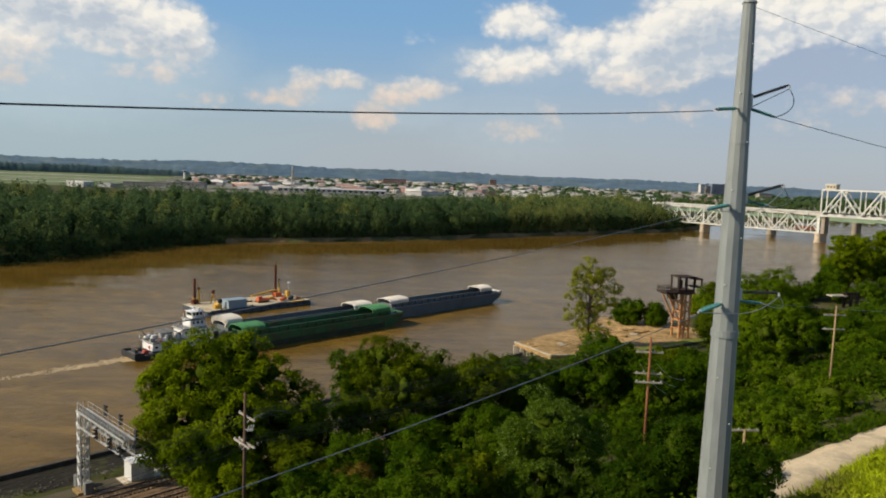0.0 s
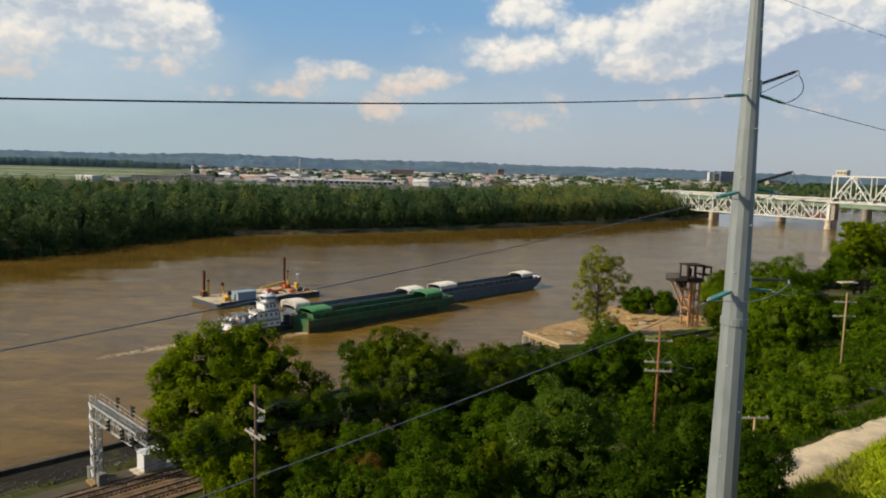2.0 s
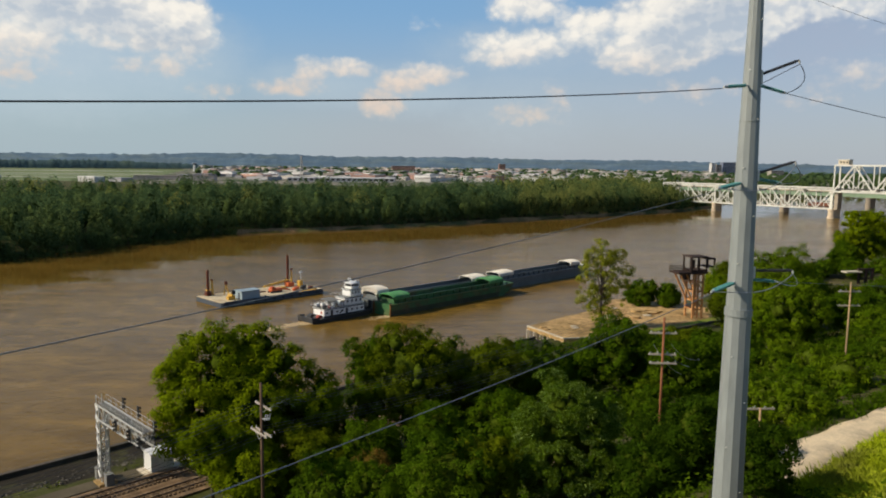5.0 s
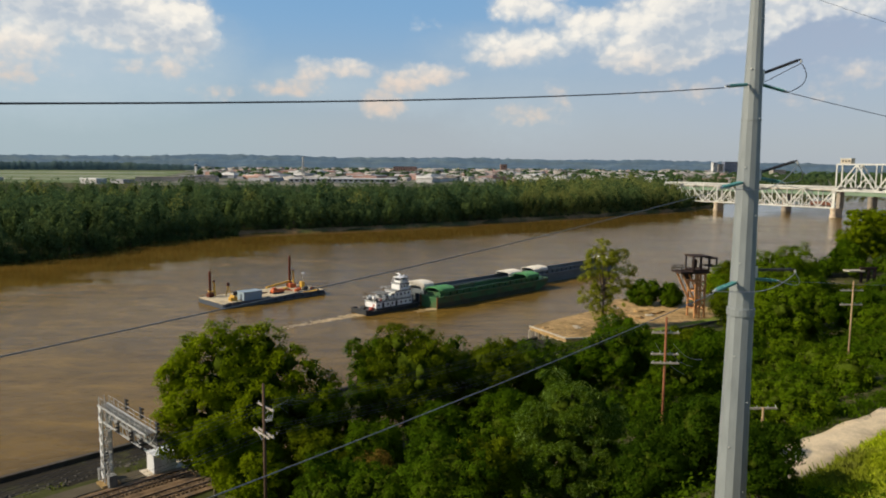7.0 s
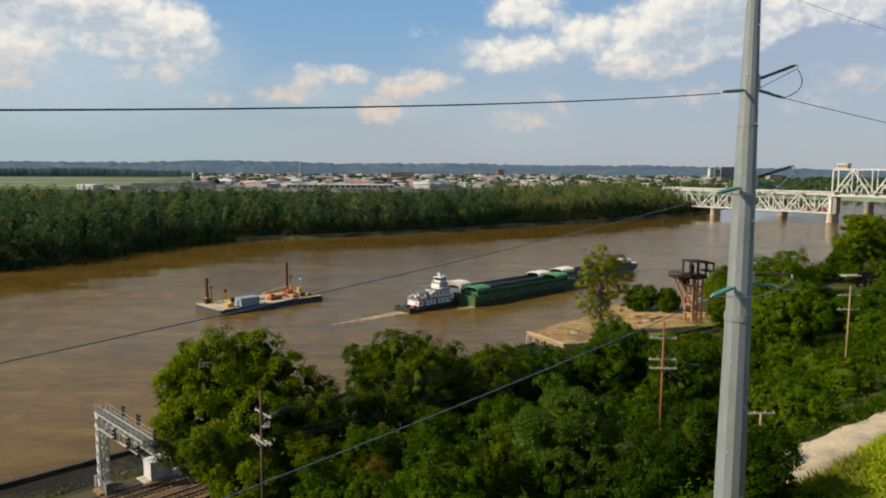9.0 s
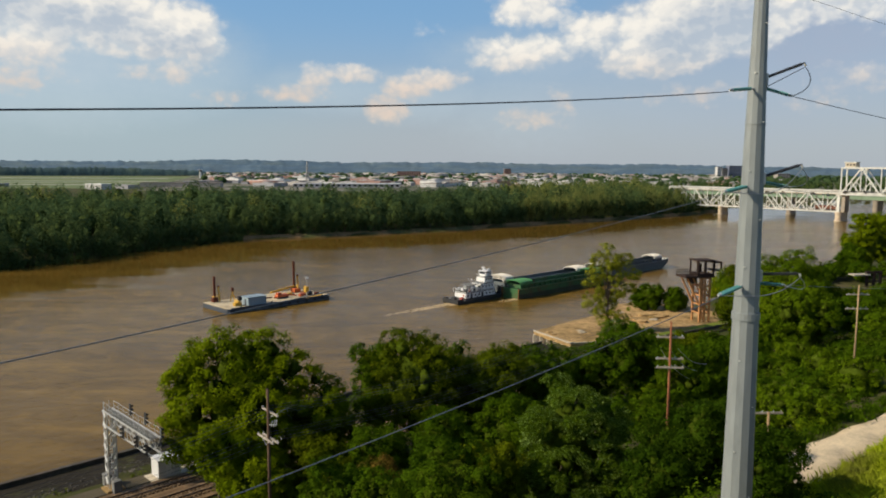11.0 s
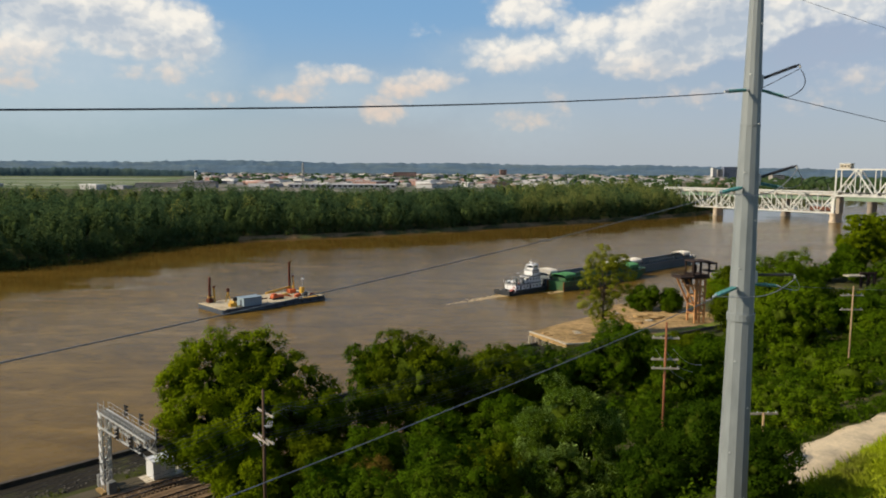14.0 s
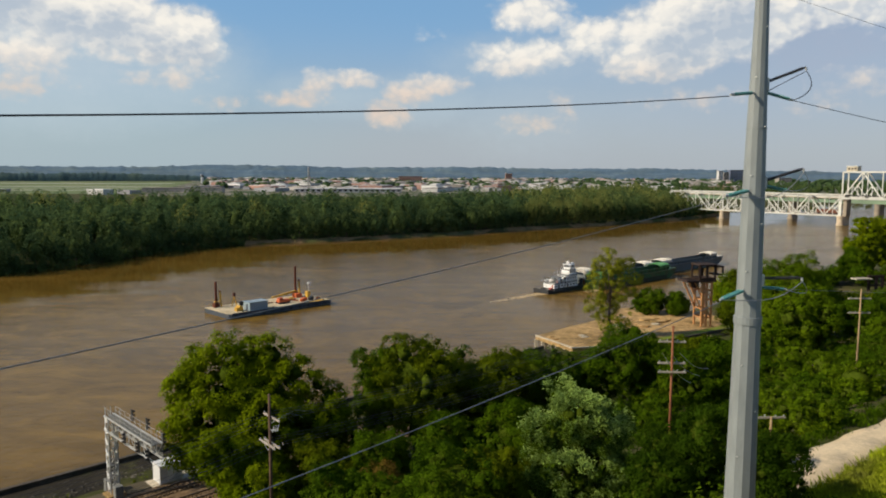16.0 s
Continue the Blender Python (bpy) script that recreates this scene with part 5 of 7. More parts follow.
def signal_bridge():
    """A galvanised lattice cantilever over the tracks, with signal heads, ladder and handrails."""
    foot = Vector((-42.4, 89.27, 5.0))
    t = thing("signal_bridge", "galvanised lattice railway signal bridge with black signal heads", "signal bridge", foot, -45)
    # local x inland over the tracks, local y along the bank
    H_ = 10.4
    legs = [(-0.4, -0.5), (0.5, -0.5), (0.5, 0.5), (-0.4, 0.5)]
    for x, y in legs:
        part("leg_post", bar(B(), (x, y, 0.4), (x, y, H_), 0.16), GALV_NEW, t)
    for z in np.arange(1.2, 8.0, 1.45):
        for (x0, y0), (x1, y1) in zip(legs, legs[1:] + legs[:1]):
            part("leg_strut", bar(B(), (x0, y0, z), (x1, y1, z), 0.09), GALV_NEW, t)
            part("leg_brace", bar(B(), (x0, y0, z), (x1, y1, z + 1.4), 0.09), GALV_NEW, t)
    bm = B()
    box(bm, -0.9, 1.3, -1.1, 1.1, -0.3, 0.42, bevel=0.05)
    part("concrete_footing", bm, CONCRETE, t)
    # a white ladder cage climbs the river side
    for y in (-0.35, 0.35):
        part("ladder_rail", bar(B(), (-0.85, y, 0.5), (-0.85, y, H_ + 1.0), 0.06), GALV_NEW, t)
    for z in np.arange(1.0, H_ + 0.4, 1.45):
        part("gusset_plate", bar(B(), (-0.42, -0.58, z + 0.75), (0.2, -0.58, z), 0.05, 0.5), SHED_WHITE, t, "white gusset plate on the leg")
    L = 13.8
    for y, z in product((-0.6, 0.6), (8.6, H_)):
        part("beam_chord", bar(B(), (-0.5, y, z), (L, y, z), 0.17), GALV_NEW, t)
    for x in np.arange(0.9, L, 0.36):
        part("mesh_bar", box(B(), x - 0.045, x + 0.045, 0.63, 0.66, 8.65, H_ - 0.05), DECK_GREY, t)
        part("mesh_bar", box(B(), x - 0.035, x + 0.035, -0.64, -0.61, H_ + 0.1, H_ + 1.05), DECK_GREY, t)
    for z in (9.0, 9.5, 10.0):
        part("mesh_bar", box(B(), 0.7, L, 0.63, 0.66, z - 0.05, z + 0.05), DECK_GREY, t)
    for x0 in (-1.6, 1.5):
        part("relay_box", box(B(), x0 - 0.45, x0 + 0.45, -0.5, 0.5, 0.1, 1.7, bevel=0.05), DECK_GREY, t, "grey relay cabinet at the foot")
    xs = np.linspace(0.65, L, 9)
    for y in (-0.6, 0.6):
        for i, (a, b) in enumerate(zip(xs, xs[1:])):
            part("beam_post", bar(B(), (a, y, 8.6), (a, y, H_), 0.07), GALV_NEW, t)
            part("beam_brace", bar(B(), (a, y, 8.6 if i % 2 else H_), (b, y, H_ if i % 2 else 8.6), 0.06), GALV_NEW, t)
    bm = B()
    box(bm, 0, L, -0.3, 0.3, H_ + 0.06, H_ + 0.10)
    part("walkway_grating", bm, DECK_GREY, t)
    for y in (-0.6, 0.6):
        for z in (H_ + 0.55, H_ + 1.1):
            part("handrail", bar(B(), (0, y, z), (L, y, z), 0.04, sides=6), GALV_NEW, t)
        for x in np.linspace(0, L, 10):
            part("rail_post", bar(B(), (x, y, H_), (x, y, H_ + 1.1), 0.05, sides=6), GALV_NEW, t)
    for x, z, y in ((4.4, H_ + 0.9, 0.95), (8.8, H_ + 0.9, 0.95), (6.6, 9.5, -0.85), (10.6, 9.5, -0.85), (13.0, H_ + 0.2, 0.95), (13.3, 9.3, -0.85)):
        bm = B()
        box(bm, x - 0.28, x + 0.28, y - 0.04, y + 0.04, z - 0.75, z + 0.75, bevel=0.02)
        h = part("signal_head", bm, SIGNAL_BLACK, t, "black signal head with hooded lamps")
        for dz in (-0.45, 0, 0.45):
            part("lamp_hood", bar(B(), (x, y + (0.04 if y > 0 else -0.04), z + dz), (x, y + (0.34 if y > 0 else -0.34), z + dz), 0.26, sides=10), SIGNAL_BLACK, h)


signal_bridge()


def signal_shed():
    t = thing("signal_shed", "white sheet-steel signal equipment shed beside the tracks", "shed", (-37.2, 93.6, 5.05), 45)
    bm = B()
    box(bm, -1.5, 1.5, -1.1, 1.1, 0.25, 2.6, bevel=0.03)
    part("wall", bm, SHED_WHITE, t)
    bm = B()
    r = [(-1.25, 2.6), (1.25, 2.6), (1.25, 2.72), (0, 2.9), (-1.25, 2.72)]
    vs = [[bm.verts.new((x, y, z)) for y, z in r] for x in (-1.65, 1.65)]
    bm.faces.new(vs[0]), bm.faces.new(vs[1][::-1])
    for i in range(5):
        bm.faces.new((vs[0][i], vs[1][i], vs[1][(i + 1) % 5], vs[0][(i + 1) % 5]))
    bmesh.ops.recalc_face_normals(bm, faces=bm.faces)
    part("roof", bm, SHED_WHITE, t)
    bm = B()
    box(bm, -0.5, 0.5, -1.21, -1.16, 0.35, 2.5)
    d = part("door", bm, BOAT_WHITE, t)
    part("handle", box(B(), 0.3, 0.42, -1.25, -1.21, 1.3, 1.36), SIGNAL_BLACK, d)
    bm = B()
    box(bm, -1.8, 1.8, -1.25, 1.25, -0.3, 0.25)
    part("plinth", bm, CONCRETE_PALE, t)


signal_shed()

# ---- gravel road ----


def gravel_road():
    v, f = [], []
    n = 66
    for i in range(n):
        a = 50.5 + i * 1.5
        q = rail_frame(a, 88)
        far, near = float(road_edge(q.x, q.y)), float(road_near(q.x, q.y))
        for k, s in enumerate((far - 0.2 + 0.2 * sin(a * 0.9), far * 0.8 + near * 0.2, far * 0.4 + near * 0.6, near + 0.1 + 0.2 * sin(a * 0.7))):
            p = rail_frame(a, s)
            v.append((p.x, p.y, gz(p.x, p.y) + (0.05, 0.14, 0.14, 0.05)[k]))
    for i in range(n - 1):
        for j in range(3):
            k = i * 4 + j
            f.append((k, k + 1, k + 5, k + 4))
    ob = mesh_np("gravel_road", v, f, GRAVEL)
    sol = ob.modifiers.new("thickness", "SOLIDIFY")
    sol.thickness, sol.offset = 0.4, -1
    tagged(ob, "pale dusty gravel road along the slope", "road", kind="structure")


gravel_road()


def verge():
    """A sod sheet on the slope above the road."""
    v, f = [], []
    n = 38
    for i in range(n):
        a = 50.5 + i * 1.6
        for s in np.linspace(float(road_near(*(rail_frame(a, 90)).xy)) + 0.05, 101, 7):
            p = rail_frame(a, s)
            v.append((p.x, p.y, gz(p.x, p.y) + 0.07))
    for i in range(n - 1):
        for j in range(6):
            k = i * 7 + j
            f.append((k, k + 1, k + 8, k + 7))
    tagged(mesh_np("grass_verge", v, f, GRASS, smooth=True), "yellow-green sod on the slope above the road", "grass", kind="structure")


verge()

# ---- the old dock ----


def old_dock():
    t = thing("old_dock", "crumbling sandy concrete dock on the river bank", "dock")
    top = 5.35
    outline = [(21.8, 180.0), (24.5, 174.0), (28.8, 167.2), (36, 168.5), (46.5, 170.5), (72.7, 184.6), (85.3, 196.7), (77.5, 202.5), (73, 212.5), (66, 216), (58, 219.5), (51.4, 217.7), (46.5, 207), (42.6, 201.6), (31, 190)]
    rng = np.random.default_rng(8)
    part("deck_slab", prism(B(), outline, top - 0.8, top), CONCRETE, t)
    ctr = Vector((50.4, 190))
    inner = [tuple(ctr + (Vector(p) - ctr) * 0.94) for p in outline]
    part("earth_fill", prism(B(), inner, -3, top - 0.8), CONCRETE_DARK, t)
    for a, b, ks in ((Vector((21.8, 180.0)), Vector((28.8, 167.2)), np.linspace(0.02, 0.98, 6)), (Vector((28.8, 167.2)), Vector((46.5, 170.5)), np.linspace(0.15, 0.95, 5))):
        for k in ks:
            p = a.lerp(b, k)
            part("edge_pillar", box(B(), p.x - 0.4, p.x + 0.4, p.y - 0.4, p.y + 0.4, -2, top - 0.8), CONCRETE_PALE, t)
        part("edge_beam", bar(B(), (*a, top + 0.08), (*b, top + 0.08), 0.45, 0.3), CONCRETE_PALE, t)
    q0, q1 = Vector((47.0, 169.7)), Vector((86.2, 196.3))
    w = q1 - q0
    nn = Vector((w.y, -w.x)).normalized() * 0.5
    part("edge_wall", prism(B(), [tuple(q0), tuple(q0 + nn), tuple(q1 + nn), tuple(q1)], -2, 6.1), CONCRETE_DARK, t, "dark stained edge wall")
    # a grassy strip behind the wall, broken pieces
    part("grass_strip", prism(B(), [(48.5, 171.5), (72, 185.2), (84, 197), (80, 200), (70, 190.5), (50, 176.5)], top, top + 0.12), GRASS_DULL, t, "grassy strip along the wall")
    for k in range(22):
        x, y = (rng.uniform(43, 60), rng.uniform(190, 204)) if k < 14 else (rng.uniform(24, 46), rng.uniform(171, 188))
        s = rng.uniform(0.7, 2.3) * (1 if k < 14 else 0.5)
        bm = B()
        prism(bm, [(x + s * cos(q) * rng.uniform(0.7, 1.3), y + s * 0.7 * sin(q) * rng.uniform(0.7, 1.3)) for q in np.linspace(0, 2 * pi, 7)[:-1]], top - 0.02, top + s * rng.uniform(0.1, 0.3))
        part("broken_slab", bm, CONCRETE_PALE if k % 5 == 0 else CONCRETE, t)


old_dock()


def loading_tower():
    t = thing("loading_tower", "rusty abandoned steel loading tower with a dark cabin on top", "tower", (68.3, 193.8, 5.3), 12)
    for x, y in product((-1.9, 0.8), (-1.8, 1.8)):
        part("column", bar(B(), (x, y, -0.5), (x, y, 12.0), 0.42), TOWER_RUST, t)
    part("column", bar(B(), (-0.6, -1.8, 0), (-0.6, -1.8, 12), 0.4), TOWER_RUST, t)
    for z in (2.4, 4.8, 7.2, 9.6, 11.8):
        for y in (-1.8, 1.8):
            part("girt", bar(B(), (-1.9, y, z), (0.8, y, z), 0.34), TOWER_RUST, t)
        for x in (-1.9, 0.8):
            part("girt", bar(B(), (x, -1.8, z), (x, 1.8, z), 0.26), TOWER_RUST, t)
    for z in (2.4, 7.2):
        part("brace", bar(B(), (-1.9, -1.8, z), (-0.6, -1.8, z + 2.4), 0.2), TOWER_RUST, t)
        part("brace", bar(B(), (0.8, -1.8, z), (-0.6, -1.8, z + 2.4), 0.2), TOWER_RUST, t)
    for y in (-1.5, 1.5):
        part("raking_strut", bar(B(), (-1.9, y, 4.5), (-5.6, y, 11.8), 0.36), TOWER_RUST, t, "rust-orange raking strut")
        part("raking_strut", bar(B(), (-1.9, y, 8.0), (-3.9, y, 11.8), 0.3), TOWER_RUST, t)
    part("platform", box(B(), -6.7, 1.8, -2.5, 2.5, 12.0, 12.45), TOWER_DARK, t)
    for y in (-2.45, 2.45):
        for z in (13.0, 13.7):
            part("handrail", bar(B(), (-6.7, y, z), (-2.8, y, z), 0.12), TOWER_DARK, t)
        for x in np.linspace(-6.7, -2.8, 8):
            part("rail_post", bar(B(), (x, y, 12.4), (x, y, 13.7), 0.12), TOWER_DARK, t)
    for x, y in product((-2.8, -0.7, 1.5), (-2.0, 2.0)):
        part("cabin_post", bar(B(), (x, y, 12.4), (x, y, 16.4), 0.34), TOWER_DARK, t)
    part("cabin_roof", box(B(), -3.1, 1.9, -2.4, 2.4, 16.3, 16.62), TOWER_DARK, t)
    part("cabin_wall", box(B(), -0.9, 0.4, 1.8, 1.95, 12.4, 15.2), TOWER_DARK, t)
    part("cabin_sill", box(B(), -3.0, 1.7, -2.2, 2.2, 12.45, 13.0), TOWER_DARK, t)
    part("side_roof", box(B(), 1.9, 4.2, -1.8, 1.8, 15.7, 16.1), TOWER_DARK, t)
    part("side_floor", box(B(), 1.9, 4.2, -1.8, 1.8, 13.6, 13.9), TOWER_DARK, t)
    for y in (-1.6, 1.6):
        part("side_post", bar(B(), (4.0, y, 13.8), (4.0, y, 15.8), 0.35), TOWER_DARK, t)
    part("hopper", box(B(), -4.3, -2.6, -1.2, 1.2, 10.4, 12.0), TOWER_DARK, t)


loading_tower()


def bank_portal():
    """A second, smaller relic by the trees down the bank."""
    t = thing("steel_portal", "dark rusted steel portal among riverside trees", "portal frame", (145, 248, 5.8), 10)
    for x in (-2.6, 0.2, 2.6):
        part("column", bar(B(), (x, 0, -1), (x, 0, 5.0), 0.7), TOWER_DARK, t)
    part("lintel", bar(B(), (-3.2, 0, 5.2), (3.2, 0, 5.2), 0.7), TOWER_DARK, t)
    part("shelf", box(B(), -8.5, -2.4, -1.5, 1.5, 4.3, 4.7), CONCRETE_PALE, t)


bank_portal()


def bank_rubble():
    """Broken rock and dirt between the wall and the service path."""
    rng = np.random.default_rng(66)
    V, F, base = [], [], 0
    for k in range(2600):
        p = rail_frame(rng.uniform(-40, 75), 2.3 + 6.6 * rng.random() ** 1.3)
        r = rng.uniform(0.12, 0.5)
        q = np.array([(1, 0, -0.3), (-0.4, 0.9, -0.3), (-0.6, -0.8, -0.3), (0.2, 0.1, 0.7), (-0.3, 0.4, 0.5)]) * r * rng.uniform(0.6, 1.4, (5, 3))
        a = rng.uniform(0, 6.28)
        q = np.stack([q[:, 0] * cos(a) - q[:, 1] * sin(a), q[:, 0] * sin(a) + q[:, 1] * cos(a), q[:, 2]], -1)
        V.append(q + np.array((p.x, p.y, gz(p.x, p.y))))
        F += [(base, base + 1, base + 3), (base + 1, base + 2, base + 4), (base + 2, base, base + 3), (base + 1, base + 4, base + 3), (base + 2, base + 3, base + 4)]
        base += 5
    tagged(mesh_np("bank_rubble", np.concatenate(V), np.array(F), RIPRAP), "dark broken rock strewn along the river wall", "rubble", kind="stuff")
    bm = B()
    box(bm, -70, 136, -10.9, -2.1, 4.0, 4.62)
    d = part("bank_dirt", bm, CINDER)
    d.matrix_basis = RAILWAY
    tagged(d, "dark cindery ground behind the river wall", "ground", kind="structure")


bank_rubble()

# ---- the tow: three hopper barges and a towboat ----
BL, BW = 58.2, 7.5


def hull_bm(length, width, z0, z1, rake_bow, rake_stern=0.0, chamfer=0.0):
    """A barge hull with raked ends; slot 0 above, slot 1 below the knuckle."""
    bm = B()
    zk = z0 + (z1 - z0) * 0.62
    prof = [(rake_stern, z0), (length - rake_bow, z0), (length - rake_bow * 0.12, zk), (length, z1 + 0.35), (length - 6.0, z1), (0, z1), (0 if not rake_stern else rake_stern * 0.1, zk)]
    left = [bm.verts.new((x, width / 2 - (chamfer if x > length - 1 else 0), z)) for x, z in prof]
    right = [bm.verts.new((x, -width / 2 + (chamfer if x > length - 1 else 0), z)) for x, z in prof]
    n = len(prof)
    bm.faces.new(left[::-1]), bm.faces.new(right)
    for i in range(n):
        bm.faces.new((left[i], left[(i + 1) % n], right[(i + 1) % n], right[i]))
    bmesh.ops.recalc_face_normals(bm, faces=bm.faces)
    return bm


def arch_cover(x0, x1, half, z_side, z_top, thick=0.12):
    """A rolled cover: upright sides and a low arched top over the hopper."""
    bm = B()
    sec = [(-half, z_side - 0.75)]
    for k in range(11):
        a = pi * (1 - k / 10)
        sec.append((half * cos(a), z_side + (z_top - z_side) * sin(a) ** 0.8))
    sec.append((half, z_side - 0.75))
    inner = [(y * (1 - thick / half), z - thick if 0 < i < len(sec) - 1 else z) for i, (y, z) in enumerate(sec)]
    ring = sec + inner[::-1]
    a, b = [[bm.verts.new((x, y, z)) for y, z in ring] for x in (x0, x1)]
    n, m = len(ring), len(sec)
    for i in range(n):
        bm.faces.new((a[i], b[i], b[(i + 1) % n], a[(i + 1) % n]))
    for i in range(m - 1):
        for v, flip in ((a, False), (b, True)):
            q = (v[i], v[i + 1], v[n - 2 - i], v[n - 1 - i])
            bm.faces.new(q[::-1] if flip else q)
    bmesh.ops.recalc_face_normals(bm, faces=bm.faces)
    # stiffening ribs over the back
    for x in np.arange(x0 + 0.05, x1, (x1 - x0 - 0.1) / 5):
        for (y0, z0), (y1, z1) in zip(sec, sec[1:]):
            bar(bm, (x, y0, z0 + 0.03), (x, y1, z1 + 0.03), 0.11)
    return bm


def hopper_barge(name, label, hull, lower, cover, covers, rub, lead=False):
    t = thing(name, label, "barge", group="barges of the tow")
    D = 3.55
    part("hull", hull_bm(BL, BW, -0.45, D, 7.0, 0.0, 0.3), hull, t)
    bm = B()
    box(bm, 0.05, BL - 8.2, -BW / 2 - 0.03, -BW / 2 + 0.2, -0.4, 1.55)
    box(bm, 0.05, BL - 8.2, BW / 2 - 0.2, BW / 2 + 0.03, -0.4, 1.55)
    part("boot_topping", bm, lower, t, "scuffed darker lower hull")
    for y in (-1, 1):
        part("rub_rail", bar(B(), (0.1, y * (BW / 2 + 0.05), D - 0.12), (BL - 1.2, y * (BW / 2 + 0.05), D - 0.05), 0.14, 0.13), rub, t, "rubbed pale rail")
        for x in np.arange(3.0, BL - 8, 4.1):
            part("hull_rib", box(B(), x - 0.05, x + 0.05, y * (BW / 2 + 0.03) - 0.04, y * (BW / 2 + 0.03) + 0.04, 1.5, D - 0.2), hull, t)
    for y in (-1, 1):
        part("corner_plate", box(B(), -0.04, 0.35, min(y * (BW / 2 - 0.35), y * (BW / 2 + 0.06)), max(y * (BW / 2 - 0.35), y * (BW / 2 + 0.06)), 0.1, D + 0.02), RUST_EDGE, t, "scraped rusty corner plate")
    if lead:
        part("headlog", box(B(), BL - 1.5, BL + 0.05, -BW / 2 + 0.35, BW / 2 - 0.35, D + 0.2, D + 0.55, bevel=0.05), COVER_WHITE, t, "white painted headlog")
    # hopper: coaming walls, inner walls, floor
    ch, half, a, b = 1.25, BW / 2 - 0.85, 2.2, BL - 5.2
    for y in (-half, half):
        part("coaming", box(B(), a, b, y - 0.07, y + 0.07, D, D + ch), hull, t)
        for x in np.arange(a + 1.5, b, 3.0):
            part("coaming_bracket", box(B(), x - 0.04, x + 0.04, *(sorted((y * 1.02, y * 1.16))), D, D + ch * 0.9), hull, t)
        part("coaming_top", box(B(), a, b, y - 0.16, y + 0.16, D + ch, D + ch + 0.08), hull, t)
    for x in (a, b):
        part("end_coaming", box(B(), x - 0.07, x + 0.07, -half, half, D, D + ch), hull, t)
    part("hopper_floor", box(B(), a, b, -half, half, D + 0.02, D + 0.06), HOPPER, t, "worn steel hopper floor")
    for x0, x1, k in covers:
        part("hopper_cover", arch_cover(x0, x1, half + 0.22 + 0.1 * k, D + ch + 0.55 + 0.12 * k, D + ch + 1.35 + 0.14 * k), cover, t, "arched ribbed hopper cover")
    # deck fittings
    for x, y in product((1.0, BL - 3.0), (-2.9, 2.9)):
        z = D if x < 10 else D + 0.2
        bm = B()
        for o in (-0.25, 0.25):
            bar(bm, (x + o, y, z), (x + o, y, z + 0.5), 0.28, sides=8)
        part("bollard", bm, BLACK_GEAR, t)
    for x in np.arange(6, BL - 6, 9.0):
        for y in (-1, 1):
            part("cleat", box(B(), x - 0.25, x + 0.25, y * (BW / 2 - 0.3) - 0.08, y * (BW / 2 - 0.3) + 0.08, D, D + 0.18), BLACK_GEAR, t)
    return t


green_barge = hopper_barge("hopper_barge", "empty green hopper barge with green covers stacked at its ends", HULL_GREEN, HULL_DARK, COVER_GREEN, ((1.6, 6.8, 0), (2.4, 8.4, 1), (45.5, 50.5, 0), (46.7, 52.6, 1)), RUB_OLIVE)
grey_barge = hopper_barge("hopper_barge", "empty slate grey hopper barge with chalky white covers", HULL_GREY, HULL_GREY, COVER_WHITE, ((1.2, 5.6, 0), (1.2, 5.6, 3), (1.2, 5.6, 6), (1.4, 5.9, 8), (45.0, 50.0, 0), (46.2, 52.2, 1)), RUB_PALE)
lead_barge = hopper_barge("hopper_barge", "empty slate grey hopper barge leading the tow", HULL_GREY, HULL_GREY, COVER_WHITE, ((1.2, 5.2, 0), (4.6, 9.4, 1), (46.0, 50.2, 0), (46.6, 52.4, 1)), RUB_PALE, True)


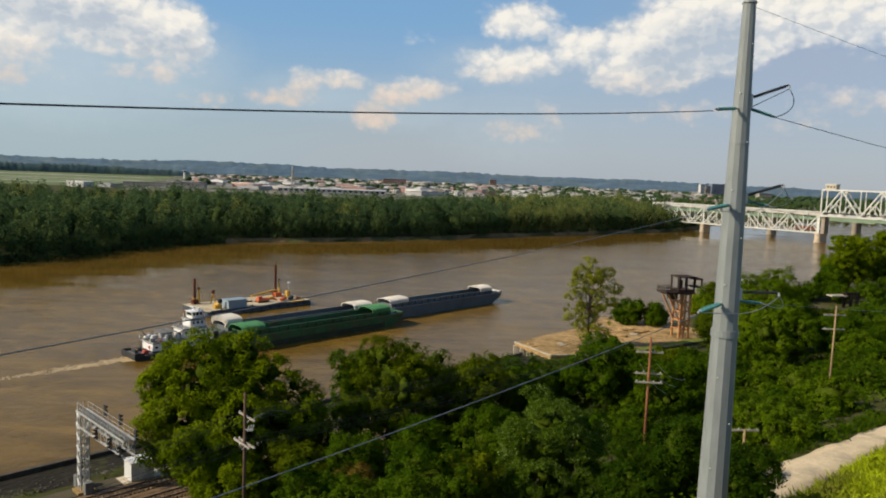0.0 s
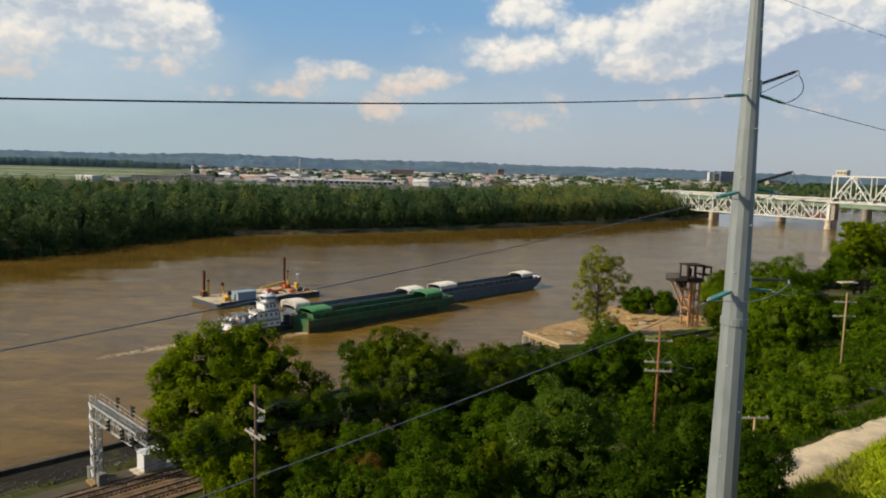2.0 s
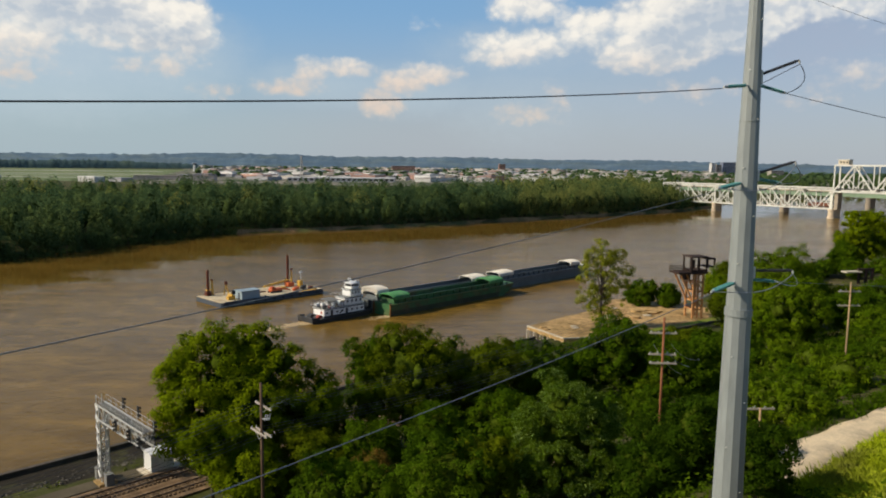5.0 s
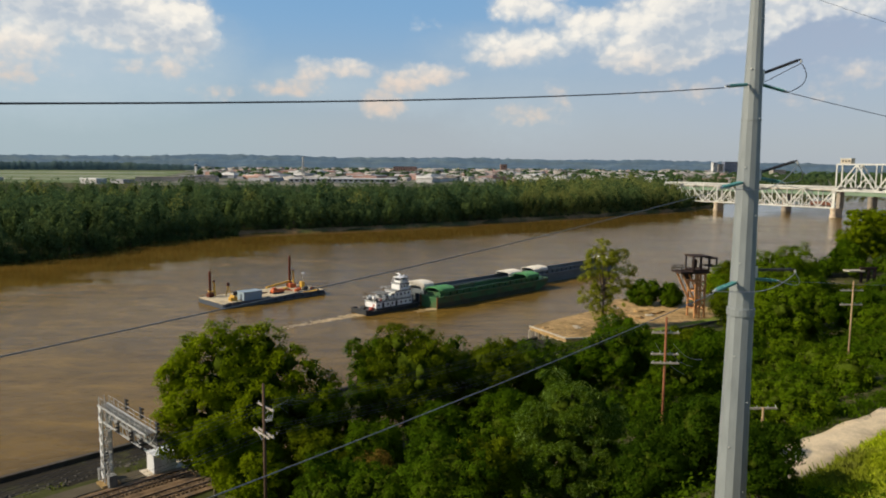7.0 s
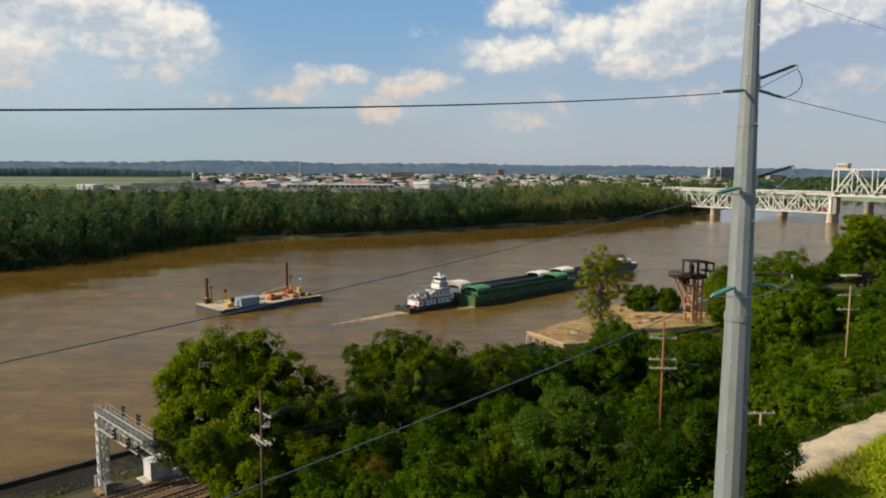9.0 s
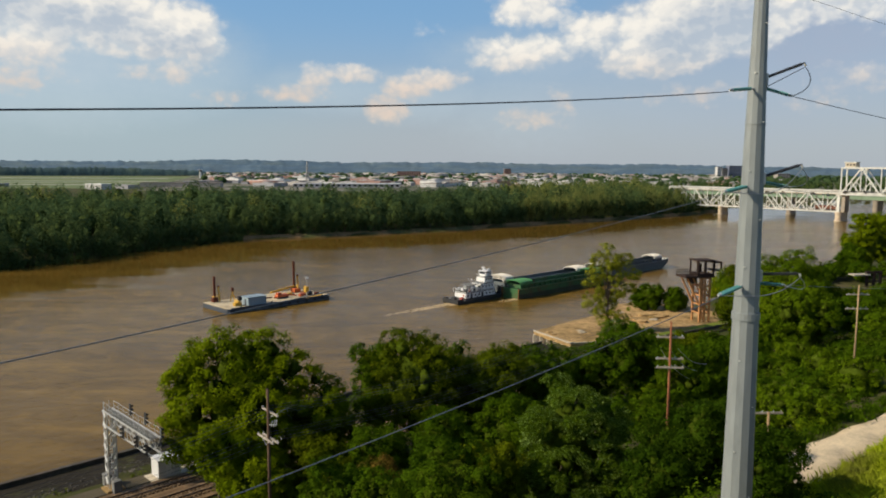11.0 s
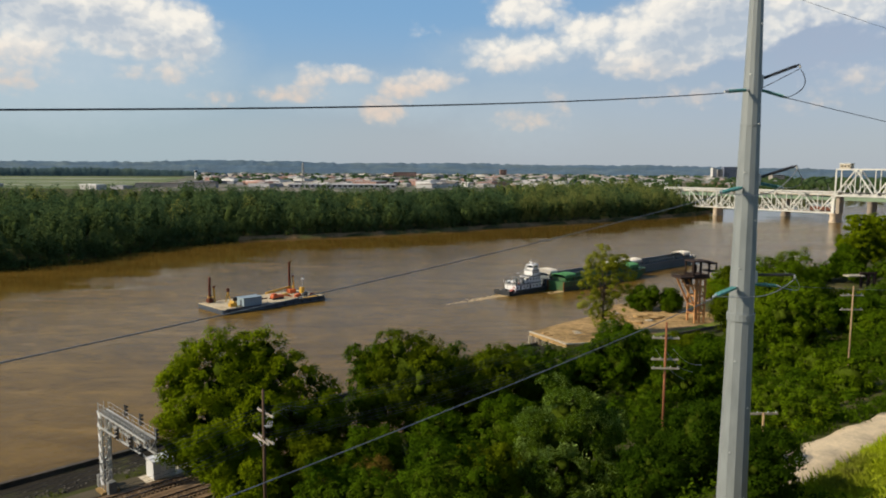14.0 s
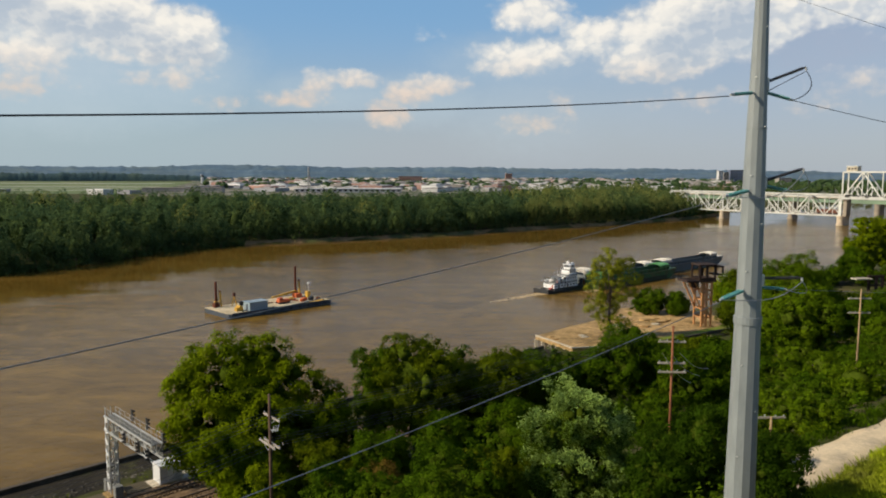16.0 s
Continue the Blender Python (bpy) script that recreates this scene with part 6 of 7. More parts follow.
def towboat():
    t = thing("towboat", "white multi-deck river towboat with black hull and pilothouse", "towboat")
    W = 7.2
    bm = B()
    prof = [(0.0, 0.35), (1.2, -0.5), (19.8, -0.5), (21.6, 0.5), (22.2, 1.5), (14.0, 1.25), (0.0, 1.05)]
    l, r = [bm.verts.new((x, W / 2, z)) for x, z in prof], [bm.verts.new((x, -W / 2, z)) for x, z in prof]
    bm.faces.new(l[::-1]), bm.faces.new(r)
    for i in range(len(prof)):
        j = (i + 1) % len(prof)
        bm.faces.new((l[i], l[j], r[j], r[i]))
    bmesh.ops.recalc_face_normals(bm, faces=bm.faces)
    part("hull", bm, BOAT_BLACK, t, "black hull")
    part("deck", box(B(), 0.1, 13.8, -W / 2 + 0.1, W / 2 - 0.1, 1.0, 1.12), DECK_GREY, t)
    for y in (-1, 1):
        part("rub_strake", bar(B(), (0, y * (W / 2 + 0.06), 0.95), (21.9, y * (W / 2 + 0.06), 1.3), 0.2), BOAT_BLACK, t)
        part("push_knee", box(B(), 21.4, 22.3, y * 2.3 - 0.45, y * 2.3 + 0.45, 0.2, 4.2, bevel=0.08), BOAT_BLACK, t, "black push knee")
        part("bulwark", box(B(), 0.0, 2.4, y * W / 2 - 0.08, y * W / 2 + 0.08, 1.05, 1.75), BOAT_BLACK, t)
    part("bulwark", box(B(), -0.05, 0.1, -W / 2, W / 2, 0.9, 1.75), BOAT_BLACK, t)

    def house(name, x0, x1, half, z0, z1, rows, wn, material=BOAT_WHITE, wz=None, ww=0.55, wh=0.7):
        h = part(name, box(B(), x0, x1, -half, half, z0, z1, bevel=0.05), material, t)
        part("roof_edge", box(B(), x0 - 0.3, x1 + 0.15, -half - 0.16, half + 0.16, z1, z1 + 0.10), BOAT_WHITE, h)
        part("roof_deck", box(B(), x0 - 0.2, x1 + 0.05, -half - 0.06, half + 0.06, z1 + 0.10, z1 + 0.13), DECK_GREY, h)
        # Black strip imitates the shadowed line and openings under each deck edge.
        part("deck_gap", box(B(), x0 - 0.05, x1 + 0.05, -half - 0.05, half + 0.05, z1 - 0.26, z1 - 0.02), BOAT_BLACK, h, "black band drawn as the shadowed gap below the deck edge")
        wz = wz or (z0 + z1) / 2 + 0.1
        for y in (-1, 1):
            for x in np.linspace(x0 + 0.9, x1 - 0.9, wn):
                part("window", box(B(), x - ww / 2, x + ww / 2, y * half - 0.03, y * half + 0.03, wz - wh / 2, wz + wh / 2), WINDOW_DARK, h)
        return h

    main = house("main_deckhouse", 4.8, 19.4, 2.75, 1.1, 3.5, 1, 8, ww=0.7, wh=0.5)
    part("house_skirt", box(B(), 4.75, 19.45, -2.8, 2.8, 1.1, 1.55), BOAT_BLACK, main)
    for y in (-1, 1):
        for x in (7.4, 12.8):
            part("door", box(B(), x - 0.4, x + 0.4, y * 2.75 - 0.05, y * 2.75 + 0.05, 1.15, 3.05), BOAT_BLACK, main)
    second = house("second_deckhouse", 12.6, 19.2, 2.35, 3.62, 5.85, 1, 4)
    third = house("third_deckhouse", 14.8, 18.9, 1.95, 5.98, 7.9, 1, 3)
    pilot = part("pilothouse", box(B(), 15.6, 18.4, -1.5, 1.5, 8.02, 8.75, bevel=0.04), BOAT_WHITE, t)
    part("window_band", box(B(), 15.65, 18.35, -1.45, 1.45, 8.75, 9.6), WINDOW_DARK, pilot, "dark wrap-around pilothouse windows")
    for x, y in product((15.6, 16.5, 17.5, 18.4), (-1.5, 1.5)):
        part("window_post", bar(B(), (x, y, 8.75), (x, y, 9.6), 0.16), BOAT_WHITE, pilot)
    part("pilothouse_roof", box(B(), 15.3, 18.7, -1.8, 1.8, 9.6, 9.82, bevel=0.04), BOAT_WHITE, pilot)
    mast = part("mast", bar(B(), (16.2, 0, 9.8), (16.2, 0, 11.6), 0.18, sides=8, w2=0.1), BOAT_WHITE, t)
    part("radar_bar", box(B(), 16.1, 16.3, -0.9, 0.9, 10.7, 10.95), BOAT_WHITE, mast)
    for x, y in ((17.4, 1.0), (17.6, -1.0)):
        part("radar_dome", bar(B(), (x, y, 9.82), (x, y, 10.6), 0.7, sides=12, w2=0.5), BOAT_WHITE, t)
    part("searchlight", bar(B(), (18.4, -1.2, 9.82), (18.4, -1.2, 10.3), 0.35, sides=10), BOAT_WHITE, t)
    # stacks, vents and gear on the boiler deck
    for y in (-1.5, 1.5):
        part("funnel", box(B(), 8.6, 10.0, y - 0.6, y + 0.6, 3.8, 5.3, bevel=0.08), BOAT_WHITE, t)
        part("stack_cap", box(B(), 8.7, 9.9, y - 0.5, y + 0.5, 5.3, 5.7), BLACK_GEAR, t)
    for k, (x, y) in enumerate(((5.0, -1.6), (6.4, 0.4), (7.4, -1.8), (6.0, 1.8))):
        part("ventilator", box(B(), x - 0.45, x + 0.45, y - 0.45, y + 0.45, 3.8, 4.5 + 0.25 * (k % 2), bevel=0.05), BOAT_WHITE if k % 2 else DECK_GREY, t)
    for x, y, w, z, m_ in ((5.6, -2.0, 0.5, 4.5, BLACK_GEAR), (8.0, -2.1, 0.7, 4.4, BOAT_WHITE), (9.4, -2.2, 0.4, 4.9, BLACK_GEAR), (11.2, -2.1, 0.6, 4.7, BOAT_WHITE), (11.9, -1.9, 0.3, 5.2, BLACK_GEAR), (6.9, -2.3, 0.3, 4.3, LIFE_RED)):
        part("deck_gear", box(B(), x - w, x + w, y - 0.35, y + 0.35, 3.6, z, bevel=0.06), m_, t)
    part("skiff", box(B(), 4.6, 8.2, 1.0, 2.4, 3.85, 4.5, bevel=0.3), GALV_NEW, t)
    for y in (-1, 1):
        for z in (4.3, 4.8):
            part("handrail", bar(B(), (4.2, y * 2.95, z), (10.4, y * 2.95, z), 0.06), BOAT_WHITE, t)
        for x in np.linspace(4.2, 10.4, 6):
            part("rail_post", bar(B(), (x, y * 2.95, 3.8), (x, y * 2.95, 4.8), 0.06), BOAT_WHITE, t)
        for z in (7.0, 7.4):
            part("handrail", bar(B(), (10.6, y * 2.6, z - 0.4), (13.2, y * 2.6, z - 0.4), 0.06), BOAT_WHITE, t)
    for x0, x1, half, z in ((10.0, 19.2, 2.85, 3.62), (12.8, 19.0, 2.45, 5.98), (15.0, 18.7, 1.95, 8.04)):
        for y in (-1, 1):
            for dz in (0.45, 0.9):
                part("handrail", bar(B(), (x0, y * half, z + dz), (x1, y * half, z + dz), 0.05), BOAT_WHITE, t)
            for x in np.linspace(x0, x1, 6):
                part("rail_post", bar(B(), (x, y * half, z), (x, y * half, z + 0.9), 0.05), BOAT_WHITE, t)
    part("stair", bar(B(), (10.0, -2.5, 1.3), (12.0, -2.5, 3.8), 0.7, 0.12), BLACK_GEAR, t)
    part("stair", bar(B(), (11.2, -2.0, 3.9), (13.2, -2.0, 5.95), 0.6, 0.12), BLACK_GEAR, t)
    part("deck_awning", box(B(), 7.0, 11.0, -2.6, 2.6, 5.6, 5.7), DECK_GREY, t, "grey awning over the boiler deck")
    for x, y in product((7.1, 10.9), (-2.5, 2.5)):
        part("awning_post", bar(B(), (x, y, 3.8), (x, y, 5.6), 0.1), BOAT_BLACK, t)
    part("deck_crane", bar(B(), (6.0, 2.2, 3.8), (4.2, 2.2, 6.0), 0.18), BOAT_BLACK, t)
    part("tool_chest", box(B(), 3.0, 3.9, 1.0, 2.6, 1.1, 1.9, bevel=0.06), BLACK_GEAR, t)
    # after deck: winches, red gear, steering tackle
    part("deck_locker", box(B(), 2.6, 3.8, -2.9, -1.7, 1.1, 2.1, bevel=0.1), LIFE_RED, t, "red deck locker")
    part("life_ring", bar(B(), (4.1, -2.2, 2.6), (4.18, -2.2, 2.6), 0.8, sides=14), LIFE_RED, t, "red life ring")
    part("winch", bar(B(), (1.6, -1.0, 1.7), (1.6, 1.0, 1.7), 0.9, sides=12), BLACK_GEAR, t)
    part("winch_bed", box(B(), 1.0, 2.2, -1.3, 1.3, 1.1, 1.4), DECK_GREY, t)
    part("flagstaff", bar(B(), (3.0, 0, 1.1), (3.0, 0, 5.6), 0.1, sides=6), BOAT_BLACK, t)
    part("coiled_line", bar(B(), (2.8, 1.8, 1.1), (2.8, 1.8, 1.6), 1.0, sides=12), YELLOW, t)
    for x in (19.6, 20.8):
        for y in (-2.4, 2.4):
            part("deck_winch", bar(B(), (x - 0.4, y, 1.9), (x + 0.4, y, 1.9), 0.7, sides=10), BLACK_GEAR, t)
    return t


tow_boat = towboat()

FOAM = mat("churned_tan_foam", (0.56, 0.42, 0.23), 0.7, 0, 0.2, 0.6, second=(0.30, 0.20, 0.11), second_at=(0.5, 0.7), second_scale=0.5)


def foam_patch(name, rng, n, width0, width1, length, label):
    """Low crests of churned water trailing astern (local -x), rigid pieces on the surface."""
    v, f = [], []
    for k in range(n):
        u = rng.random() ** 1.9
        x = -length * u
        y = rng.normal(0, 0.45) * (width0 + (width1 - width0) * u)
        a, b, h = rng.uniform(0.4, 1.5) * (1.2 - 0.5 * u), rng.uniform(0.12, 0.36), rng.uniform(0.05, 0.16) * (1.1 - u)
        r = rng.normal(0, 0.5)
        base = len(v)
        for px, py, pz in ((-a, 0, -0.02), (0, -b, -0.02), (a, 0, -0.02), (0, b, -0.02), (0, 0, h)):
            v.append((x + px * cos(r) - py * sin(r), y + px * sin(r) + py * cos(r), pz))
        f += [(base, base + 1, base + 4), (base + 1, base + 2, base + 4), (base + 2, base + 3, base + 4), (base + 3, base, base + 4)]
    ob = mesh_np(name, v, f, FOAM)
    return tagged(ob, label, "wake", kind="stuff")


_rng = np.random.default_rng(31)
stern_wake = foam_patch("stern_wake", _rng, 420, 2.2, 1.7, 29, "pale churned wash streaming behind the towboat")
gap_wash = foam_patch("bow_wash", _rng, 90, 1.2, 2.6, 9, "thin line of wash at the barge stern corner")


# ---- the moored work barge ----


def work_barge():
    t = thing("work_barge", "moored flat work barge with spuds and a pale blue shed", "work barge", (-67.9, 224.4, 0), 45.4)
    # local x along its length, local y across (away from the bluff)
    L_, W_ = 39.4, 17.0
    bm = B()
    outline = [(0.6, 0), (L_ - 1.2, 0), (L_, 1.2), (L_, W_ - 1.2), (L_ - 1.2, W_), (0.6, W_), (0, W_ - 0.6), (0, 0.6)]
    part("hull", prism(bm, outline, -0.6, 1.42), BARGE_BLUE, t, "blue-grey steel hull")
    part("deck", prism(B(), [(x * 0.985 + 0.28, y * 0.97 + 0.24) for x, y in outline], 1.42, 1.52), DECK_TAN, t, "sandy worn deck")
    part("hull_band", box(B(), 0.7, L_ - 1.3, -0.05, 0.05, 0.2, 0.5), HULL_GREY, t)
    for k in range(11):
        x = 1.8 + k * 3.4
        part("tyre_fender", bar(B(), (x, -0.02, 0.8), (x, -0.2, 0.8), 0.9, sides=12), BLACK_GEAR, t)
    part("edge_coaming", box(B(), 1.0, L_ - 1.5, 0.0, 0.22, 1.45, 1.75), BARGE_BLUE, t)
    part("edge_coaming", box(B(), 0.0, 0.2, 0.8, W_ - 0.8, 1.45, 1.7), DECK_TAN, t)

    def spud(x, y, top, guide_h):
        part("spud", bar(B(), (x, y, -3), (x, y, top), 0.85, sides=12), SPUD_RUST, t, "tall rusty round spud pile")
        part("spud_well", box(B(), x - 0.9, x + 0.9, y - 0.9, y + 0.9, 1.4, 2.9, bevel=0.1), SPUD_RUST, t)
        g = part("spud_gantry", bar(B(), (x + 1.6, y - 0.4, 1.5), (x + 1.3, y - 0.2, 1.5 + guide_h), 0.5), YELLOW, t, "yellow spud hoist post")
        part("sheave_block", box(B(), x + 0.9, x + 1.8, y - 0.5, y + 0.1, 1.3 + guide_h, 1.9 + guide_h, bevel=0.1), SPUD_RUST, g)
        part("guide_collar", box(B(), x - 0.6, x + 1.6, y - 0.55, y + 0.55, 3.2, 3.5), YELLOW, g)
    spud(3.4, 15.0, 9.9, 5.0)
    spud(34.0, 14.9, 12.4, 5.6)
    # shed
    s = part("shed", box(B(), 7.6, 14.2, 1.0, 5.0, 1.5, 4.1, bevel=0.04), BLUE_SHED, t, "pale blue sheet-metal shed")
    part("shed_roof", box(B(), 7.4, 14.4, 0.8, 5.2, 4.1, 4.28), BLUE_SHED, s)
    part("shed_door", box(B(), 7.55, 7.62, 2.2, 3.2, 1.55, 3.6), BARGE_BLUE, s)
    for k in range(6):
        part("shed_rib", box(B(), 8.2 + k * 1.1, 8.28 + k * 1.1, 0.94, 1.0, 1.6, 4.0), BLUE_SHED, s)
    # yellow hoist and pump by the after end
    part("hoist_frame", box(B(), 4.2, 6.6, 3.2, 4.8, 1.5, 2.7, bevel=0.1), YELLOW, t, "yellow hoist machinery")
    part("hoist_drum", bar(B(), (5.4, 2.8, 2.9), (5.4, 5.2, 2.9), 0.9, sides=12), YELLOW, t)
    for x, y, h in ((8.6, 12.6, 3.4),):
        bm = B()
        for o in (-0.9, 0.9):
            bar(bm, (x + o, y, 1.5), (x, y, 1.5 + h), 0.28)
        part("a_frame", bm, YELLOW, t, "yellow A-frame")
        part("frame_block", box(B(), x - 0.4, x + 0.4, y - 0.4, y + 0.4, 1.4 + h, 2.6 + h, bevel=0.1), SPUD_RUST, t)
    for x, y, w, h in ((12.0, 12.4, 1.6, 1.4), (14.4, 13.0, 1.0, 1.2), (17.5, 11.6, 1.2, 1.3), (19.2, 12.4, 0.9, 0.9)):
        part("engine", box(B(), x - w, x + w, y - 0.7, y + 0.7, 1.5, 1.5 + h, bevel=0.15), BLACK_GEAR, t, "dark greasy engine")
    # orange excavator-like machine lying amidships
    m = part("orange_machine", box(B(), 21.0, 25.4, 5.0, 7.2, 1.8, 2.9, bevel=0.25), ORANGE, t, "orange deck machine")
    part("machine_cab", box(B(), 21.3, 22.8, 5.3, 6.8, 2.9, 3.5, bevel=0.15), ORANGE, m)
    part("machine_boom", bar(B(), (25.0, 6.2, 2.6), (28.6, 5.4, 1.9), 0.6, 0.4), ORANGE, m)
    for y in (5.1, 7.1):
        part("machine_track", box(B(), 20.9, 25.2, y - 0.25, y + 0.25, 1.5, 2.1, bevel=0.12), BLACK_GEAR, m)
    part("crane_boom", bar(B(), (23.5, 13.6, 2.4), (33.4, 14.0, 3.6), 0.6), YELLOW, t, "yellow boom laid along the deck")
    b = part("derrick_base", box(B(), 32.0, 34.6, 11.6, 13.8, 1.5, 3.0, bevel=0.15), ORANGE, t, "orange derrick winch house")
    part("derrick_post", bar(B(), (33.8, 12.2, 2.9), (33.8, 12.2, 4.6), 0.4), YELLOW, b)
    part("winch_house", box(B(), 35.4, 36.8, 9.6, 11.2, 1.5, 3.6, bevel=0.15), YELLOW, t)
    part("lamp_pole", bar(B(), (36.2, 10.0, 3.4), (36.2, 10.0, 6.4), 0.12), GALV_NEW, t)
    part("lamp_head", box(B(), 35.8, 36.8, 9.7, 10.3, 6.3, 6.9, bevel=0.1), BOAT_WHITE, t)
    for x, y, m_ in ((30.0, 4.6, ORANGE), (31.8, 6.0, ORANGE), (33.6, 5.0, BLACK_GEAR), (35.0, 6.6, BLACK_GEAR), (28.4, 9.0, YELLOW), (35.6, 3.4, SPUD_RUST)):
        part("deck_gear", box(B(), x - 0.8, x + 0.8, y - 0.6, y + 0.6, 1.5, 2.5, bevel=0.2), m_, t)
    part("ramp_plate", box(B(), 30.5, 36.6, 0.6, 2.6, 1.52, 1.70), YELLOW, t, "yellow edge plate")
    for x in (5, 16, 27, 36):
        part("bollard", bar(B(), (x, 0.7, 1.5), (x, 0.7, 2.1), 0.4, sides=8), BLACK_GEAR, t)
    for x0, x1 in ((15.5, 21.0), (25.5, 30.0)):
        part("pipe", bar(B(), (x0, 8.6, 1.75), (x1, 8.8, 1.75), 0.4, sides=8), SPUD_RUST, t)
    return t


work_barge()

# ---- bridges ----
BRIDGE = Matrix.Translation((276.2, 737.7, 0)) @ Matrix.Rotation(math.atan2(-0.8, 0.6), 4, "Z")  # local x runs towards the near bank


def member(p, name, a, b, w, material):
    return part(name, bar(B(), a, b, w), material, p)


def truss_span(name, label, x0, x1, z0, z1, n, half, w, portal=False, lattice=False):
    t = thing(name, label, "bridge span", group="bridge spans")
    t.matrix_basis = BRIDGE
    xs = np.linspace(x0, x1, n + 1)
    for y in (-half, half):
        member(t, "bottom_chord", (x0, y, z0), (x1, y, z0), w * 1.25, TRUSS)
        member(t, "top_chord", (x0 if portal else xs[0], y, z1), (x1, y, z1), w * 1.25, TRUSS)
        for i, x in enumerate(xs):
            member(t, "vertical", (x, y, z0), (x, y, z1), w * (1.0 if i in (0, n) else 0.7), TRUSS)
        for i, (a, b) in enumerate(zip(xs, xs[1:])):
            up = (i % 2 == 0) == (i < n // 2)
            member(t, "diagonal", (a, y, z0 if up else z1), (b, y, z1 if up else z0), w * 0.95, TRUSS)
            if lattice:
                m = (a + b) / 2
                zm = (z0 + z1) / 2
                member(t, "sub_diagonal", (m, y, zm), (b if up else a, y, z0), w * 0.55, TRUSS)
                member(t, "sub_vertical", (m, y, z0), (m, y, zm), w * 0.5, TRUSS)
    for x in xs:
        member(t, "cross_beam", (x, -half, z1), (x, half, z1), w * 0.8, TRUSS)
        member(t, "floor_beam", (x, -half, z0), (x, half, z0), w * 0.9, TRUSS)
    for a, b in zip(xs, xs[1:]):
        member(t, "lateral_brace", (a, -half, z1), (b, half, z1), w * 0.5, TRUSS)
    return t


def pier(name, label, x, y, w, d, z1, material, skew=0.0):
    t = thing(name, label, "bridge pier", group="bridge piers")
    t.matrix_basis = BRIDGE @ pose(x, y, 0, 0, 0, skew)
    bm = B()
    n = 10
    out = [(w / 2 * cos(q) * 1.0, d / 2 * (1 if sin(q) > 0 else -1) + w / 2 * sin(q)) for q in np.linspace(0, 2 * pi, 2 * n + 1)[:-1] + 0.01]
    prism(bm, out, -4, z1 - 1.0)
    part("shaft", bm, material, t)
    part("cap", prism(B(), [(a * 1.14, b * 1.05) for a, b in out], z1 - 1.0, z1), material, t)
    part("footing", prism(B(), [(a * 1.2, b * 1.05) for a, b in out], -4, 1.1), material, t)


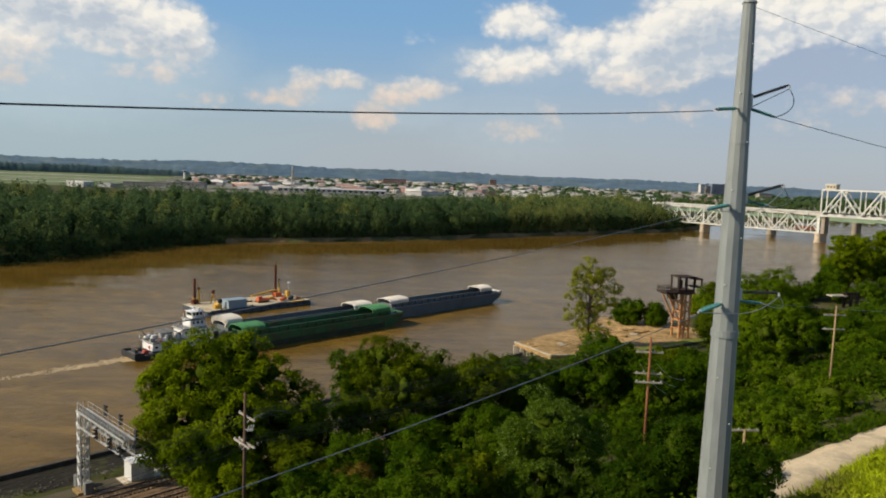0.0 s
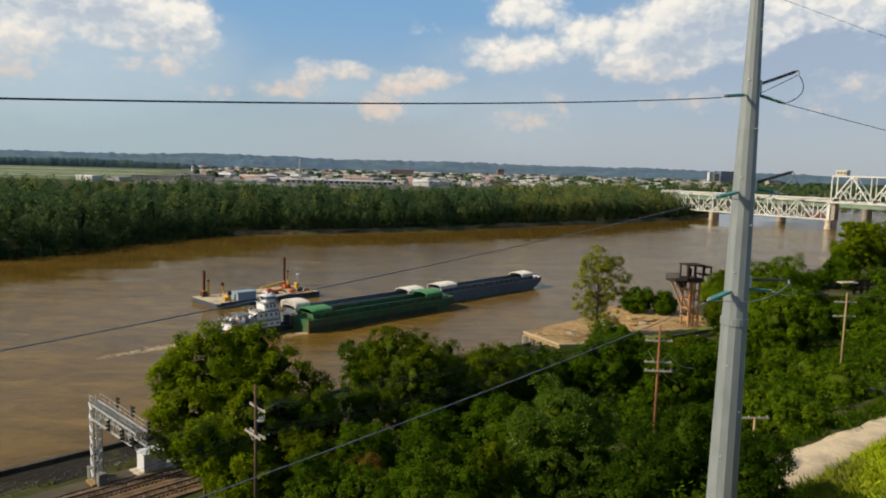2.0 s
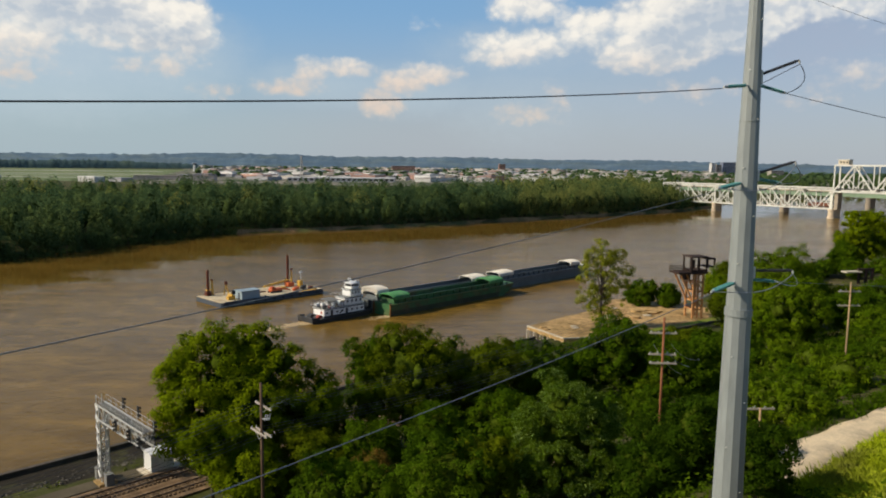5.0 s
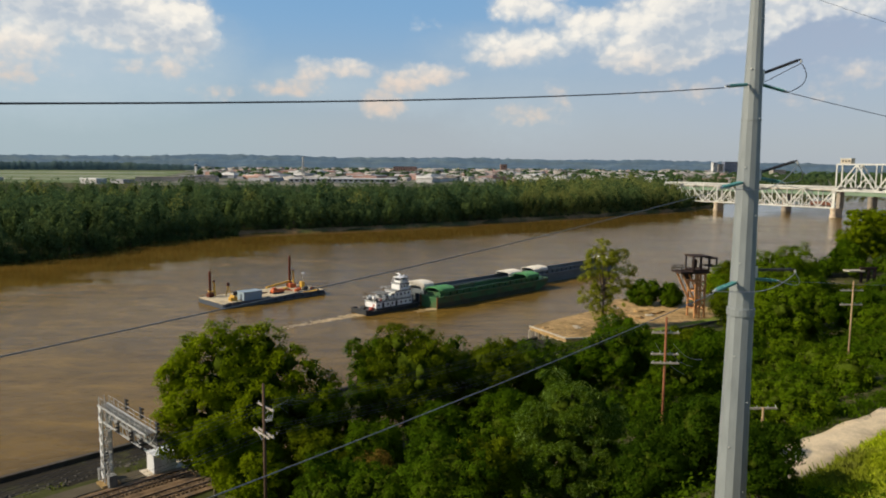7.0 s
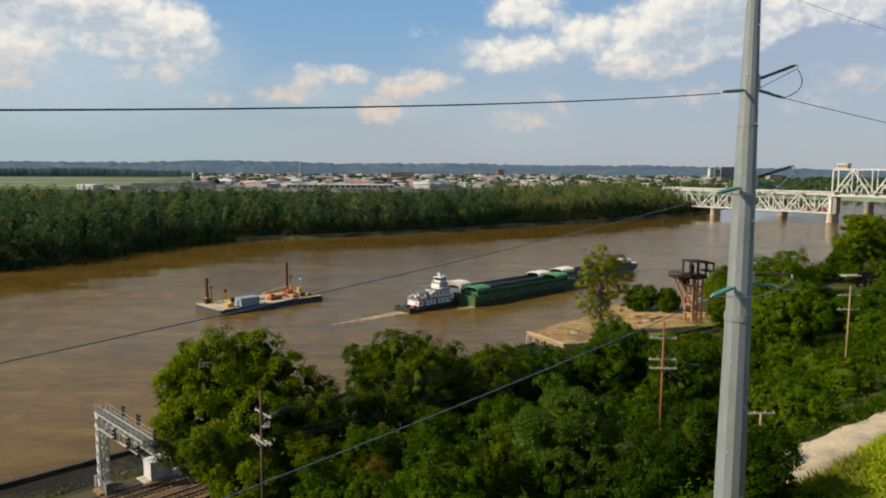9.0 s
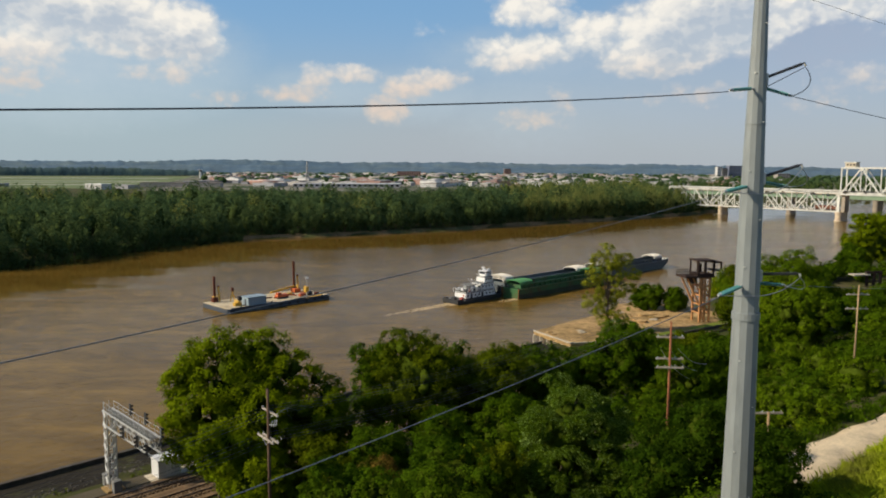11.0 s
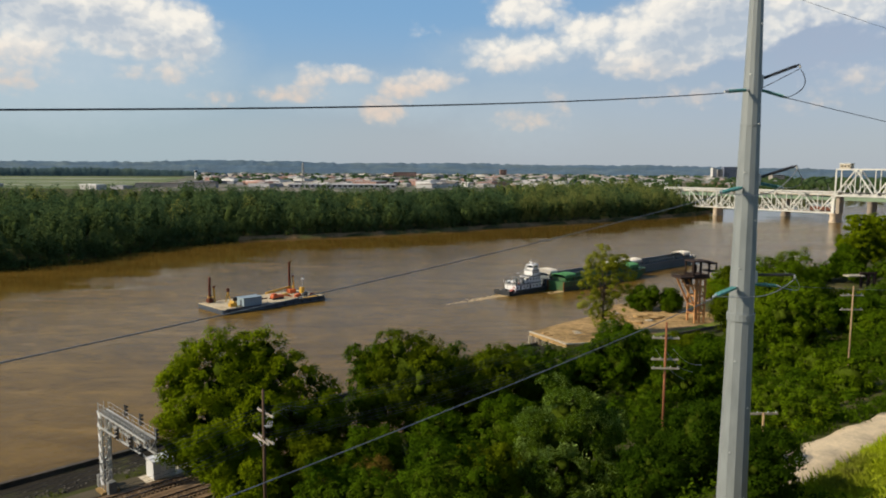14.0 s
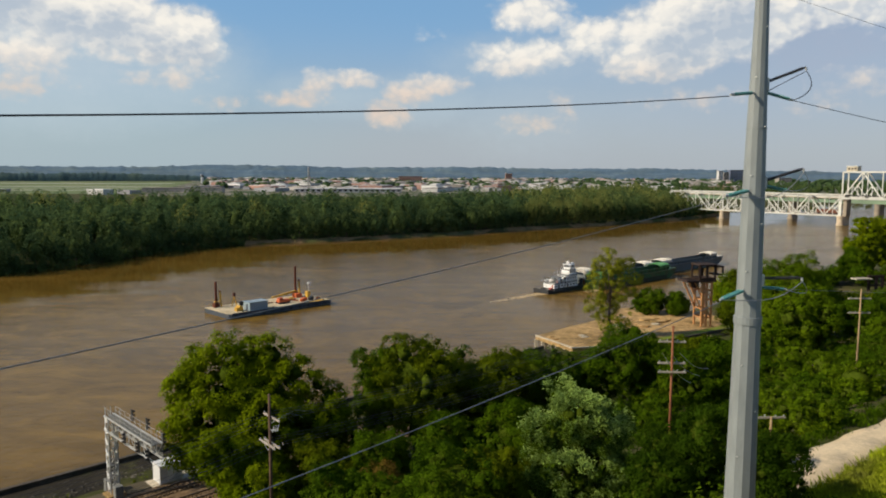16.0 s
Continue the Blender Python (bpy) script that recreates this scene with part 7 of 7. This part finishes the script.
def bridges():
    truss_span("truss_span", "pale painted steel deck truss span over the river", -62, 0, 8.2, 25.3, 4, 4.2, 0.86, lattice=True)
    truss_span("truss_span", "pale painted steel deck truss span over the river", 0.6, 115, 8.2, 25.5, 8, 4.2, 0.86, lattice=True)
    truss_span("through_truss_span", "tall pale steel through truss span with portal frames", 115.8, 245, 23.6, 46.3, 8, 5.0, 1.05, portal=True, lattice=True)
    # road slab on the deck spans, rail deck within them
    t = thing("bridge_deck", "grey road deck carried on the truss bridge", "bridge deck")
    t.matrix_basis = BRIDGE
    part("slab", box(B(), -62, 245, -5.4, 5.4, 25.9, 26.4), ASPHALT, t)
    for y in (-5.5, 5.5):
        part("parapet", box(B(), -62, 115, y - 0.15, y + 0.15, 26.0, 27.0), TRUSS, t)
    part("rail_floor", box(B(), -60, 115, -3.2, 3.2, 8.6, 9.1), PIER_DARK, t)
    pier("bridge_pier", "sunlit pale stone bridge pier", 0.2, 0, 4.6, 9.0, 8.0, PIER)
    pier("bridge_pier", "sunlit pale stone bridge pier", 115.2, 0, 5.4, 10.0, 8.0, PIER)
    p = thing("bridge_pier", "tall stone pier with a darkened shadow side under the through truss", "bridge pier", group="bridge piers")
    p.matrix_basis = BRIDGE
    part("column", box(B(), 112.8, 115.0, -4.4, -2.6, 8.0, 23.0), TRUSS, p)
    # This darker column stands for the shadow side of the pier.
    part("column", box(B(), 116.2, 119.2, -3.4, 4.4, 8.0, 23.0), PIER_DARK, p)
    # gatehouse on the truss top
    g = thing("bridge_house", "small pale machine house on top of the truss", "machine house")
    g.matrix_basis = BRIDGE
    part("wall", box(B(), 117.5, 126.5, -3.6, 3.6, 46.9, 51.0, bevel=0.2), CONCRETE_PALE, g)
    part("roof", box(B(), 117.0, 127.0, -4.0, 4.0, 51.0, 51.6), TRUSS, g)
    for k in range(3):
        part("window", box(B(), 119 + 2.6 * k, 120.4 + 2.6 * k, -3.66, -3.56, 48.4, 49.8), WINDOW_DARK, g)
    # a wagon standing on the low deck
    w = thing("rail_wagon", "rust-brown rail wagon standing on the lower bridge deck", "rail wagon")
    w.matrix_basis = BRIDGE
    part("wagon_body", box(B(), 92, 112, -1.5, 1.5, 10.2, 13.4, bevel=0.15), BOXCAR, w)
    part("underframe", box(B(), 92.5, 111.5, -1.2, 1.2, 9.5, 10.2), BLACK_GEAR, w)
    for x in (94.5, 109.5):
        for y in (-0.9, 0.9):
            part("wheel", bar(B(), (x, y - 0.1, 9.55), (x, y + 0.1, 9.55), 0.9, sides=10), BLACK_GEAR, w)
    # the road bridge behind, on plate girders
    off = 56.0
    for k, (x0, x1) in enumerate(((-110, -4.2), (-4, 76.8), (77, 156.8), (157, 260))):
        t = thing("girder_span", "green plate girder span of the bridge behind", "bridge span", group="girder spans")
        t.matrix_basis = BRIDGE @ pose(31, off, 0)
        for y in (-4.5, 4.5):
            part("plate_girder", box(B(), x0, x1, y - 0.25, y + 0.25, 17.2, 21.6), GIRDER, t)
            for x in np.arange(x0 + 1, x1, 5.0):
                part("stiffener", box(B(), x - 0.1, x + 0.1, y - 0.45, y + 0.45, 17.4, 21.4), GIRDER, t)
        part("deck_slab", box(B(), x0, x1, -6.5, 6.5, 21.6, 22.2), PIER, t)
        for y in (-6.4, 6.4):
            part("railing", box(B(), x0, x1, y - 0.1, y + 0.1, 22.2, 23.2), TRUSS, t)
    for x in (40, 121, 202):
        pier("bridge_pier", "dark stained concrete pier of the bridge behind", x, off, 5.0, 8.0, 17.0, PIER_DARK)


bridges()

# ---- airfield and far town ----
# Mown green lightened and greyed, the haze over the distance being in it.
FIELD = mat("hazy_mown_airfield_grass", (0.135, 0.180, 0.080), 0.95, 0, 0.2, 0.02, second=(0.19, 0.215, 0.105), second_at=(0.45, 0.6), second_scale=0.004)
RUNWAY = mat("pale_runway_concrete", (0.42, 0.40, 0.35), 0.9, 0, 0.15, 0.02)
TOWN_GROUND = mat("town_lots_and_roofs", (0.24, 0.215, 0.175), 0.95, 0, 0.35, 0.012, second=(0.085, 0.105, 0.06), second_at=(0.46, 0.56), second_scale=0.009)
WALLS = [mat("town_wall", c, 0.85, 0, 0.15, 0.05, piece=0.25) for c in ((0.40, 0.38, 0.35), (0.33, 0.30, 0.27), (0.36, 0.22, 0.18), (0.60, 0.59, 0.57), (0.30, 0.30, 0.32))]
ROOFS = [mat("town_roof", c, 0.8, 0, 0.15, 0.05, piece=0.25) for c in ((0.44, 0.43, 0.42), (0.30, 0.30, 0.31), (0.70, 0.69, 0.68), (0.24, 0.20, 0.17))]


def flat_sheet(name, label, pts, z, material):
    bm = B()
    prism(bm, pts, 3.2, z)
    tagged(part(name, bm, material), label, name.replace("_", " "), kind="structure")


def airfield():
    flat_sheet("airfield", "broad mown green airfield", [(-2600, 1330), (-560, 1330), (-980, 2850), (-2600, 2850)], 4.3, FIELD)
    for k, (y0, y1, x0, x1) in enumerate(((1560, 1590, -1500, -720), (1900, 1945, -1900, -760), (2350, 2420, -2300, -900), (1740, 1755, -1200, -640))):
        flat_sheet("runway", "pale concrete runway across the airfield", [(x0, y0), (x1, y0), (x1, y1), (x0, y1)], 4.42, RUNWAY)
    flat_sheet("town_ground", "far town streets, lots and yards", [(-520, 1230), (1500, 1230), (3600, 4300), (-1500, 4300), (-1000, 2860)], 4.2, TOWN_GROUND)


airfield()


def building_mesh(rng, w, d, h, pitched):
    bm = B()
    box(bm, -w / 2, w / 2, -d / 2, d / 2, -1, h, slot=0)
    if pitched:
        r = [(-d / 2 - 0.5, h), (d / 2 + 0.5, h), (0, h + d * 0.22)]
        a, b = [[bm.verts.new((x, y, z)) for y, z in r] for x in (-w / 2 - 0.5, w / 2 + 0.5)]
        fs = [bm.faces.new(a[::-1]), bm.faces.new(b)] + [bm.faces.new((a[i], a[(i + 1) % 3], b[(i + 1) % 3], b[i])) for i in range(3)]
        for f in fs:
            f.material_index = 1
    else:
        box(bm, -w / 2 - 0.3, w / 2 + 0.3, -d / 2 - 0.3, d / 2 + 0.3, h, h + 0.7, slot=1)
        box(bm, -w * 0.2, w * 0.1, -d * 0.2, d * 0.2, h + 0.7, h + 2.6, slot=0)
    # window strips
    rows = max(1, int(h / 3.6))
    for i in range(rows):
        z = 1.6 + i * 3.6
        for x in np.arange(-w / 2 + 2, w / 2 - 1, max(3.2, w / 9)):
            box(bm, x - 0.7, x + 0.7, -d / 2 - 0.12, -d / 2 + 0.1, z - 0.7, z + 0.8, slot=2)
    return bm


def far_town():
    rng = np.random.default_rng(90)
    kinds = []
    for k in range(14):
        w, d, h = ((rng.uniform(14, 26), rng.uniform(10, 18), rng.uniform(5, 9)), (rng.uniform(40, 95), rng.uniform(25, 50), rng.uniform(6, 11)))[k % 2]
        bm = building_mesh(rng, w, d, h, k % 4 == 0)
        me = bpy.data.meshes.new("building")
        bm.to_mesh(me)
        bm.free()
        for m in (WALLS[k % 5], ROOFS[(k * 3) % 4], WINDOW_DARK):
            me.materials.append(m)
        kinds.append(me)
    labels = ("low pale commercial building in the far town", "long flat-roofed warehouse in the far town")
    n, placed, rest = 0, 0, []
    while n < 520:
        y = rng.uniform(1500, 4050)
        r = rng.uniform(-0.34, 0.47)
        if rng.random() > np.interp(r, (-0.34, -0.25, 0.3, 0.47), (0.5, 1.0, 0.9, 0.5)):
            continue
        k = int(rng.integers(14))
        m = pose(r * y, y, 4.2, 0, 0, rng.choice((-32, -32, 58, -27)) + rng.uniform(-4, 4))
        n += 1
        if y < 2500 and n < 470 and placed < 240:
            o = new("building", kinds[k])
            o.matrix_basis = m
            tagged(o, labels[k % 2], "building", "far town buildings")
            placed += 1
        else:
            rest.append((k, m))
    # the farthest houses, too small to count, joined
    V, F, S, base = [], [], [], 0
    for k, m in rest:
        me = kinds[k]
        for pl in me.polygons:
            if len(pl.vertices) == 4 and pl.material_index < 2:
                F.append([i + base for i in pl.vertices])
                S.append(pl.material_index + 2 * (k % 3))
        V += [m @ v.co for v in me.vertices]
        base += len(me.vertices)
    mesh_mats = [q for i in range(3) for q in (WALLS[i], ROOFS[i])]
    tagged(mesh_np("far_houses", np.array(V), np.array(F), mesh_mats, None, S), "crowded pale roofs and walls of the far town", "town", kind="stuff")
    # trees among the houses
    V, F, base = [], [], 0
    for k in range(1700):
        y = rng.uniform(1700, 4200)
        x = rng.uniform(-0.33, 0.62) * y
        h = rng.uniform(7, 14)
        v, f = blob([(x, y, 4 + h * 0.5, h * 0.9, h * 0.7, h * 0.5)], 1.0, 6, 4)
        V.append(v + rng.normal(0, 0.6, v.shape)), F.append(f + base)
        base += len(v)
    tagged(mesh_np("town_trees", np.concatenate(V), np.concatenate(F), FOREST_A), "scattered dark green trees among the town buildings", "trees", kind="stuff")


far_town()


def block(name, label, x, y, w, d, h, wall, rz=0.0, floors=6, cols=6, roof=None):
    t = thing(name, label, "building", (x, y, 4.2), rz)
    wl = part("wall", box(B(), -w / 2, w / 2, -d / 2, d / 2, -1, h), wall, t)
    part("roof", box(B(), -w / 2 - 0.4, w / 2 + 0.4, -d / 2 - 0.4, d / 2 + 0.4, h, h + 1.0), roof or ROOFS[1], t)
    if floors:
        for i in range(floors):
            for j in range(cols):
                xx, zz = -w / 2 + w * (j + 0.5) / cols, h * (i + 0.6) / floors
                part("window", box(B(), xx - w / cols * 0.28, xx + w / cols * 0.28, -d / 2 - 0.15, -d / 2 + 0.1, zz - h / floors * 0.26, zz + h / floors * 0.26), WINDOW_DARK, wl)
    return t


TOWER_GLASS = mat("blue_grey_curtain_wall", (0.17, 0.19, 0.26), 0.35, 0.1, 0.12, 0.05)


def landmarks():
    Y = 2900
    block("apartment_tower", "pale slender apartment tower on the skyline", 0.366 * Y, Y, 18, 18, 46, WALLS[3], 8, 8, 3)
    block("apartment_tower", "brown apartment tower on the skyline", 0.377 * Y, Y + 30, 22, 20, 40, WALLS[1], 8, 8, 4)
    block("office_tower", "dark blue-grey office slab on the skyline", 0.396 * Y, Y + 60, 62, 26, 50, TOWER_GLASS, 6, 9, 9)
    block("brick_building", "tan low block beside the towers", 0.405 * Y, Y - 300, 46, 26, 22, WALLS[1], 6, 4, 6)
    block("brick_building", "dark red brick warehouse on the skyline", -0.052 * 2700, 2700, 84, 30, 24, WALLS[2], 4, 5, 10)
    block("brick_building", "red brick tower block above the town", 0.081 * 3000, 3000, 26, 18, 34, WALLS[2], 4, 6, 4)
    block("warehouse", "long low warehouse with a white roof", -0.135 * 1480, 1480, 210, 60, 7, WALLS[4], 3, 1, 20, ROOFS[2])
    block("warehouse", "broad white flat-roofed store", 0.13 * 1700, 1700, 70, 40, 9, WALLS[3], 4, 1, 8, ROOFS[2])
    block("warehouse", "long pale warehouse in the far town", 0.07 * 2000, 2000, 150, 40, 8, WALLS[0], 4, 1, 14, ROOFS[0])
    block("hangar", "white airfield hangar behind the woods", -0.475 * 1290, 1290, 46, 20, 8.5, WALLS[3], -30, 0, 0, ROOFS[2])
    block("hangar", "long grey airfield hangar with a pale roof", -0.435 * 1330, 1330, 40, 24, 6, WALLS[4], -34, 0, 0, ROOFS[1])
    block("hangar", "broad grey-brown airfield hangar", -0.36 * 1450, 1450, 150, 40, 8, WALLS[1], 8, 0, 0, ROOFS[3])
    block("hangar", "low grey airfield building", -0.62 * 1400, 1400, 50, 26, 6, WALLS[4], 8, 1, 8, ROOFS[0])
    t = thing("control_tower", "small white airfield control tower", "tower", (-0.335 * 2500, 2500, 4))
    part("shaft", bar(B(), (0, 0, -1), (0, 0, 22), 9, sides=8, w2=7), WALLS[3], t)
    part("cab", bar(B(), (0, 0, 22), (0, 0, 27), 9, sides=8, w2=12), WINDOW_DARK, t)
    part("roof", bar(B(), (0, 0, 27), (0, 0, 28.5), 13, sides=8), WALLS[3], t)
    # striped chimney-like mast over the woods
    t = thing("lattice_mast", "tall pale mast with a wide base above the woods", "mast", (-0.190 * 1450, 1450, 4))
    for a in range(3):
        x, y = 4.0 * cos(a * 2.1), 4.0 * sin(a * 2.1)
        part("leg", bar(B(), (x, y, -1), (x * 0.3, y * 0.3, 46), 0.9), WALLS[0], t)
    for z in np.arange(4, 46, 5.0):
        k = 1 - 0.7 * z / 46
        for a in range(3):
            p, q = (4 * k * cos(a * 2.1), 4 * k * sin(a * 2.1), z), (4 * k * cos((a + 1) * 2.1), 4 * k * sin((a + 1) * 2.1), z + 2.5)
            part("brace", bar(B(), p, q, 0.5), WALLS[0], t)
    part("antenna_head", bar(B(), (0, 0, 44), (0, 0, 50), 3.2, sides=10), WALLS[3], t)
    # terraces of parked wagons: long brown and grey strips
    for k in range(9):
        block("storage_shed", "long brown-roofed storage shed row", -0.285 * 2000 + 0.030 * k * 1700, 1900 + 40 * (k % 3), 16, 420, 5, WALLS[4], -8 - 2 * k, 0, 0, ROOFS[(1, 3)[k % 2]])


landmarks()

# ---- movement ----


def tow_place(t):
    """The green barge's near stern corner on the water, and the heading of the tow."""
    return -47.45 + 6.441 * t + 0.01324 * t * t, 181.87 + 6.623 * t - 0.01402 * t * t, 46.48 - 0.205 * t


def motions():
    for ob, u, n in ((green_barge, 0.0, BW / 2), (grey_barge, 0.1, BW * 1.5 + 0.25), (lead_barge, BL + 0.5, BW * 1.5 + 0.25),
                     (tow_boat, -23.3, 10.2), (stern_wake, -23.0, 10.2), (gap_wash, 0.5, 1.5)):
        rows = []
        for t in np.arange(0, 16.5, 1.0):
            x, y, turn = tow_place(t)
            a = radians(turn)
            rows.append((float(t), pose(x + u * cos(a) - n * sin(a), y + u * sin(a) + n * cos(a), 0, 0, 0, turn)))
        walk(ob, rows)
    # the gust reaches the low sprays of the maple first and the top last
    rng = np.random.default_rng(77)
    for ob, p, up in maple_sprays:
        start = 12.6 + 1.5 * min(max(up, 0.0), 1.0) + rng.uniform(-0.25, 0.35)
        far, lean = rng.uniform(105, 150), rng.uniform(-18, 18)
        rows = [(0.0, pose(*p)), (start, pose(*p))]
        for dt, share in ((0.45, 0.42), (0.9, 0.8), (1.4, 1.0)):
            rows.append((start + dt, pose(*p, -far * share, lean * share, 0)))
        rows.append((16.0, pose(*p, -far + rng.uniform(-14, 14), lean, 0)))
        walk(ob, rows)


motions()
